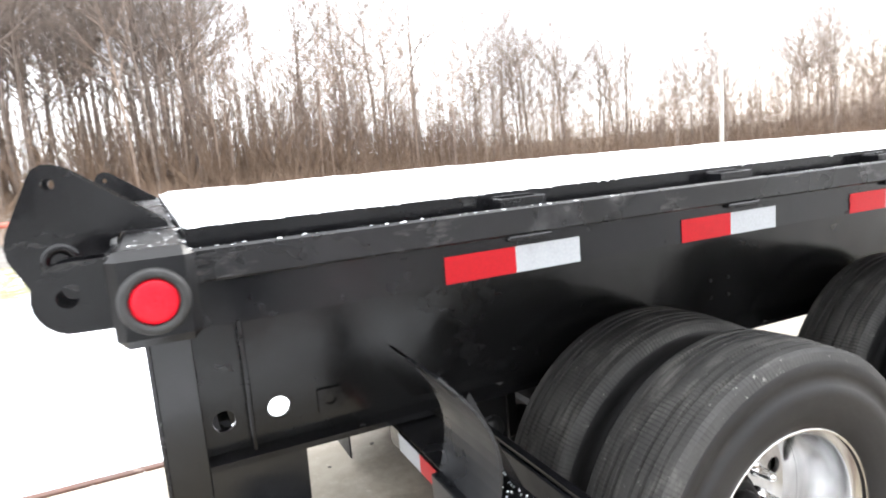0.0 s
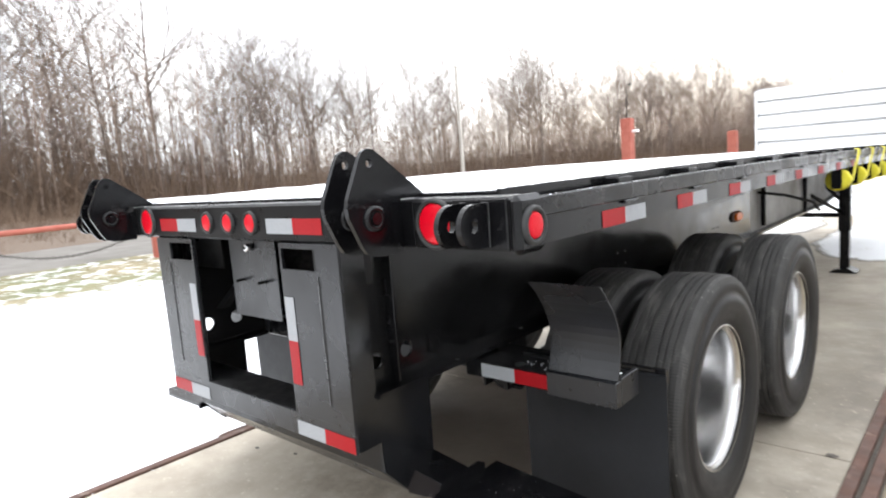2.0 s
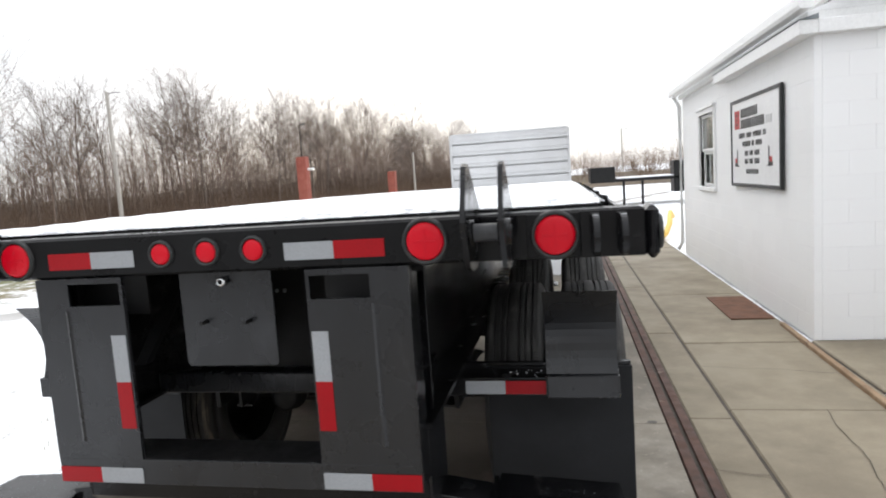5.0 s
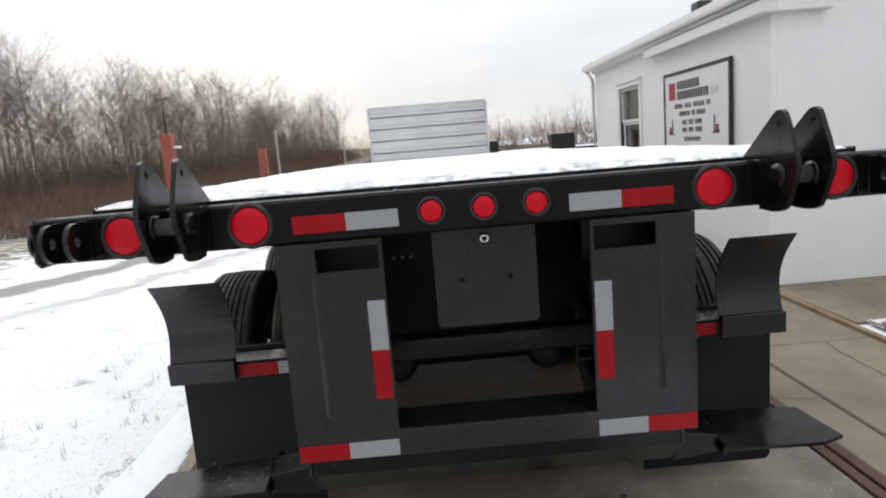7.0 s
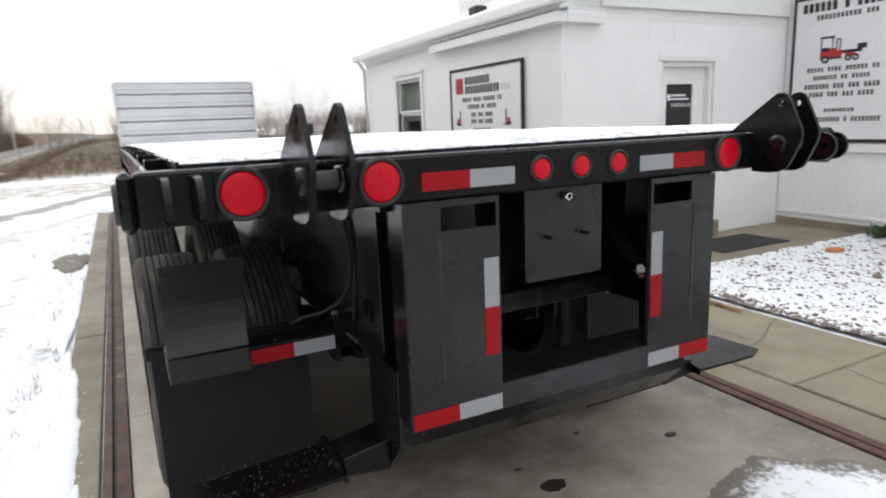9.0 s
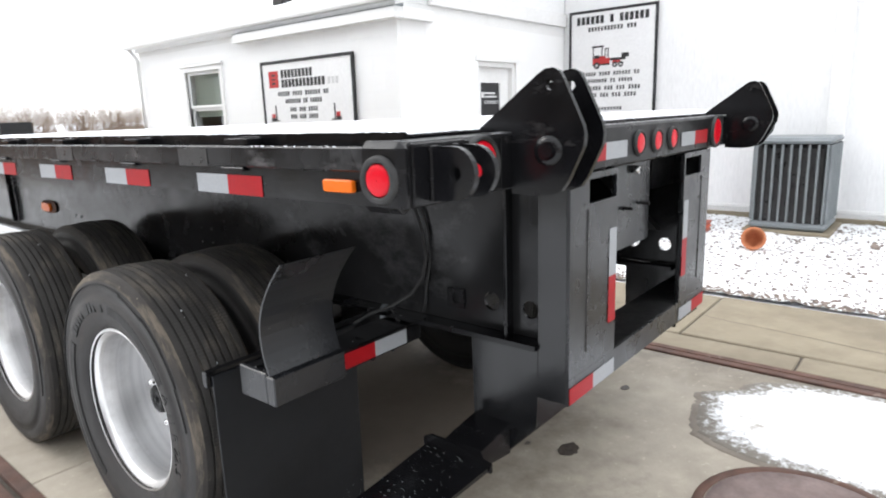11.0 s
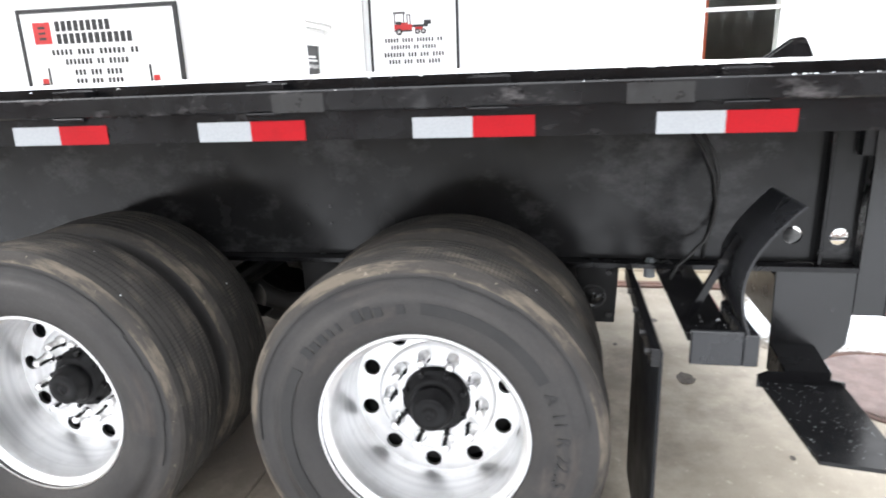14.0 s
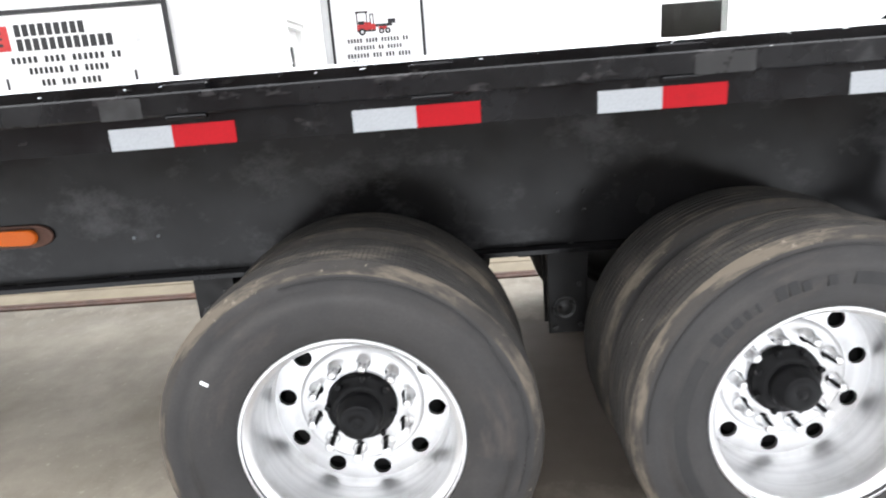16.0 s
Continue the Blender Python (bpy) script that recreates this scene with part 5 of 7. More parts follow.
def tyre_mesh(side, tread_coat, shoulder, cut):
    bm = B()
    half = [(0.100, 0.300), (0.118, 0.315), (0.132, 0.350), (0.141, 0.400), (0.1405, 0.425), (0.137, 0.427), (0.134, 0.455), (0.136, 0.458), (0.131, 0.487), (0.120, 0.508), (0.108, 0.5165)]
    tread = []
    for g in (0.082, 0.053, 0.0265, 0.0):
        tread += [(g + 1.6 * cut, 0.5165 + 0.0055 * (1 - g / 0.1)), (g + cut, 0.5085), (g - cut, 0.5085), (g - 1.6 * cut, 0.5165 + 0.0055 * (1 - g / 0.1))]
    right = half + [p for p in tread if p[0] > 0.003] + [(1.6 * cut, 0.522), (cut, 0.5085)]
    seen, prof = set(), []
    for p in right:
        if p not in seen:
            seen.add(p)
            prof.append(p)
    prof = prof + [(-a, r) for a, r in prof[::-1]]
    lathe(bm, prof, (0, 0, 0), "x", 96)
    for f in bm.faces:
        c = f.calc_center_median()
        rr = math.hypot(c.y, c.z)
        f.material_index = 2 if rr > 0.486 and abs(c.x) > 0.098 else (1 if rr > 0.498 else 0)
    for ed in bm.edges:
        p, q = (v.co for v in ed.verts)
        if abs(p.x - q.x) < 1e-5 and math.hypot(p.y, p.z) > 0.505:
            ed.smooth = False
    bmesh.ops.recalc_face_normals(bm, faces=bm.faces)
    me = bpy.data.meshes.new("tyre")
    bm.to_mesh(me)
    bm.free()
    me.materials.append(side), me.materials.append(tread_coat), me.materials.append(shoulder)
    return me


def mesh_of(name, bm, material):
    bmesh.ops.recalc_face_normals(bm, faces=bm.faces)
    me = bpy.data.meshes.new(name)
    bm.to_mesh(me)
    bm.free()
    me.materials.append(material)
    return me


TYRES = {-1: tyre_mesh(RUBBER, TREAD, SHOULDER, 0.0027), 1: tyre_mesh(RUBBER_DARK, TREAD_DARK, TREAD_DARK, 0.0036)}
bm = B()
lathe(bm, [(-0.112, 0.299), (-0.114, 0.306), (-0.108, 0.309), (-0.100, 0.302), (-0.094, 0.285), (-0.080, 0.279), (-0.02, 0.277), (0.04, 0.273), (0.085, 0.270), (0.118, 0.264)], (0, 0, 0), "x", 64)
lathe(bm, [(0.075, 0.27), (0.11, 0.285), (0.112, 0.305)], (0, 0, 0), "x", 48)
RIM = mesh_of("wheel", bm, ALLOY)
RIM_BRIGHT = RIM.copy()
RIM_BRIGHT.materials[0] = ALLOY_BRIGHT
bm = B()
plate_with_holes(bm, ring_pts(0, 0, 0.266, 64), [ring_pts(0, 0, 0.108, 32)] + [ring_pts(0.226 * math.cos(2 * math.pi * k / 10), 0.226 * math.sin(2 * math.pi * k / 10), 0.027, 20) for k in range(10)], "x", 0.116, 0.130)
DISC = mesh_of("wheel_disc", bm, ALLOY)
bm = B()
lathe(bm, [(a + 0.024, r) for a, r in ((0.032, 0.068), (0.026, 0.070), (0.004, 0.066), (-0.002, 0.058), (-0.024, 0.055), (-0.030, 0.049), (-0.031, 0.022), (-0.029, 0.020), (-0.029, 0.012), (-0.034, 0.010), (-0.034, 0.0005))], (0, 0, 0), "x", 32)
CAP = mesh_of("hub_cap", bm, HUB_PAINT)
bm = B()
lathe(bm, [(-0.112, 0.299), (-0.108, 0.309), (-0.094, 0.285), (-0.02, 0.275), (0.092, 0.252), (0.09, 0.12)], (0, 0, 0), "x", 48)
INNER_RIM = mesh_of("wheel", bm, PAINT_DARK)
bm = B()
lathe(bm, [(0.116, 0.188), (0.108, 0.184), (0.105, 0.176), (0.105, 0.108)], (0, 0, 0), "x", 48)
DISC_RING = mesh_of("hub_face", bm, ALLOY)
bm = B()
lathe(bm, [(a + 0.024, r) for a, r in ((0.20, 0.16), (0.10, 0.107), (0.062, 0.105), (0.056, 0.100), (0.056, 0.090), (0.034, 0.086), (0.030, 0.066), (0.028, 0.0005))], (0, 0, 0), "x", 32)
for k in range(8):
    a = 2 * math.pi * k / 8
    cyl(bm, (0.078, 0.099 * math.cos(a), 0.099 * math.sin(a)), (0.064, 0.099 * math.cos(a), 0.099 * math.sin(a)), 0.009, None, 6)
HUB = mesh_of("hub", bm, HUB_PAINT)
bm = B()
lathe(bm, [(0.105, 0.0225), (0.097, 0.0225), (0.095, 0.0165), (0.050, 0.0155), (0.042, 0.013), (0.037, 0.008), (0.036, 0.0005)], (0, 0, 0), "x", 10)
NUT = mesh_of("lug_nut", bm, CHROME)
bm = B()
lathe(bm, [(0.20, 0.06), (0.20, 0.235), (0.137, 0.24), (0.133, 0.06)], (0, 0, 0), "x", 32)
DRUM = mesh_of("brake_drum", bm, PAINT_DARK)


def child(name, me, parent, m=Matrix(), label=""):
    ob = new(name, me)
    ob.parent = parent
    ob.matrix_basis = m
    if label:
        ob["label"] = label
    return ob


NEAR_WHEELS = {}
for y in AXLES:
    bm = B()
    cyl(bm, (-0.70, y, HUB_Z), (0.70, y, HUB_Z), 0.064, None, 16)
    part("axle", bm, PAINT_DARK, trailer)
    for s in (-1, 1):
        turn = pose(0, 0, 0, 0, 0, 0 if s < 0 else 180)
        spin = pose(0, 0, 0, 23 if y < 2 else 8)
        w = child("wheel", RIM if s < 0 else RIM_BRIGHT, trailer, Matrix.Translation((s * 1.150, y, HUB_Z)) @ turn @ spin, "polished alloy wheel with black tyre")
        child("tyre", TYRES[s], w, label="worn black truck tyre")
        if s < 0:
            NEAR_WHEELS[y] = (w, spin)
        child("wheel_disc", DISC, w)
        child("hub_face", DISC_RING, w)
        child("hub", HUB, w, label="black painted hub")
        child("hub_cap", CAP, w, label="stepped black hub cap")
        child("brake_drum", DRUM, w)
        for k in range(10):
            a = 2 * math.pi * (k + 0.5) / 10
            child("lug_nut", NUT, w, Matrix.Translation((0, 0.145 * math.cos(a), 0.145 * math.sin(a))))
        w2 = child("wheel", INNER_RIM, trailer, Matrix.Translation((s * 0.803, y, HUB_Z)) @ turn @ pose(0, 0, 0, 0, 0, 180), "dark inner wheel with black tyre")
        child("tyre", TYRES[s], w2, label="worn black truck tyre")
        # brake chamber behind each wheel pair, added unseen to cut light on the floor
        bm = B()
        lathe(bm, [(-0.09, 0.0005), (-0.09, 0.055), (-0.075, 0.072), (-0.012, 0.078), (-0.010, 0.086), (0.010, 0.086), (0.012, 0.078), (0.085, 0.070), (0.10, 0.045), (0.10, 0.0005)], (s * 0.36, y - 0.24, 0.50), "y", 24)
        part("brake_chamber", bm, PAINT_DARK, trailer, "round black brake chamber", True)
        # leaf spring on each axle
        bm = B()
        for k in range(5):
            h = 0.44 - 0.07 * k
            pts = [(y - h + 2 * h * i / 12, 0.55 + 0.012 * k - 0.05 * ((i - 6) / 6) ** 2 * (h / 0.44) ** 2) for i in range(13)]
            prism(bm, pts + [(a, b + 0.010) for a, b in pts[::-1]], "x", s * 0.47, s * 0.55)
        part("leaf_spring", bm, PAINT_DARK, trailer)
for y, low in ((0.93, 0.545), (1.982, 0.44), (3.27, 0.50)):
    for s in (-1, 1):
        bm = B()
        prism(bm, [(y - 0.075, 0.7715), (y + 0.075, 0.7715), (y + 0.070, low), (y - 0.065, low)], "x", s * 0.553, s * 0.575, 0.002)
        prism(bm, [(y - 0.075, 0.7715), (y + 0.075, 0.7715), (y + 0.070, low), (y - 0.065, low)], "x", s * 0.445, s * 0.458, 0.002)
        hang = part("spring_hanger", bm, PAINT_DARK, trailer, "black steel spring hanger")
        bm = B()
        lathe(bm, [(0.0, 0.046), (0.006, 0.045), (0.006, 0.036), (0.002, 0.034), (0.002, 0.024), (0.012, 0.022), (0.012, 0.0005)], (s * 0.5752, y + 0.012, low + 0.10), "x", 24, sign=s)
        part("pivot_boss", bm, PAINT_DUSTY, hang, "round pivot boss with a bolt", True)
        for dy, dz in ((-0.045, 0.03), (0.048, 0.025), (-0.04, 0.19)):
            bm = B()
            cyl(bm, (s * 0.5752, y + dy, low + dz), (s * 0.584, y + dy, low + dz), 0.010, None, 6)
            part("bolt", bm, PAINT_DUSTY, hang)
    bm = B()
    cyl(bm, (-0.44, y, 0.62), (0.44, y, 0.62), 0.03, None, 12)
    part("cross_tube", bm, PAINT_DARK, trailer)
bm = B()
cyl(bm, (-0.3, 3.35, 0.98), (-0.3, 3.95, 0.98), 0.13, None, 24)
part("air_tank", bm, PAINT_DARK, trailer)

# raised lettering on the near tyre's sidewall
def glyph(ch, size, depth):
    c = bpy.data.curves.new("glyph", "FONT")
    c.body, c.size, c.extrude, c.align_x = ch, size, depth, "CENTER"
    ob = bpy.data.objects.new("glyph", c)
    me = bpy.data.meshes.new_from_object(ob)
    bpy.data.objects.remove(ob)
    return me


def on_sidewall(me, wheel, spin, r, angle, name, label=""):
    """Stands a flat mesh upright on the outer sidewall at an angle read from outside."""
    c, s_ = math.cos(radians(angle)), math.sin(radians(angle))
    right, up = Vector((0, -s_, -c)), Vector((0, -c, s_))
    m = Matrix((right, up, Vector((-1, 0, 0)))).transposed().to_4x4()
    m.translation = up * r + Vector((-0.1395, 0, 0))
    return child(name, me, wheel, spin.inverted() @ m, label)


for y in AXLES[:1]:
    wheel, spin = NEAR_WHEELS[y]
    for k, ch in enumerate("A 11 R 22.5"):
        if ch != " ":
            g = glyph(ch, 0.052, 0.003)
            g.materials.append(RUBBER_INK)
            on_sidewall(g, wheel, spin, 0.377, 23 - 3.8 * k, "tyre_lettering", "raised black tyre size lettering")
    for k, w in enumerate((0.026, 0.022, 0.022, 0.014, 0.010, 0, 0.026, 0.024, 0.022, 0, 0.022)):
        if w:
            bm = B()
            box(bm, -w / 2, w / 2, 0.0, 0.038 if w > 0.022 else 0.029, -0.003, 0.003, 0.0006)
            on_sidewall(mesh_of("tyre_bar", bm, RUBBER_INK), wheel, spin, 0.377, 141 - 4.6 * k, "tyre_lettering_bar")
    for a0, a1 in ((87, 30), (235, 150)):
        bm = B()
        n = 28
        ring = [[(r * math.cos(radians(a0 + (a1 - a0) * i / n)), r * math.sin(radians(a0 + (a1 - a0) * i / n))) for i in range(n + 1)] for r in (0.378, 0.410)]
        prism(bm, [(-c, s_) for c, s_ in ring[0] + ring[1][::-1]], "x", -0.1425, -0.1365)
        child("sidewall_band", mesh_of("sidewall_band", bm, RUBBER_INK), wheel, spin.inverted())

# stepped wear line near the shoulder
for y in AXLES:
    wheel, spin = NEAR_WHEELS[y]
    bm = B()
    a, r = 8.0 if y < 2 else -20.0, 0.466
    while a < (172 if y < 2 else 96):
        step = random.uniform(7, 21)
        n = 6
        rim_pts = [[(-rr * math.cos(radians(a + step * i / n)), rr * math.sin(radians(a + step * i / n))) for i in range(n + 1)] for rr in (r - 0.0014, r + 0.0014)]
        prism(bm, rim_pts[0] + rim_pts[1][::-1], "x", -0.1385, -0.1330)
        a += step
        nxt = min(0.476, max(0.456, r + random.choice((-0.007, 0.006, 0.008))))
        lo_r, hi_r = sorted((r, nxt))
        ends = [(rr, a + d) for rr, d in ((lo_r - 0.0014, -0.15), (lo_r - 0.0014, 0.25), (hi_r + 0.0014, 1.0), (hi_r + 0.0014, 0.6))]
        prism(bm, [(-rr * math.cos(radians(aa)), rr * math.sin(radians(aa))) for rr, aa in ends], "x", -0.1383, -0.1332)
        r = nxt
    child("wear_line", mesh_of("wear_line", bm, RUBBER_INK), wheel, spin.inverted())
bm = B()
box(bm, -0.0045, 0.0045, 0.0, 0.022, -0.001, 0.002, 0.0006)
on_sidewall(mesh_of("sidewall_chip", bm, SNOW), *NEAR_WHEELS[AXLES[1]], 0.405, 148, "sidewall_chip", "pale chip stuck to the rubber")

# pale grit stuck to the near tyres
bm = B()
for i in range(70):
    y = random.choice(AXLES)
    cx = random.choice((-1.150, -1.150, -0.803))
    a, x = radians(random.uniform(20, 165)), cx + random.uniform(-0.105, 0.11)
    r = random.uniform(0.0016, 0.0038)
    rr = TYRE_R - 0.004 - 0.006 * abs(x - cx) / 0.1
    bmesh.ops.create_icosphere(bm, subdivisions=1, radius=r, matrix=Matrix.Translation((x, y + rr * math.cos(a), LIFT + HUB_Z + rr * math.sin(a))))
tagged(put("tyre_grit", bm, SNOW), "pale grit and ice specks stuck to the tyre treads", "grit", kind="stuff")

# landing gear
for s in (-1, 1):
    bm = B()
    box(bm, s * 0.77 - 0.06, s * 0.77 + 0.06, 7.14, 7.26, 0.42, 1.19, 0.006)
    leg = part("landing_leg", bm, PAINT, trailer, "black square landing leg")
    bm = B()
    box(bm, s * 0.77 - 0.048, s * 0.77 + 0.048, 7.152, 7.248, -0.03, 0.44, 0.004)
    part("inner_leg", bm, PAINT, leg)
    bm = B()
    prism(bm, [(s * 0.77 - 0.13, -0.06), (s * 0.77 + 0.13, -0.06), (s * 0.77 + 0.13, -0.048), (s * 0.77 + 0.05, -0.01), (s * 0.77 - 0.05, -0.01), (s * 0.77 - 0.13, -0.048)], "y", 7.08, 7.32)
    part("foot", bm, PAINT, leg)
    bm = B()
    tube(bm, [(s * 0.77, 7.12, 0.62), (s * 0.56, 6.45, 0.90)], 0.022, 8)
    tube(bm, [(s * 0.77, 7.2, 0.72), (s * 0.30, 7.2, 1.24)], 0.022, 8)
    part("brace", bm, PAINT, leg)
bm = B()
tube(bm, [(-0.71, 7.2, 0.60), (0.71, 7.2, 0.60)], 0.028, 10)
part("cross_tube", bm, PAINT, trailer)
bm = B()
tube(bm, [(0.63, 4.3, 1.10), (0.80, 4.45, 1.06), (0.98, 4.55, 0.99), (1.02, 4.56, 0.92)], 0.012, 8)
part("valve_lever", bm, PAINT, trailer)

# strap winches along the front half
SAG[0] = True
for s in (-1, 1):
    for k in range(9):
        y = 4.45 + 0.70 * k
        bm = B()
        box(bm, *sorted((s * 1.13, s * 1.20)), y - 0.075, y - 0.067, 1.13, 1.285, 0.002)
        winch = part("strap_winch", bm, PAINT, trailer, "black strap winch with yellow webbing")
        bm = B()
        box(bm, *sorted((s * 1.13, s * 1.20)), y + 0.067, y + 0.075, 1.13, 1.285, 0.002)
        part("side_plate", bm, PAINT, winch)
        if s < 0:
            continue
        bm = B()
        lathe(bm, [(-0.05, 0.02), (-0.05, 0.082), (0.05, 0.082), (0.05, 0.02), (-0.05, 0.02)], (1.165, y, 1.195), "y", 24)
        part("strap_roll", bm, YELLOW_WEB, winch, "rolled yellow webbing strap")
        bm = B()
        pts = [(1.20, y + 0.02, 1.125), (1.238, y + 0.10, 1.18), (1.242, y + 0.22, 1.29), (1.245, y + 0.33, 1.38), (1.240, y + 0.37, 1.415), (1.21, y + 0.39, 1.425)]
        rows = []
        for px, py, pz in pts:
            rows.append([bm.verts.new((px + dx, py + dy, pz)) for dx, dy in ((0, -0.045), (0, 0.045), (0.005, 0.045), (0.005, -0.045))])
        for a, b in zip(rows, rows[1:]):
            for i in range(4):
                bm.faces.new((a[i], a[(i + 1) % 4], b[(i + 1) % 4], b[i]))
        part("strap", bm, YELLOW_WEB, winch, "flat yellow webbing strap")

# aluminium headboard
SAG[0] = False
bm = B()
prof, zz = [(END_Y - 0.03, 1.10)], 1.235
while zz < 2.2:
    prof += [(END_Y - 0.03, zz), (END_Y + 0.040, zz + 0.002), (END_Y + 0.040, zz + 0.030), (END_Y - 0.018, zz + 0.034), (END_Y - 0.018, zz + 0.10), (END_Y - 0.03, zz + 0.104)]
    zz += 0.232
prof += [(END_Y - 0.03, 2.365), (END_Y + 0.055, 2.365), (END_Y + 0.055, 1.10)]
prism(bm, prof, "x", -1.14, 1.14)
head = part("headboard", bm, ALUMINIUM, trailer, "ribbed silver aluminium headboard")
for s in (-1, 1):
    bm = B()
    box(bm, *sorted((s * 1.141, s * 1.185)), END_Y - 0.05, END_Y + 0.06, 1.14, 2.372, 0.005)
    part("corner_post", bm, ALUMINIUM, head)
bm = B()
box(bm, -1.14, 1.14, END_Y - 0.045, END_Y + 0.05, 2.3655, 2.392, 0.004)
part("top_cap", bm, ALUMINIUM, head)
bm = B()
box(bm, -1.21, 1.21, END_Y + 0.061, END_Y + 0.16, 0.92, 1.26, 0.006)
part("front_beam", bm, PAINT, trailer)

# snow on the deck, thin and uneven
bm = B()


def deck_snow(x, y):
    e = min(1.156 + 0.008 * noise.noise(Vector((x, y * 1.5, 4))) - abs(x), y - 0.118, END_Y - 0.1 - y)
    n = 0.006 * noise.noise(Vector((x * 3, y * 3, 1))) + 0.004 * noise.noise(Vector((x * 14, y * 14, 2)))
    return LIFT + sag_by(y) + DECK_Z + 0.0005 + max(-0.002, min(1.0, (e + 0.014 * noise.noise(Vector((x * 9, y * 9, 8)))) / 0.03) * (0.013 + n))


grid(bm, -1.162, 1.162, 0.104, END_Y - 0.09, 90, 260, deck_snow)
tagged(put("deck_snow", bm, DECK_SNOW), "thin white snow cover on the trailer deck", "snow", kind="stuff")


# ---- building ----
SAG[0] = False
office = thing("office_building", "white-painted block office wing against a white steel-sided hall", "building")
AX, BY, CX, FAR_Y = 3.10, 4.06, 6.85, 9.92   # wing wall, end wall, hall wall, far corner
WIN_A = (7.56, 8.50, 1.22, 2.26)             # y0, y1, z0, z1
DOOR_B = (4.585, 5.485, 0.20, 2.17)            # x0, x1, z0, z1
WIN_C = (-1.765, -0.805, 1.30, 3.30)


def wall_with_opening(axis, at, thick, lo, hi, z0, z1, op, material, name="wall"):
    """A wall along y (axis x) or x (axis y) as boxes round one opening."""
    o0, o1, oz0, oz1 = op
    w = None
    bm = B()
    for a0, a1, b0, b1 in ((lo, o0, z0, z1), (o1, hi, z0, z1), (o0, o1, z0, oz0), (o0, o1, oz1, z1)):
        if a1 - a0 < 0.01 or b1 - b0 < 0.01:
            continue
        if axis == "x":
            box(bm, at, at + thick, a0, a1, b0, b1)
        else:
            box(bm, a0, a1, at, at + thick, b0, b1)
    bmesh.ops.remove_doubles(bm, verts=bm.verts[:], dist=1e-5)
    return part(name, bm, material, office)


wing_wall = wall_with_opening("x", AX + 0.003, 0.19, BY + 0.2, FAR_Y, 0, 2.74, WIN_A, MORTAR_WHITE)
end_wall = wall_with_opening("y", BY + 0.003, 0.19, AX + 0.006, CX - 0.004, 0, 2.74, DOOR_B, MORTAR_WHITE)
hall_wall = wall_with_opening("x", CX + 0.012, 0.2, -9.0, 13.0, 0.10, 5.2, WIN_C, SIDING_WHITE)
bm = B()
box(bm, CX - 0.02, CX + 0.2, -9.0, BY - 0.01, -0.05, 0.10, 0.006)
part("footing", bm, CONCRETE, hall_wall)
bm = B()
box(bm, CX - 0.012, CX + 0.011, -9.0, BY - 0.012, 0.16, 0.205, 0.004)
part("base_trim", bm, TRIM_WHITE, hall_wall)

# steel siding sheets with low ribs
bm = B()
prof = [(-0.30, 0.0)]
for k in range(2):
    c = -0.30 + 0.30 * k + 0.15
    prof += [(c - 0.018, 0.0), (c - 0.010, -0.0025), (c + 0.010, -0.0025), (c + 0.018, 0.0)]
prof += [(0.299, 0.0), (0.299, 0.006), (-0.30, 0.006)]
prism(bm, [(h, y) for y, h in prof], "z", 0.0, 1.0)
SHEET = mesh_of("siding_sheet", bm, SIDING_WHITE)
k = 0
y = BY - 0.32
while y > -8.6:
    spans = [(0.206, 5.15)]
    if y - 0.30 < WIN_C[1] + 0.10 and y + 0.30 > WIN_C[0] - 0.10:
        spans = [(0.206, WIN_C[2] - 0.10), (WIN_C[3] + 0.10, 5.15)]
    for z0, z1 in spans:
        child("siding_sheet", SHEET, hall_wall, Matrix.Translation((CX, y, z0)) @ Matrix.Diagonal((1, 1, z1 - z0, 1)))
    y -= 0.60

# hall window
y0, y1, z0, z1 = WIN_C
win_c = part("hall_window", (lambda bm: (box(bm, CX - 0.03, CX + 0.03, y0 - 0.10, y0, z0 - 0.10, z1 + 0.10, 0.004), box(bm, CX - 0.03, CX + 0.03, y1, y1 + 0.10, z0 - 0.10, z1 + 0.10, 0.004), box(bm, CX - 0.03, CX + 0.03, y0, y1, z1, z1 + 0.10, 0.004), box(bm, CX - 0.045, CX + 0.03, y0, y1, z0 - 0.10, z0, 0.004))[0])(B()), TRIM_WHITE, office, "white framed double-hung window, dark inside")
bm = B()
box(bm, CX - 0.005, CX + 0.05, y0, y1, 2.22, 2.27, 0.004)
part("meeting_rail", bm, TRIM_WHITE, win_c)
for a, b in ((z0, 2.22), (2.27, z1)):
    bm = B()
    box(bm, CX + 0.02, CX + 0.026, y0 + 0.002, y1 - 0.002, a + 0.002, b - 0.002)
    p = part("pane", bm, PANE, win_c)
    p.visible_shadow = False
# rooms behind the windows; their dimness is put into the default wall colour
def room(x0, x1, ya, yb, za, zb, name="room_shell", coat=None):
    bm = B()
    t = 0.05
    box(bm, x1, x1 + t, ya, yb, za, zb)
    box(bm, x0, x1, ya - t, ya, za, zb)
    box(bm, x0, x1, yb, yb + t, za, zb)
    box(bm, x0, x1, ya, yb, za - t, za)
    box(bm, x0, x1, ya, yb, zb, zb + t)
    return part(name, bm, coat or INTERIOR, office)


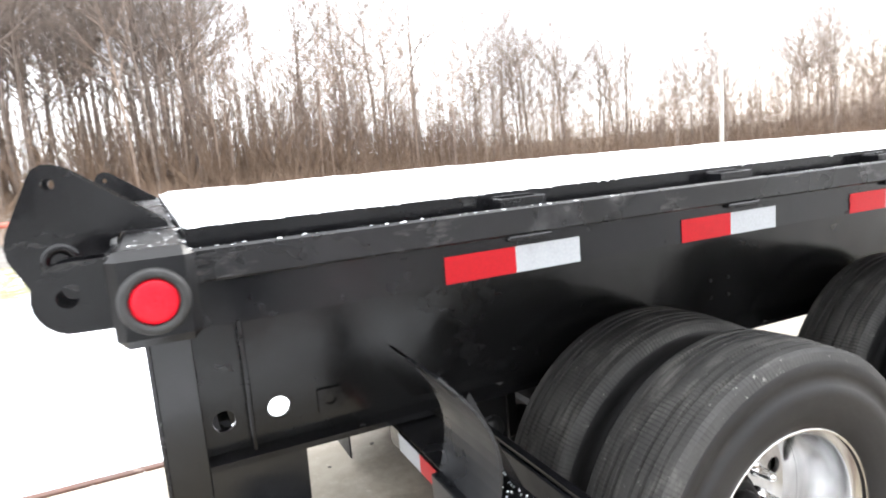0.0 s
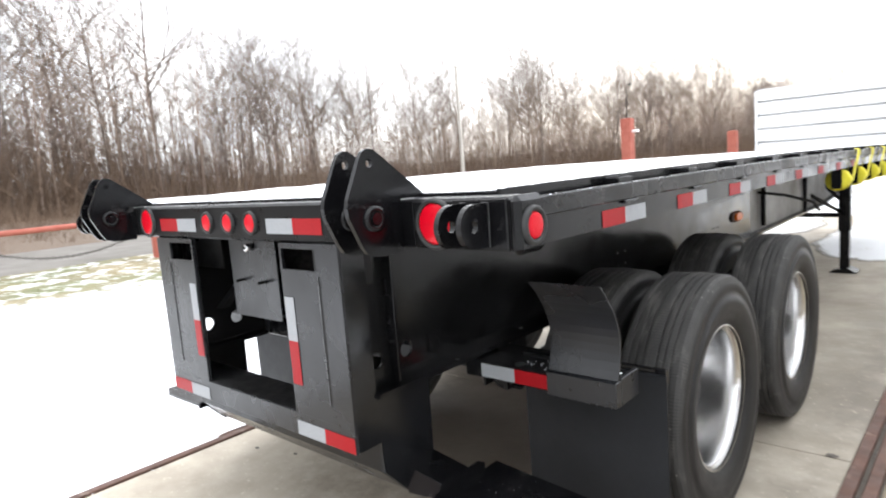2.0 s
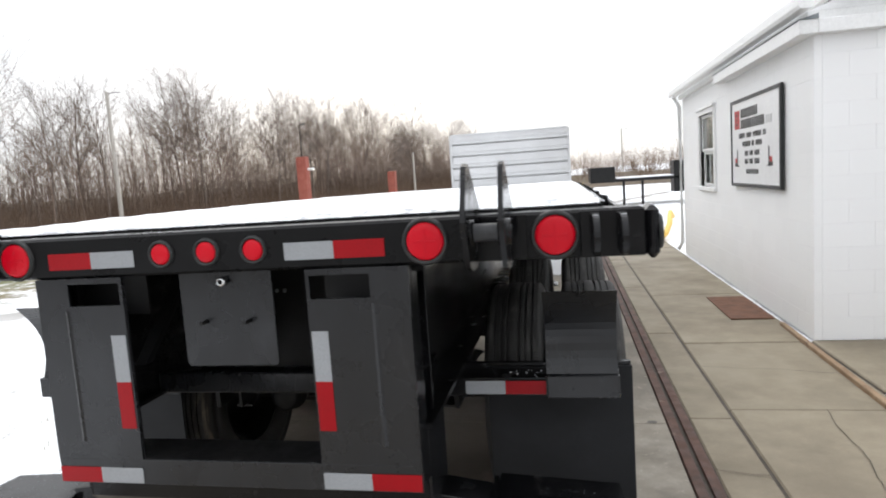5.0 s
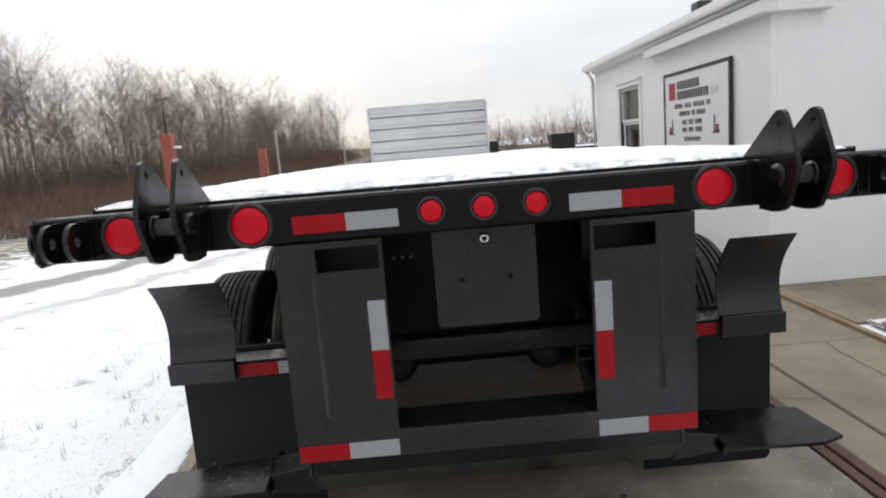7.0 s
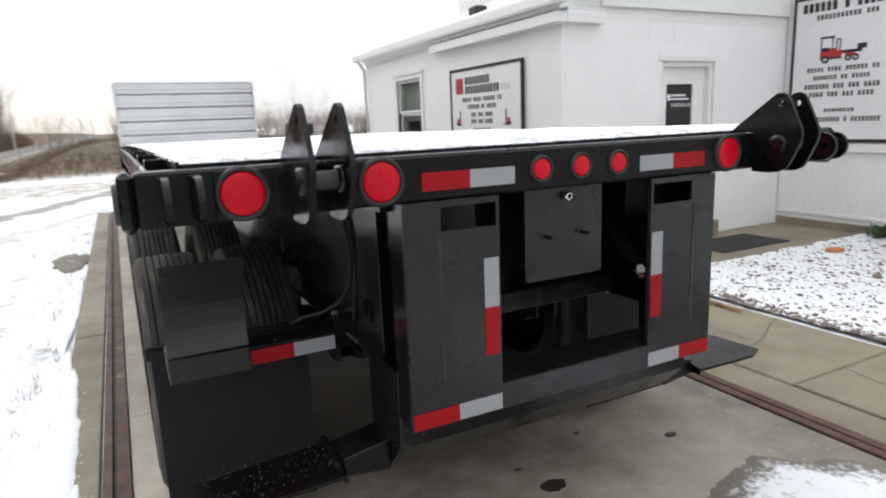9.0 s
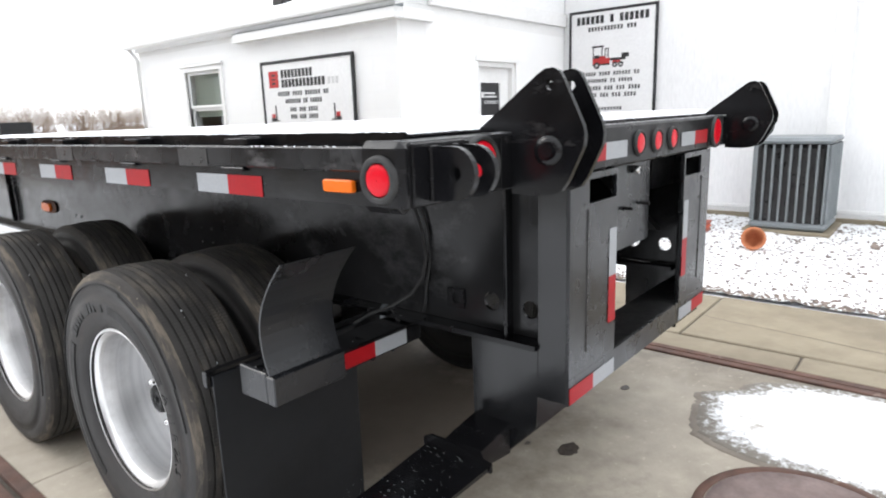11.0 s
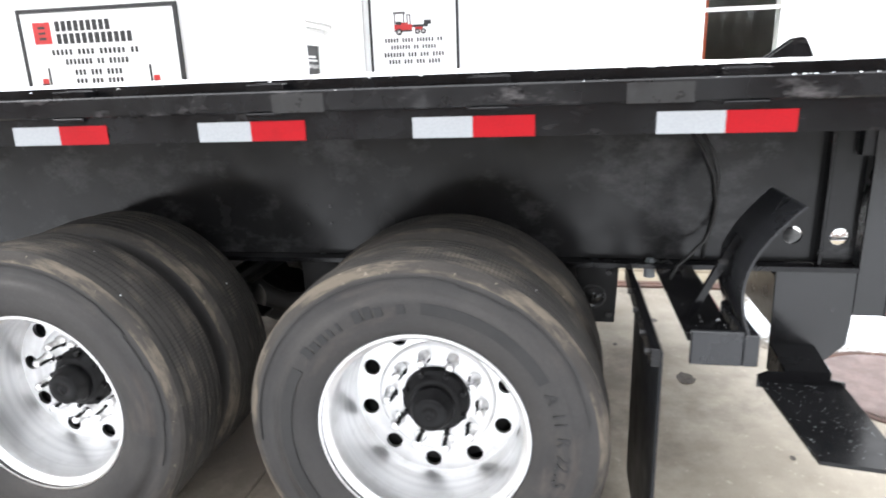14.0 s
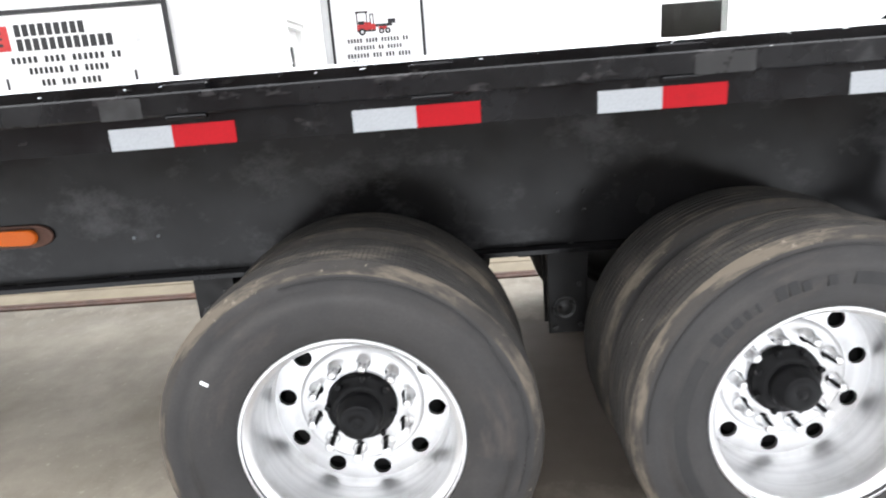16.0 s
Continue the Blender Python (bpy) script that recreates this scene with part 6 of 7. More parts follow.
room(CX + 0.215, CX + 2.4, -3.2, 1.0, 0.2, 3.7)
bm = B()
box(bm, CX + 0.50, CX + 0.56, -0.95, -0.875, 0.2, 2.56, 0.004)
rack = thing("storage_rack", "orange steel rack upright with a tan carton behind the window", "rack")
part("upright", bm, INTERIOR_RED, rack)
bm = B()
box(bm, CX + 0.45, CX + 0.75, -1.06, -0.86, 2.562, 2.86, 0.004)
part("carton", bm, CARTON, rack, "tan cardboard carton")

# wing window
y0, y1, z0, z1 = WIN_A
bm = B()
for a in ((y0 - 0.075, y0, z0 - 0.06, z1 + 0.07), (y1, y1 + 0.075, z0 - 0.06, z1 + 0.07), (y0, y1, z1, z1 + 0.07)):
    box(bm, AX - 0.028, AX + 0.05, *a, 0.004)
win_a = part("wing_window", bm, TRIM_WHITE, office, "white double-hung office window with grey-green room behind")
bm = B()
box(bm, AX - 0.045, AX + 0.05, y0 - 0.09, y1 + 0.09, z0 - 0.055, z0, 0.005)
part("window_sill", bm, TRIM_WHITE, win_a)
bm = B()
box(bm, AX - 0.05, AX + 0.0, y0 - 0.10, y1 + 0.10, z1 + 0.0705, z1 + 0.11, 0.005)
part("head_trim", bm, TRIM_WHITE, win_a)
for za, zb, off in ((z0, 1.73, 0.05), (1.73, z1, 0.02)):
    bm = B()
    for a in ((y0 + 0.002, y0 + 0.05, za, zb), (y1 - 0.05, y1 - 0.002, za, zb), (y0 + 0.05, y1 - 0.05, zb - 0.045, zb), (y0 + 0.05, y1 - 0.05, za, za + 0.04)):
        box(bm, AX + off, AX + off + 0.028, *a, 0.003)
    sash = part("sash", bm, TRIM_WHITE, win_a)
    bm = B()
    box(bm, AX + off + 0.010, AX + off + 0.016, y0 + 0.048, y1 - 0.048, za + 0.038, zb - 0.043)
    p = part("pane", bm, PANE, win_a)
    p.visible_shadow = False
bm = B()
for k in range(16):
    z = 1.60 + 0.04 * k
    prism(bm, [(AX + 0.112, z), (AX + 0.128, z + 0.044), (AX + 0.131, z + 0.044), (AX + 0.115, z)], "y", y0 + 0.03, y1 - 0.03)
part("window_blind", bm, BLIND, win_a, "pale green slatted blind, half lowered")
room(AX + 0.21, AX + 2.6, 6.9, 9.6, 0.3, 2.6, coat=INTERIOR_PALE)
bm = B()
box(bm, AX + 0.9, AX + 1.6, 7.4, 8.9, 0.3, 1.38, 0.01)
tagged(put("desk", bm, MESH_GREY), "grey office desk behind the wing window", "desk")

# door with glass, bars of unreadable lettering, frame and step
x0, x1, z0, z1 = DOOR_B
bm = B()
for a in ((x0, x0 + 0.06, z0, z1), (x1 - 0.06, x1, z0, z1), (x0 + 0.06, x1 - 0.06, z1 - 0.06, z1)):
    box(bm, a[0], a[1], BY + 0.03, BY + 0.16, a[2], a[3], 0.004)
door_frame = part("door_frame", bm, TRIM_WHITE, office)
bm = B()
gl = [(x0 + 0.185, 1.15), (x0 + 0.635, 1.15), (x0 + 0.635, 1.91), (x0 + 0.185, 1.91)]
plate_with_holes(bm, [(x0 + 0.062, z0 + 0.01), (x1 - 0.062, z0 + 0.01), (x1 - 0.062, z1 - 0.062), (x0 + 0.062, z1 - 0.062)], [gl], "y", BY + 0.10, BY + 0.145)
door = part("door", bm, TRIM_WHITE, office, "white entrance door with a dark glass light")
bm = B()
box(bm, gl[0][0], gl[1][0], BY + 0.118, BY + 0.124, 1.15, 1.91)
part("pane", bm, SIGN_BLACK, door, "dark door glass")
for xa, w, za, h in ((0.035, 0.055, 1.715, 0.075), (0.105, 0.24, 1.765, 0.022), (0.105, 0.29, 1.720, 0.022)):
    bm = B()
    box(bm, gl[0][0] + xa, gl[0][0] + xa + w, BY + 0.1145, BY + 0.1175, za, za + h)
    part("lettering_bar", bm, SIGN_WHITE, door)
word = bpy.data.curves.new("entrance_word", "FONT")
word.body, word.size, word.extrude = "ENTRANCE", 0.066, 0.001
tmp = bpy.data.objects.new("entrance_word", word)
me = bpy.data.meshes.new_from_object(tmp)
bpy.data.objects.remove(tmp)
me.materials.append(SIGN_WHITE)
ob = new("door_lettering", me)
ob.parent = door
ob["label"] = "white ENTRANCE lettering"
ob.matrix_basis = Matrix.Translation((gl[0][0] + 0.105, BY + 0.116, 1.635)) @ pose(0, 0, 0, 90)
bm = B()
cyl(bm, (x1 - 0.14, BY + 0.045, 1.12), (x1 - 0.14, BY + 0.0995, 1.12), 0.026, 0.018, 14)
part("door_handle", bm, CHROME, door)
bm = B()
box(bm, x0 - 0.06, x1 + 0.06, BY - 0.012, BY + 0.005, z1 + 0.002, z1 + 0.07, 0.004)
part("lintel", bm, TRIM_WHITE, office)
bm = B()
box(bm, x0 - 0.02, x1 + 0.02, BY - 0.16, BY + 0.16, -0.02, z0 - 0.004, 0.012)
part("step", bm, CONCRETE, office, "worn concrete doorstep")
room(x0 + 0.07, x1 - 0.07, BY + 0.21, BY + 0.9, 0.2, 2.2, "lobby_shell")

# ledge, trim, gutter, roof and gable of the wing
bm = B()
box(bm, AX - 0.14, AX - 0.002, BY - 0.10, 6.98, 2.545, 2.66, 0.006)
ledge = part("sign_ledge", bm, TRIM_WHITE, office, "white boxed ledge over the sign")
bm = B()
box(bm, AX - 0.001, 3.62, BY - 0.10, BY - 0.002, 2.545, 2.66, 0.006)
part("ledge_return", bm, TRIM_WHITE, ledge)
bm = B()
prism(bm, [(AX - 0.15, 2.661), (AX - 0.002, 2.661), (AX - 0.002, 2.70)], "y", BY - 0.11, 6.99)
part("ledge_flashing", bm, MESH_GREY, ledge)
bm = B()
box(bm, 3.625, CX - 0.005, BY - 0.045, BY - 0.002, 2.742, 2.93, 0.005)
part("frieze_board", bm, TRIM_WHITE, office)
bm = B()
box(bm, AX - 0.06, AX - 0.001, BY - 0.04, FAR_Y, 2.661, 2.74, 0.004)
part("frieze_board", bm, TRIM_WHITE, office)
bm = B()
g = [(AX - 0.20, 2.745), (AX - 0.185, 2.72), (AX - 0.11, 2.715), (AX - 0.085, 2.74), (AX - 0.085, 2.82), (AX - 0.20, 2.82)]
prism(bm, g, "y", BY - 0.25, FAR_Y + 0.15, 0.002)
gutter = part("gutter", bm, TRIM_WHITE, office, "white eaves gutter")
for gx, gy, top in ((AX - 0.05, FAR_Y - 0.06, 2.72),):
    bm = B()
    tube(bm, [(gx - 0.08, gy + 0.1, top), (gx - 0.01, gy, top - 0.18), (gx - 0.01, gy, 0.2), (gx - 0.08, gy, 0.08)], 0.035, 8)
    part("downspout", bm, TRIM_WHITE, office)
RISE = 0.36
bm = B()
prism(bm, [(AX + 0.22, 2.947), (CX + 0.011, 2.825 + RISE * (CX - AX + 0.13)), (CX + 0.011, 2.74 + RISE * (CX - AX + 0.13)), (AX + 0.22, 2.862)], "y", BY - 0.11, FAR_Y + 0.14)
roof = part("roof", bm, MESH_GREY, office, "low shingled roof under snow")
bm = B()
prism(bm, [(AX + 0.21, 2.9476), (CX + 0.011, 2.8252 + RISE * (CX - AX + 0.14)), (CX + 0.011, 2.862 + RISE * (CX - AX + 0.14)), (AX + 0.22, 2.982)], "y", BY - 0.12, FAR_Y + 0.15, 0.006)
part("roof_snow", bm, SNOW, roof, "smooth snow blanket")
for y, u in ((4.9, 0.55), (6.7, 0.55)):
    bm = B()
    x = AX + u
    box(bm, x - 0.10, x + 0.10, y - 0.12, y + 0.12, 2.86 + RISE * u, 2.99 + RISE * u, 0.02)
    part("roof_vent", bm, PAINT_DUSTY, roof, "dark low roof vent")
bm = B()
prism(bm, [(AX + 0.01, 2.7415), (CX - 0.006, 2.7415), (CX - 0.006, 2.735 + RISE * (CX - AX + 0.12)), (AX + 0.01, 2.76)], "y", BY + 0.002, BY + 0.19)
part("gable", bm, SIDING_WHITE, office)
bm = B()
prism(bm, [(AX + 0.16, 2.826), (CX - 0.006, 2.70 + RISE * (CX - AX + 0.19)), (CX - 0.006, 2.80 + RISE * (CX - AX + 0.19)), (AX + 0.16, 2.926)], "y", BY - 0.150, BY - 0.122, 0.003)
part("rake_board", bm, TRIM_WHITE, office)
bm = B()
box(bm, AX + 0.225, AX + 0.25, BY + 0.192, FAR_Y - 0.002, 2.7425, 2.861)
part("fascia", bm, TRIM_WHITE, office)
bm = B()
prism(bm, [(AX + 0.205, 2.860), (AX + 0.205, 2.942), (AX + 0.135, 2.942), (AX + 0.145, 2.862)], "y", BY - 0.10, FAR_Y + 0.10, 0.004)
part("eave_board", bm, TRIM_WHITE, office)
bm = B()
box(bm, AX + 0.2, CX - 0.004, FAR_Y - 0.2, FAR_Y - 0.004, 0, 2.735)
part("rear_wall", bm, MORTAR_WHITE, office)
bm = B()
box(bm, CX - 0.05, CX - 0.0085, 0.28, 0.47, 0.21, 5.15, 0.006)
part("corner_flashing", bm, TRIM_WHITE, hall_wall, "broad flat downpipe cover")
# security camera on the gable
cam_box = thing("security_camera", "small white security camera under the gable eave", "camera", at=(4.5, BY - 0.005, 3.12))
bm = B()
box(bm, -0.02, 0.02, -0.10, 0.0, -0.015, 0.015, 0.004)
part("bracket", bm, TRIM_WHITE, cam_box)
bm = B()
cyl(bm, (-0.10, -0.13, -0.02), (0.10, -0.10, 0.02), 0.04, None, 16)
part("housing", bm, TRIM_WHITE, cam_box)
bm = B()
cyl(bm, (-0.115, -0.133, -0.023), (-0.1005, -0.1305, -0.0201), 0.032, None, 16)
part("lens", bm, SIGN_BLACK, cam_box)


# ---- signs ----
def sign(name, label, y_a, y_b, z0, z1, face_x):
    """A framed board on a wall that faces -x; y_a is the reader's left edge."""
    e = thing(name, label, "sign")
    bm = B()
    box(bm, face_x - 0.024, face_x - 0.002, min(y_a, y_b), max(y_a, y_b), z0, z1)
    part("face", bm, SIGN_WHITE, e)
    f = 0.038
    lo, hi = min(y_a, y_b), max(y_a, y_b)
    for k, (a, b, c, d) in enumerate(((lo - f, lo, z0 - f, z1 + f), (hi, hi + f, z0 - f, z1 + f), (lo, hi, z1, z1 + f), (lo, hi, z0 - f, z0))):
        bm = B()
        box(bm, face_x - 0.034, face_x - 0.002, a, b, c, d, 0.003)
        part("frame_bar", bm, SIGN_BLACK, e, "black sign border")

    def line(text, left, right, base, height, material, thick=0.58):
        """A row of upright bars where letters stand; blanks stay open."""
        n = len(text)
        w = (right - left) / n
        bm = B()
        for i, ch in enumerate(text):
            if ch == " ":
                continue
            a, b = y_a - (left + w * (i + 0.14)), y_a - (left + w * (i + 0.14 + thick))
            box(bm, face_x - 0.0275, face_x - 0.0245, min(a, b), max(a, b), base, base + height)
        return tagged(part("lettering_bar", bm, material, e), kind="stuff")

    return e, line


def block_on(e, face_x, ya, yb, z0, z1, material, name, depth=0.0275, label=""):
    bm = B()
    box(bm, face_x - depth, face_x - 0.0245, min(ya, yb), max(ya, yb), z0, z1)
    return part(name, bm, material, e, label)


def forklift_print(e, face_x, y, z, h, flip):
    """A small printed forklift, drawn as plain shapes."""
    k = -1 if flip else 1
    block_on(e, face_x, y - k * 0.05 * h, y + k * 0.40 * h, z, z + 0.22 * h, SIGN_BLACK, "emblem_body")
    block_on(e, face_x, y - k * 0.02 * h, y + k * 0.32 * h, z + 0.22 * h, z + 0.48 * h, SIGN_RED, "emblem_cab", 0.0285)
    block_on(e, face_x, y - k * 0.20 * h, y - k * 0.10 * h, z, z + 1.0 * h, SIGN_BLACK, "emblem_mast", 0.029)
    block_on(e, face_x, y - k * 0.45 * h, y - k * 0.20 * h, z, z + 0.07 * h, SIGN_BLACK, "emblem_fork", 0.0285)


eq, line = sign("equipment_sign", "white company sign with black border and red square emblem", 6.50, 4.78, 1.31, 2.23, AX - 0.012)
block_on(eq, AX - 0.012, 6.50 - 0.13, 6.50 - 0.33, 1.93, 2.14, SIGN_RED, "emblem", label="red square emblem")
for za, zb in ((1.97, 1.995), (2.025, 2.045), (2.075, 2.10)):
    block_on(eq, AX - 0.012, 6.50 - 0.19, 6.50 - 0.27, za, zb, SIGN_BLACK, "emblem_bar", 0.0285)
line("#########", 0.38, 1.02, 2.045, 0.10, SIGN_BLACK, 0.70)
line("############", 0.38, 1.25, 1.925, 0.10, SIGN_BLACK, 0.70)
line("###", 1.29, 1.50, 1.93, 0.08, SIGN_GREY)
line("##### #### ###### ##", 0.30, 1.30, 1.82, 0.055, SIGN_BLACK)
line("####### ## #####", 0.44, 1.17, 1.725, 0.055, SIGN_BLACK)
line("### ### ####", 0.53, 1.08, 1.62, 0.055, SIGN_BLACK)
line("### ### ####", 0.53, 1.08, 1.53, 0.055, SIGN_BLACK)
line("#########", 0.58, 1.04, 1.42, 0.05, SIGN_BLACK)
forklift_print(eq, AX - 0.012, 6.50 - 0.20, 1.50, 0.20, False)
forklift_print(eq, AX - 0.012, 6.50 - 1.42, 1.50, 0.20, True)

gg, line = sign("company_sign", "tall white company sign with black border and red truck picture", 3.92, 2.64, 1.16, 2.90, CX - 0.010)
line("###### # ######", 0.08, 1.20, 2.74, 0.11, SIGN_BLACK, 0.70)
line("########### ###", 0.27, 1.02, 2.635, 0.06, SIGN_BLACK)
for ya, yb, za, zb, m in ((0.35, 0.62, 2.17, 2.245, SIGN_RED), (0.37, 0.46, 2.245, 2.29, SIGN_BLACK), (0.35, 0.365, 2.245, 2.40, SIGN_BLACK), (0.49, 0.505, 2.245, 2.40, SIGN_BLACK), (0.34, 0.52, 2.40, 2.425, SIGN_BLACK), (0.54, 0.555, 2.245, 2.385, SIGN_BLACK), (0.585, 0.60, 2.245, 2.385, SIGN_BLACK), (0.54, 0.60, 2.37, 2.386, SIGN_BLACK), (0.46, 0.56, 2.2455, 2.275, SIGN_RED), (0.6205, 0.86, 2.205, 2.24, SIGN_BLACK), (0.66, 0.78, 2.165, 2.204, SIGN_RED), (0.80, 0.91, 2.2405, 2.30, SIGN_BLACK), (0.35, 0.62, 2.145, 2.1695, SIGN_BLACK)):
    block_on(gg, CX - 0.010, 3.92 - ya, 3.92 - yb, za, zb, m, "emblem_shape")
for c, r in ((0.42, 0.048), (0.70, 0.040), (0.79, 0.040)):
    bm = B()
    cyl(bm, (CX - 0.0395, 3.92 - c, 2.145), (CX - 0.0345, 3.92 - c, 2.145), r, None, 16)
    part("emblem_wheel", bm, SIGN_BLACK, gg)
    bm = B()
    cyl(bm, (CX - 0.0410, 3.92 - c, 2.145), (CX - 0.0396, 3.92 - c, 2.145), r * 0.45, None, 12)
    part("emblem_hub", bm, SIGN_GREY, gg)
line("##### #### ###### ##", 0.19, 1.08, 2.00, 0.055, SIGN_BLACK)
line("####### ## #####", 0.28, 0.98, 1.90, 0.055, SIGN_BLACK)
line("####### ### ### ####", 0.17, 1.10, 1.79, 0.06, SIGN_BLACK)
line("#### ### ### ####", 0.24, 1.04, 1.69, 0.06, SIGN_BLACK)
line("########", 0.45, 0.83, 1.50, 0.045, SIGN_BLACK)
line("############ # ########", 0.14, 1.14, 1.38, 0.06, SIGN_BLACK)
bm = B()
box(bm, CX - 0.06, CX - 0.0085, 2.52, 4.02, 1.00, 1.10, 0.006)
part("sign_shelf_board", bm, TRIM_WHITE, hall_wall)


# ---- things by the building ----
bm = B()
box(bm, 4.62, 5.75, 3.10, 3.72, 0.003, 0.016, 0.004)
tagged(put("doormat", bm, MAT_BLACK), "black ribbed rubber doormat on the concrete walk", "doormat")
bm = B()
box(bm, 2.62, 3.03, 4.85, 5.95, 0.004, 0.016, 0.004)
tagged(put("doormat", bm, MAT_RUST), "rust-brown coarse mat beside the office wall", "doormat")

ac = thing("air_conditioner", "grey louvred outdoor air-conditioning unit on a pad", "air conditioner", at=(6.28, 0.66, 0.0))
bm = B()
box(bm, -0.46, 0.46, -0.46, 0.46, -0.03, 0.07, 0.01)
part("pad", bm, CONCRETE, ac)
bm = B()
box(bm, -0.37, 0.37, -0.37, 0.37, 0.07, 1.06, 0.05)
part("casing", bm, PAINT_DUSTY, ac)
bm = B()
box(bm, -0.41, 0.41, -0.41, 0.41, 1.0605, 1.13, 0.04)
part("top_cover", bm, MESH_GREY, ac)
bm = B()
box(bm, -0.40, 0.40, -0.40, 0.40, 0.071, 0.16, 0.03)
part("base_pan", bm, MESH_GREY, ac)
for side in range(4):
    for k in range(9):
        t = -0.36 + 0.09 * k
        bm = B()
        box(bm, t - 0.012, t + 0.012, -0.402, -0.372, 0.165, 1.055, 0.006)
        bmesh.ops.rotate(bm, verts=bm.verts[:], cent=(0, 0, 0), matrix=Matrix.Rotation(side * math.pi / 2, 3, "Z"))
        part("louvre", bm, MESH_GREY, ac)

# toppled pile of traffic cones on the gravel
cone = thing("traffic_cone", "leaning faded orange traffic cone in a stack of bases", "traffic cone", at=(5.52, 1.62, 0.03))
for k in range(3):
    bm = B()
    box(bm, -0.19 + 0.012 * k, 0.19 + 0.012 * k, -0.19, 0.19, 0.045 * k, 0.045 * k + 0.038, 0.012)
    part("cone_base", bm, CONE if k % 2 else RED_POST, cone)
bm = B()
lathe(bm, [(0.0, 0.145), (0.02, 0.135), (0.62, 0.035), (0.66, 0.030), (0.66, 0.018), (0.60, 0.018)], (0, 0, 0), "z", 24)
bmesh.ops.rotate(bm, verts=bm.verts[:], cent=(0, 0, 0), matrix=Matrix.Rotation(radians(14), 3, "Y"))
bmesh.ops.translate(bm, verts=bm.verts[:], vec=(0.035, 0, 0.155))
part("cone_body", bm, CONE, cone, "faded orange cone")


def leafy(x, y, count, reach, material, label):
    """A small low plant: many pointed leaves from one root."""
    bm = B()
    for _ in range(count):
        a, h, d = random.uniform(0, 6.3), random.uniform(0.04, 0.16), random.uniform(0.02, reach)
        root = Vector((x + random.gauss(0, reach * 0.3), y + random.gauss(0, reach * 0.3), 0.03))
        out, wide = Vector((math.cos(a), math.sin(a), 0)), Vector((-math.sin(a), math.cos(a), 0)) * random.uniform(0.008, 0.018)
        mid, tip = root + out * d * 0.5 + Vector((0, 0, h)), root + out * d + Vector((0, 0, h * random.uniform(0.6, 1.1)))
        vs = [bm.verts.new(p) for p in (root, mid + wide, tip, mid - wide)]
        bm.faces.new(vs)
    return tagged(put("low_plant", bm, material), label, "plant")


leafy(6.55, 2.50, 120, 0.20, LEAF, "small dark green plant at the foot of the wall")
bm = B()
lathe(bm, [(0.0, 0.001), (0.0, 0.075), (0.16, 0.105), (0.16, 0.12), (0.19, 0.12), (0.19, 0.10), (0.03, 0.065), (0.03, 0.001)], (0, 0, 0), "z", 24)
bmesh.ops.rotate(bm, verts=bm.verts[:], cent=(0, 0, 0), matrix=Matrix.Rotation(radians(-78), 3, "Y"))
bmesh.ops.rotate(bm, verts=bm.verts[:], cent=(0, 0, 0), matrix=Matrix.Rotation(radians(12), 3, "Z"))
bmesh.ops.translate(bm, verts=bm.verts[:], vec=(4.92, 0.77, 0.13))
tagged(put("flower_pot", bm, TERRACOTTA), "tipped terracotta pot lying on the snowy gravel", "pot")
bm = B()
prism(bm, [(5.33, 2.34), (5.50, 2.30), (5.56, 2.40), (5.44, 2.47), (5.35, 2.43)], "z", 0.02, 0.075, 0.012)
tagged(put("broken_brick", bm, TERRACOTTA), "broken orange brick lying on the snowy gravel", "brick")

# gravel bed under broken snow
bm = B()


def bed(x, y):
    return 0.008 + 0.018 * noise.noise(Vector((x * 2, y * 2, 5))) + 0.014 * noise.noise(Vector((x * 11, y * 11, 6))) + 0.03 * min(1, max(0, (x - 3.14) / 0.4))


grid(bm, 3.135, 6.82, -8.5, 2.77, 110, 330, bed)
m, n, l, b = nodes_of("snow_over_stones")
f = tex(n, l, 26, 5, 0.7)
sn = ramp(n, l, tex(n, l, 40, 3), 0.3, 0.7, (0.84, 0.86, 0.88), (0.90, 0.91, 0.92))
col = mixed(n, l, grey(n, l, f, 0.565, 0.63, 0, 1), sn, (0.15, 0.125, 0.105))
l.new(col, b.inputs["Base Color"])
b.inputs["Roughness"].default_value = 0.75
bump(n, l, b, f, 0.8, 0.03)
tagged(put("gravel_bed", bm, m), "landscape gravel half covered with broken snow", "gravel", kind="stuff")


def pebble(bm, p, r, flat=0.6):
    vs = []
    q = Euler((random.random() * 6, random.random() * 6, random.random() * 6)).to_matrix()
    for v in ((1, 0, 0), (-1, 0, 0), (0, 1, 0), (0, -1, 0), (0, 0, 1), (0, 0, -1)):
        w = q @ Vector(v) * r * random.uniform(0.75, 1.2)
        vs.append(bm.verts.new((p[0] + w.x, p[1] + w.y, p[2] + w.z * flat)))
    for a, b_, c in ((0, 2, 4), (2, 1, 4), (1, 3, 4), (3, 0, 4), (2, 0, 5), (1, 2, 5), (3, 1, 5), (0, 3, 5)):
        bm.faces.new((vs[a], vs[b_], vs[c]))


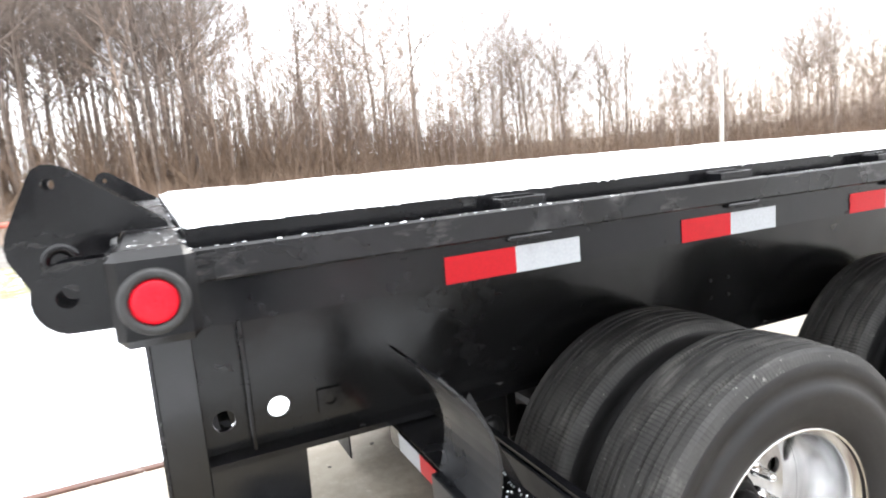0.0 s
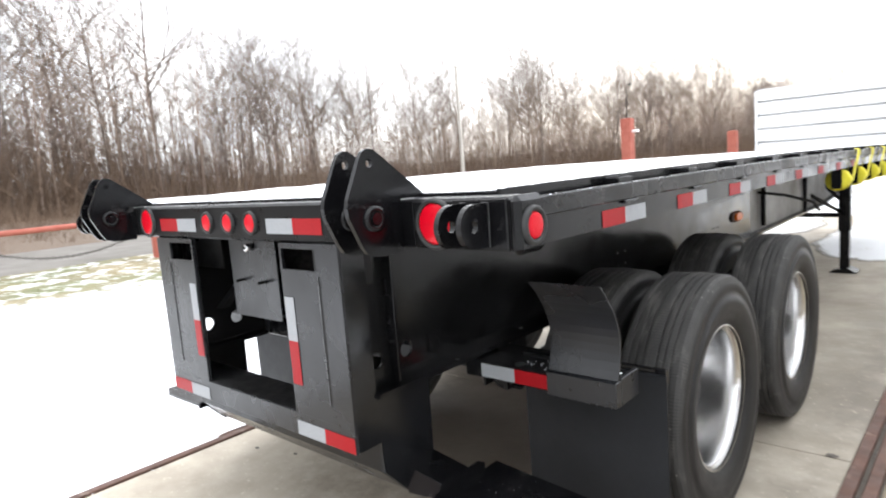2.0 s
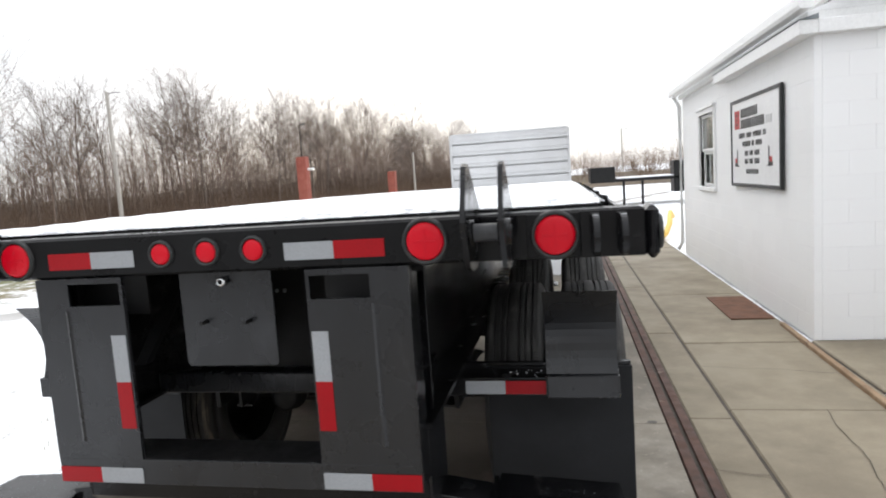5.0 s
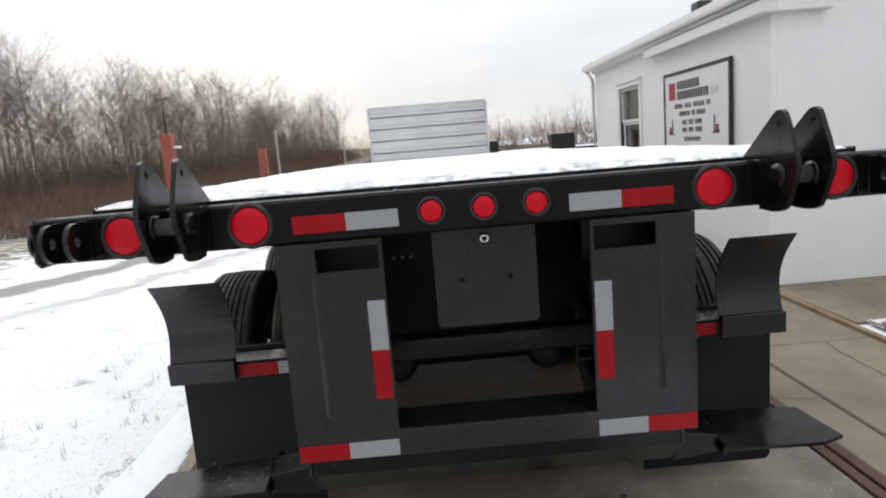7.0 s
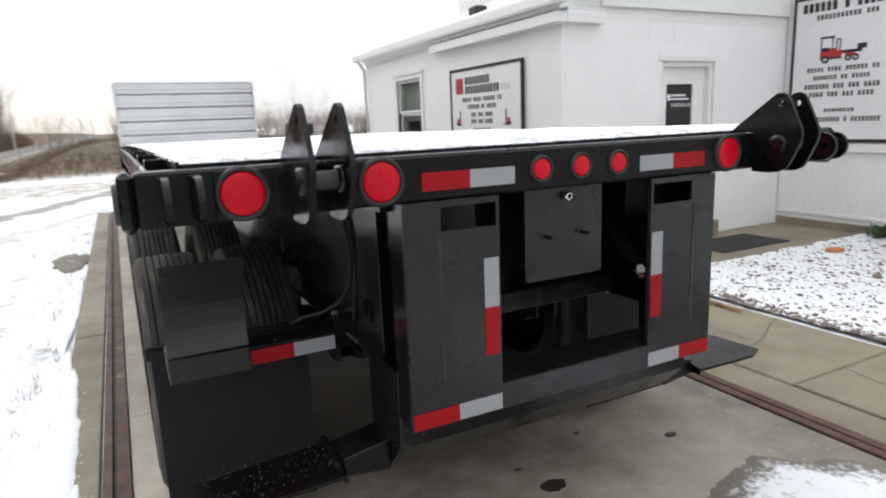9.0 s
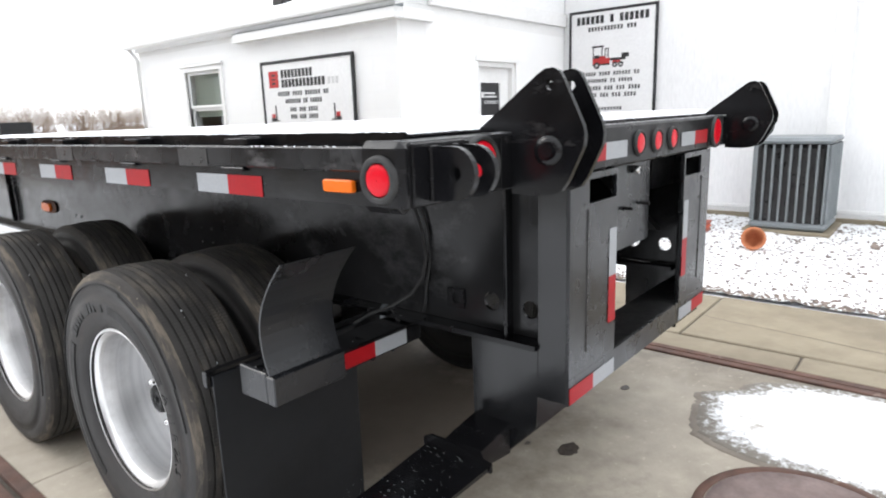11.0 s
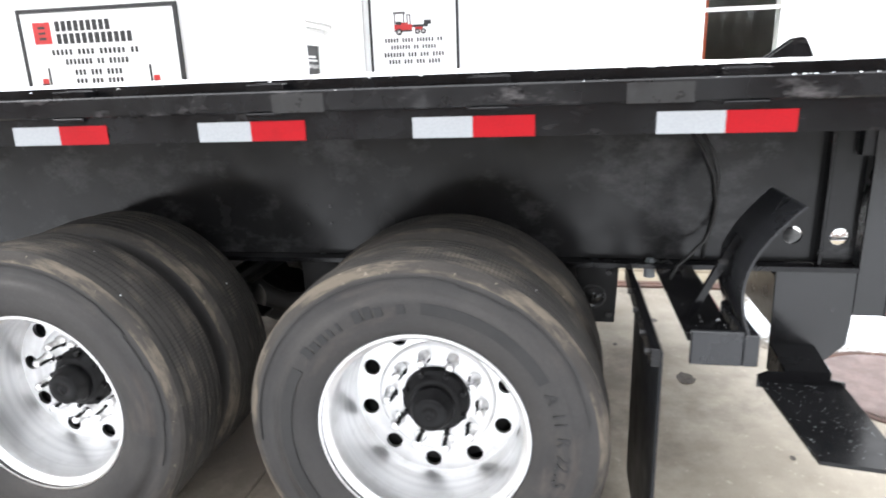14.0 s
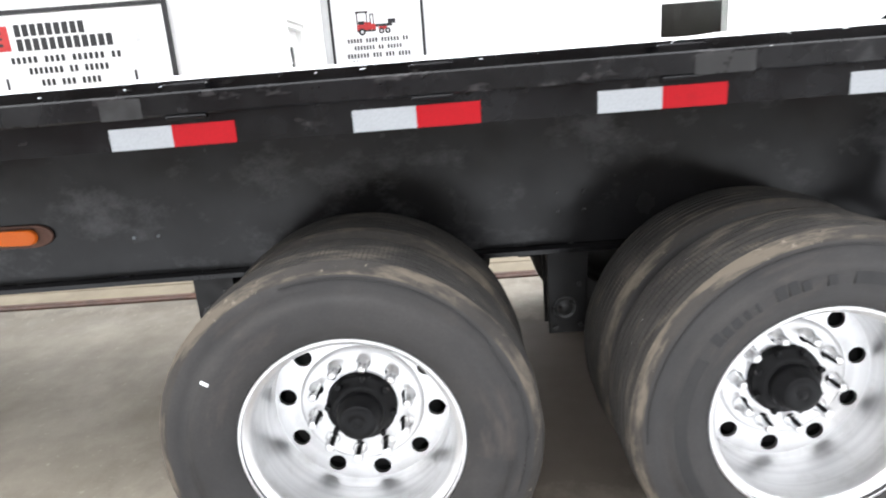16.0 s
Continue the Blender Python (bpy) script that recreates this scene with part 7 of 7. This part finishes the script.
bm = B()
for i in range(5200):
    x, y = random.uniform(3.14, 6.8), random.uniform(-4.5, 2.75)
    if random.random() < 0.25:
        x = 3.13 + abs(random.gauss(0, 0.06))
    pebble(bm, (x, y, bed(x, y) + 0.004), random.uniform(0.007, 0.020) * (1.6 if i % 9 == 0 else 1.0))
for i in range(9):
    x, y = random.uniform(3.4, 6.2), random.uniform(-3.2, 2.3)
    pebble(bm, (x, y, bed(x, y) + 0.02), random.uniform(0.05, 0.10), 0.7)
tagged(put("landscape_stones", bm, STONE), "dark red-brown landscape stones poking through snow", "stones", kind="stuff")

# painted blocks of the wing, laid in running bond
bm = B()
box(bm, 0.0, 0.06, 0.0005, 0.3995, 0.0005, 0.1995, 0.0011)
BLOCK_A = mesh_of("block", bm, BLOCK_WHITE)
bm = B()
box(bm, 0.0005, 0.3995, 0.0, 0.06, 0.0005, 0.1995, 0.0011)
BLOCK_B = mesh_of("block", bm, BLOCK_WHITE)


def lay(me, wall, lo, hi, op, at, axis):
    for row in range(13):
        z = 0.2 * row
        p = lo - (0.2 if row % 2 else 0.0)
        while p < hi - 0.02:
            a, b_ = max(p, lo), min(p + 0.4, hi)
            cuts = [(a, b_)]
            if z < op[3] - 0.02 and z + 0.2 > op[2] + 0.02:
                cuts = [(c, d) for c, d in ((a, min(b_, op[0])), (max(a, op[1]), b_)) if d - c > 0.03]
            for c, d in cuts:
                loc = (at, c, z) if axis == "x" else (c, at, z)
                sc_ = ((d - c) / 0.4)
                mm = Matrix.Translation(loc) @ Matrix.Diagonal((1, sc_, 1, 1) if axis == "x" else (sc_, 1, 1, 1))
                child("block", me, wall, mm)
            p += 0.4


lay(BLOCK_A, wing_wall, BY, FAR_Y, WIN_A, AX, "x")
lay(BLOCK_B, end_wall, AX + 0.064, CX - 0.02, DOOR_B, BY, "y")


# ---- beyond the yard ----
def fast_mesh(name, verts, faces, material):
    """A mesh from numpy arrays of points and triangles."""
    me = bpy.data.meshes.new(name)
    me.vertices.add(len(verts))
    me.vertices.foreach_set("co", np.asarray(verts, np.float32).ravel())
    me.loops.add(3 * len(faces))
    me.loops.foreach_set("vertex_index", np.asarray(faces, np.int32).ravel())
    me.polygons.add(len(faces))
    me.polygons.foreach_set("loop_start", np.arange(0, 3 * len(faces), 3, dtype=np.int32))
    me.materials.append(material)
    me.update(calc_edges=True)
    return me


rng = np.random.default_rng(7)


def limb(segs, p, d, length, r, forks, rise):
    """Grows a crooked limb; forks holds the count of side shoots at each joint, level by level."""
    n = 3 if forks else 2
    for i in range(n):
        d = d + rng.normal(0, 0.10, 3) + np.array((0, 0, rise))
        d /= np.linalg.norm(d)
        q = p + d * length / n
        ra, rb = r * (1 - 0.6 * i / n), r * (1 - 0.6 * (i + 1) / n)
        segs.append((p, q, ra, rb))
        p = q
        for k in range(forks[0] if forks else 0):
            side = rng.normal(0, 1, 3)
            side -= d * (side @ d)
            side /= np.linalg.norm(side)
            w = d * 0.85 + side * 0.52
            limb(segs, p, w / np.linalg.norm(w), length * rng.uniform(0.38, 0.68), rb * 0.6, forks[1:], rise)


def tree_segs(height, forks, per_joint, trunk_share, r, reach=0.26, joints=8):
    segs = []
    p, d = np.zeros(3), np.array((0.0, 0.0, 1.0))
    for i in range(joints):
        d = d + rng.normal(0, 0.032, 3)
        d[2] = abs(d[2])
        d /= np.linalg.norm(d)
        q = p + d * height / joints
        ra, rb = r * (1 - 0.88 * i / joints), r * (1 - 0.88 * (i + 1) / joints)
        segs.append((p, q, ra, rb))
        p = q
        f = (i + 1) / joints
        if f > trunk_share:
            for k in range(per_joint):
                a = rng.uniform(0, 2 * np.pi)
                w = np.array((np.cos(a) * 0.72, np.sin(a) * 0.72, rng.uniform(0.35, 0.95)))
                at = p - d * height / joints * rng.uniform(0, 0.9)
                limb(segs, at, w / np.linalg.norm(w), height * reach * rng.uniform(0.65, 1.15) * (0.35 + 0.75 * np.sin(np.pi * min(1.0, f) ** 1.25)), rb * 0.5 + 0.010, forks, 0.09)
    return segs


def as_mesh(segs, thin):
    """Three-sided tapered pieces."""
    a, b_ = np.array([s[0] for s in segs]), np.array([s[1] for s in segs])
    ra, rb = np.maximum(np.array([s[2] for s in segs]), thin), np.maximum(np.array([s[3] for s in segs]), thin * 0.6)
    d = b_ - a
    d /= np.linalg.norm(d, axis=1)[:, None] + 1e-9
    u = np.cross(d, np.tile((0.3, 0.8, 0.5), (len(d), 1)))
    u /= np.linalg.norm(u, axis=1)[:, None] + 1e-9
    v = np.cross(d, u)
    rows = []
    for k in range(3):
        c, s_ = np.cos(2 * np.pi * k / 3), np.sin(2 * np.pi * k / 3)
        rows.append(a + (u * c + v * s_) * ra[:, None])
    for k in range(3):
        c, s_ = np.cos(2 * np.pi * k / 3), np.sin(2 * np.pi * k / 3)
        rows.append(b_ + (u * c + v * s_) * rb[:, None])
    verts = np.stack(rows, 1).reshape(-1, 3)
    base = (np.arange(len(segs)) * 6)[:, None, None]
    tri = np.array([(0, 1, 4), (0, 4, 3), (1, 2, 5), (1, 5, 4), (2, 0, 3), (2, 3, 5)])[None]
    return verts, (base + tri).reshape(-1, 3)


def scatter(variants, places):
    """Joins turned and scaled copies of variants at (x, y, z, scale)."""
    vs, fs, n = [], [], 0
    for x, y, z, s_ in places:
        v, f = variants[rng.integers(len(variants))]
        a = rng.uniform(0, 2 * np.pi)
        rot = np.array(((np.cos(a), -np.sin(a), 0), (np.sin(a), np.cos(a), 0), (0, 0, 1)))
        vs.append(v @ rot.T * s_ + (x, y, z))
        fs.append(f + n)
        n += len(v)
    return np.concatenate(vs), np.concatenate(fs)


EDGE = [(-53, -60), (-50, -5), (-48, 25), (-44, 55), (-36, 85), (-30, 115), (-26.5, 142), (-24.5, 172), (-23.5, 200)]


def edge_at(f):
    f *= len(EDGE) - 1
    i = min(int(f), len(EDGE) - 2)
    t = f - i
    return tuple(EDGE[i][k] * (1 - t) + EDGE[i + 1][k] * t for k in (0, 1))


tall = [as_mesh(tree_segs(17.0, (2, 1), 4, 0.44, 0.17, 0.34), 0.010) for _ in range(10)]
slim = [as_mesh(tree_segs(12.5, (2,), 2, 0.30, 0.075, 0.30, 7), 0.009) for _ in range(10)]
whip = [as_mesh(tree_segs(8.5, (), 2, 0.25, 0.05, 0.22, 5), 0.011) for _ in range(12)]
stem = [as_mesh([s_ for k in range(7) for s_ in [(np.array((rng.normal(0, 0.35), rng.normal(0, 0.35), 0.0)), np.array((rng.normal(0, 0.9), rng.normal(0, 0.9), rng.uniform(1.6, 3.6))), 0.022, 0.008)]], 0.008) for _ in range(8)]


def along_edge(n, back, lo, hi, skew=1.0):
    out = []
    for _ in range(n):
        x, y = edge_at(rng.uniform(0, 1) ** 0.9)
        off = back[0] + (back[1] - back[0]) * rng.uniform(0, 1) ** skew
        grown = 1.40 - 0.40 * min(1.0, max(0.0, (y - 8) / 28))
        out.append((x - off * 0.9, y + off * 0.45, hill(x, y) - 0.1, rng.uniform(lo, hi) * grown))
    return out


def trees(name, label, variants, places, material):
    v, f = scatter(variants, places)
    ob = new(name, fast_mesh(name, v, f, material))
    return tagged(ob, label, "woods", kind="stuff")


trees("woods", "bare grey-brown winter woods behind the yard", tall, along_edge(125, (0, 34), 0.72, 1.12) + [p for p in along_edge(40, (-3, 4), 0.66, 1.0) if p[1] < 120] + [(-51 - rng.uniform(0, 22), rng.uniform(-26, 9), -0.1, rng.uniform(0.95, 1.4)) for _ in range(48)], BARK)
trees("sapling_thicket", "thin bare saplings crowding the edge of the woods", slim, along_edge(720, (-2, 40), 0.6, 1.2), TWIG)
trees("whip_thicket", "dense thin whips filling the edge of the woods", whip, along_edge(4700, (-1, 34), 0.55, 1.2), TWIG_DARK)
trees("brushwood", "dry brown brush and stems at the foot of the woods", stem, along_edge(4600, (-3, 16), 0.6, 1.55), BRUSH)

scrub = [(x, y, hill(x, y) - 0.05, rng.uniform(0.2, 0.5)) for x, y in ((rng.uniform(-44, -20), rng.uniform(-25, 75)) for _ in range(2000))]
scrub += [(x, y, hill(x, y) - 0.05, rng.uniform(0.35, 0.9)) for x, y in ((-20.5 - 26 * rng.uniform(0, 1) ** 1.4, rng.uniform(24, 210)) for _ in range(3000))]
scrub += [(x, y, hill(x, y) - 0.05, rng.uniform(0.12, 0.34)) for x, y in ((rng.uniform(-12.6, -0.5), rng.uniform(46, 150)) for _ in range(1300))]
scrub += [(x, y, hill(x, y) - 0.05, rng.uniform(0.08, 0.22)) for x, y in ((rng.uniform(-6.5, 0.3), rng.uniform(26.5, 46)) for _ in range(700))]
trees("dry_scrub", "low dry brown scrub between the fence and the woods", stem, scrub, BRUSH)

# far hedgerows and scattered trees to the north and east
far = [(rng.uniform(0, 170), rng.uniform(300, 380), 1.2, rng.uniform(0.7, 1.15) + (0.5 if k % 19 == 0 else 0)) for k in range(1000)]
trees("far_treeline", "distant bare treeline across snowy fields", whip, far, TWIG_DARK)
mid = [(rng.uniform(-1, 40), rng.uniform(54, 70), 0.6, rng.uniform(0.5, 1.0)) for _ in range(400)]
trees("scrub_bank", "brown scrub bank beyond the parking yard", stem, mid, BRUSH)
few = [(-5.5 + rng.normal(0, 1.6), 66 + rng.normal(0, 2.0), -0.6, rng.uniform(0.20, 0.34)) for _ in range(34)]
few += [(0.6 + rng.normal(0, 0.8), 74 + rng.normal(0, 1.5), 0.4, rng.uniform(0.22, 0.32)) for _ in range(5)]
few += [(rng.uniform(8, 34), rng.uniform(80, 150), 0.4, rng.uniform(0.35, 0.6)) for _ in range(22)]
trees("hedge_trees", "small bare trees along the far field edge", slim, few, TWIG)

# low earth bank with dry grass
bm = B()
grid(bm, -12, 60, 50, 76, 58, 26, lambda x, y: min(hill(x, y), 0.1) - 0.25 + 1.8 * math.exp(-((y - 63) / 7) ** 2) * (0.7 + 0.3 * noise.noise(Vector((x * 0.08, y * 0.1, 2)))) * ease((x + 9) / 9))
tagged(put("grass_bank", bm, BANK), "low bank of dry brown grass", "bank", kind="stuff")

# dead grass tufts that stand out of the snow
bm = B()
for i in range(520):
    near = random.random() < 0.5
    x = -(1.78 + 1.5 * random.random() ** 2.0) if near else -random.uniform(8.5, 13.5)
    y = random.uniform(-2.5, 12) if near else random.uniform(-6, 26)
    for k in range(random.randint(3, 7)):
        a, h = random.uniform(0, 6.3), random.uniform(0.03, 0.11 if near else 0.2)
        lean = random.uniform(0.01, 0.06)
        p = Vector((x + random.gauss(0, 0.02), y + random.gauss(0, 0.02), hill(x, y) - 0.005))
        w = Vector((math.cos(a + 1.57), math.sin(a + 1.57), 0)) * 0.0022
        bm.faces.new((bm.verts.new(p - w), bm.verts.new(p + w), bm.verts.new(p + Vector((lean * math.cos(a), lean * math.sin(a), h)))))
tagged(put("grass_tufts", bm, GRASS), "dead grass stalks poking through thin snow", "grass", kind="stuff")

# red pipe fence with a sagging chain
fence = thing("pipe_fence", "faded red pipe rail fence with a hanging chain", "fence", at=(-12.4, 0, 0))
POSTS = [1.48 + 3.6 * k for k in range(-4, 4)]
for y in POSTS:
    bm = B()
    box(bm, -0.075, 0.075, y - 0.075, y + 0.075, -0.2, 0.845, 0.008)
    part("post", bm, RED_POST, fence)
for y0, y1 in zip(POSTS, POSTS[1:]):
    bm = B()
    tube(bm, [(0, y0 + 0.002, 0.905), (0, y1 - 0.002, 0.905)], 0.06, 10)
    part("rail", bm, RED_POST, fence)
    bm = B()
    for i in range(56):
        f = i / 55
        y, z = y0 + 0.08 + (y1 - y0 - 0.16) * f, 0.70 - 0.42 * (1 - (2 * f - 1) ** 2)
        q = Matrix.Translation((-0.10, y, z)) @ Euler((radians(40 * (2 * f - 1)), 0, 0)).to_matrix().to_4x4() @ Euler((0, radians(90 * (i % 2)), 0)).to_matrix().to_4x4()
        ring = [q @ Vector((0.022 * math.cos(a), 0.042 * math.sin(a), 0)) for a in [2 * math.pi * j / 8 for j in range(8)]]
        tube(bm, ring + [ring[0]], 0.007, 4)
    part("chain", bm, CHAIN, fence, "dark sagging steel chain")

# red pillars with small lamps, and utility poles
for x, y, h, lamp in ((-12.95, 30.8, 3.30, True), (-11.12, 42.2, 2.38, False)):
    e = thing("red_pillar", "faded red square steel pillar at the yard edge", "pillar", group="red pillars", at=(x, y, 0))
    bm = B()
    box(bm, -0.27, 0.27, -0.27, 0.27, hill(x, y) - 0.3, h, 0.03)
    part("shaft", bm, RED_POST, e)
    if lamp:
        bm = B()
        cyl(bm, (0, 0, h), (0, 0, h + 1.7), 0.035, 0.025, 8)
        part("mast", bm, CHAIN, e)
        bm = B()
        box(bm, 0.30, 0.62, -0.12, 0.12, h - 0.75, h - 0.62, 0.03)
        part("lamp_head", bm, TRIM_WHITE, e)
        bm = B()
        cyl(bm, (0, 0, h + 1.7), (0.25, 0, h + 1.75), 0.03, None, 8)
        cyl(bm, (0.25, 0, h + 1.70), (0.25, 0, h + 1.82), 0.07, 0.05, 10)
        part("lamp", bm, SIGN_BLACK, e)
for x, y, h, r in ((-24.5, 30.8, 7.85, 0.13), (-19.4, 83.6, 5.5, 0.16), (-19.4, 156.5, 5.6, 0.20), (-12.0, 300.0, 8.6, 0.22), (-9.0, 350.0, 9.4, 0.22), (8.0, 78.0, 6.2, 0.10)):
    e = thing("utility_pole", "weathered pale timber utility pole", "pole", group="utility poles", at=(x, y, 0))
    bm = B()
    cyl(bm, (0, 0, hill(x, y) - 0.3), (0, 0, h), r, r * 0.8, 12)
    part("pole_shaft", bm, WOOD_POLE, e)
    bm = B()
    tube(bm, [(0, 0, h - 0.12), (0.5, 0.1, h - 0.05), (0.75, 0.15, h - 0.09)], 0.025, 6)
    part("arm", bm, CHAIN, e)

# swing gate hung on the second pillar
e = thing("swing_gate", "white tubular swing gate beside a red pillar", "gate", at=(-10.8, 42.2, 0))
bm = B()
tube(bm, [(0.0, 0, -0.42), (5.6, 0.3, -0.40)], 0.07, 8)
tube(bm, [(0.0, 0, -1.0), (5.6, 0.3, -0.98)], 0.05, 8)
part("gate_rail", bm, POST_WHITE, e)
for gx in (0.1, 2.8, 5.5):
    bm = B()
    tube(bm, [(gx, 0.3 * gx / 5.6, -1.5), (gx, 0.3 * gx / 5.6, -0.38)], 0.05, 8)
    part("gate_upright", bm, POST_WHITE, e)
bm = B()
box(bm, -1.25, -0.62, -0.25, 0.15, -0.55, -0.22, 0.04)
box(bm, -1.0, -0.88, -0.1, 0.0, -1.6, -0.552, 0.01)
part("gate_latch_box", bm, CHAIN, e, "dark steel latch box on a post")

# white guard posts with a straw-coloured rail along the road's edge
guard_row = thing("guard_rail", "row of weathered white guard posts with a tan rail", "guard rail")
spots_y = [47.5 + 4.4 * k for k in range(17)]
for y in spots_y:
    x = -11.9 + 0.010 * (y - 47.5)
    z = hill(x, y)
    bm = B()
    box(bm, x - 0.26, x + 0.26, y - 0.18, y + 0.18, z - 0.2, z + 0.72, 0.04)
    part("post", bm, POST_WHITE, guard_row)
for ya, yb in zip(spots_y, spots_y[1:]):
    xa, xb = (-11.9 + 0.010 * (y - 47.5) for y in (ya, yb))
    bm = B()
    tube(bm, [(xa, ya + 0.182, hill(xa, ya) + 0.42), ((xa + xb) / 2, (ya + yb) / 2, hill(xa, ya) + 0.30), (xb, yb - 0.182, hill(xb, yb) + 0.42)], 0.10, 6)
    part("rail", bm, STRAW, guard_row)

# yellow suction hose across the paving
bm = B()
tube(bm, [(1.86, 12.85, 0.06), (1.98, 12.3, 0.06), (2.12, 11.75, 0.06), (2.32, 11.35, 0.06), (2.55, 11.25, 0.06), (2.85, 11.6, 0.065), (3.15, 12.5, 0.10), (3.42, 13.7, 0.20), (3.6, 14.8, 0.34), (3.8, 16.0, 0.30), (4.1, 17.5, 0.06)], 0.062, 14)
tagged(put("yellow_hose", bm, YELLOW_HOSE, smooth=True), "thick bright yellow hose lying on the concrete", "hose")

# a second, parked flatbed far off
e = thing("parked_trailer", "parked black flatbed trailer with snow on its deck", "trailer", at=(2.1, 25.2, 0))
bm = B()
box(bm, 0.0, 1.0, 0.0, 2.3, 0.98, 1.62, 0.02)
part("front_bulkhead", bm, PAINT_DARK, e)
bm = B()
box(bm, 1.002, 9.0, 0.0, 2.4, 0.98, 1.10, 0.01)
part("deck", bm, PAINT_DARK, e)
bm = B()
box(bm, 1.05, 8.9, 0.05, 2.3, 1.101, 1.145, 0.01)
part("deck_snow", bm, SNOW, e)
for x in (1.35, 2.1):
    bm = B()
    box(bm, x - 0.05, x + 0.05, 0.25, 0.37, 0.0, 0.978, 0.008)
    part("landing_leg", bm, PAINT_DARK, e)
bm = B()
box(bm, 3.3, 4.3, 0.0, 0.9, 0.45, 1.72, 0.02)
part("tool_box", bm, PAINT_DARK, e)
for x in (6.3, 7.5):
    bm = B()
    lathe(bm, [(-0.3, 0.2), (-0.3, 0.48), (-0.24, 0.52), (0.24, 0.52), (0.3, 0.48), (0.3, 0.2), (-0.3, 0.2)], (x, 0.4, 0.52), "y", 24)
    part("tyre", bm, RUBBER, e)

# fire hydrant
e = thing("fire_hydrant", "small red fire hydrant standing in the snow", "hydrant", at=(-8.0, 17.6, 0))
bm = B()
lathe(bm, [(-0.05, 0.16), (0.06, 0.16), (0.07, 0.10), (0.45, 0.10), (0.47, 0.13), (0.52, 0.13), (0.60, 0.08), (0.66, 0.03), (0.70, 0.03), (0.70, 0.0005)], (0, 0, 0), "z", 20)
part("barrel", bm, SIGN_RED, e)
for s in (-1, 1):
    bm = B()
    cyl(bm, (s * 0.09, 0, 0.38), (s * 0.17, 0, 0.38), 0.05, 0.045, 12)
    part("outlet", bm, SIGN_RED, e)
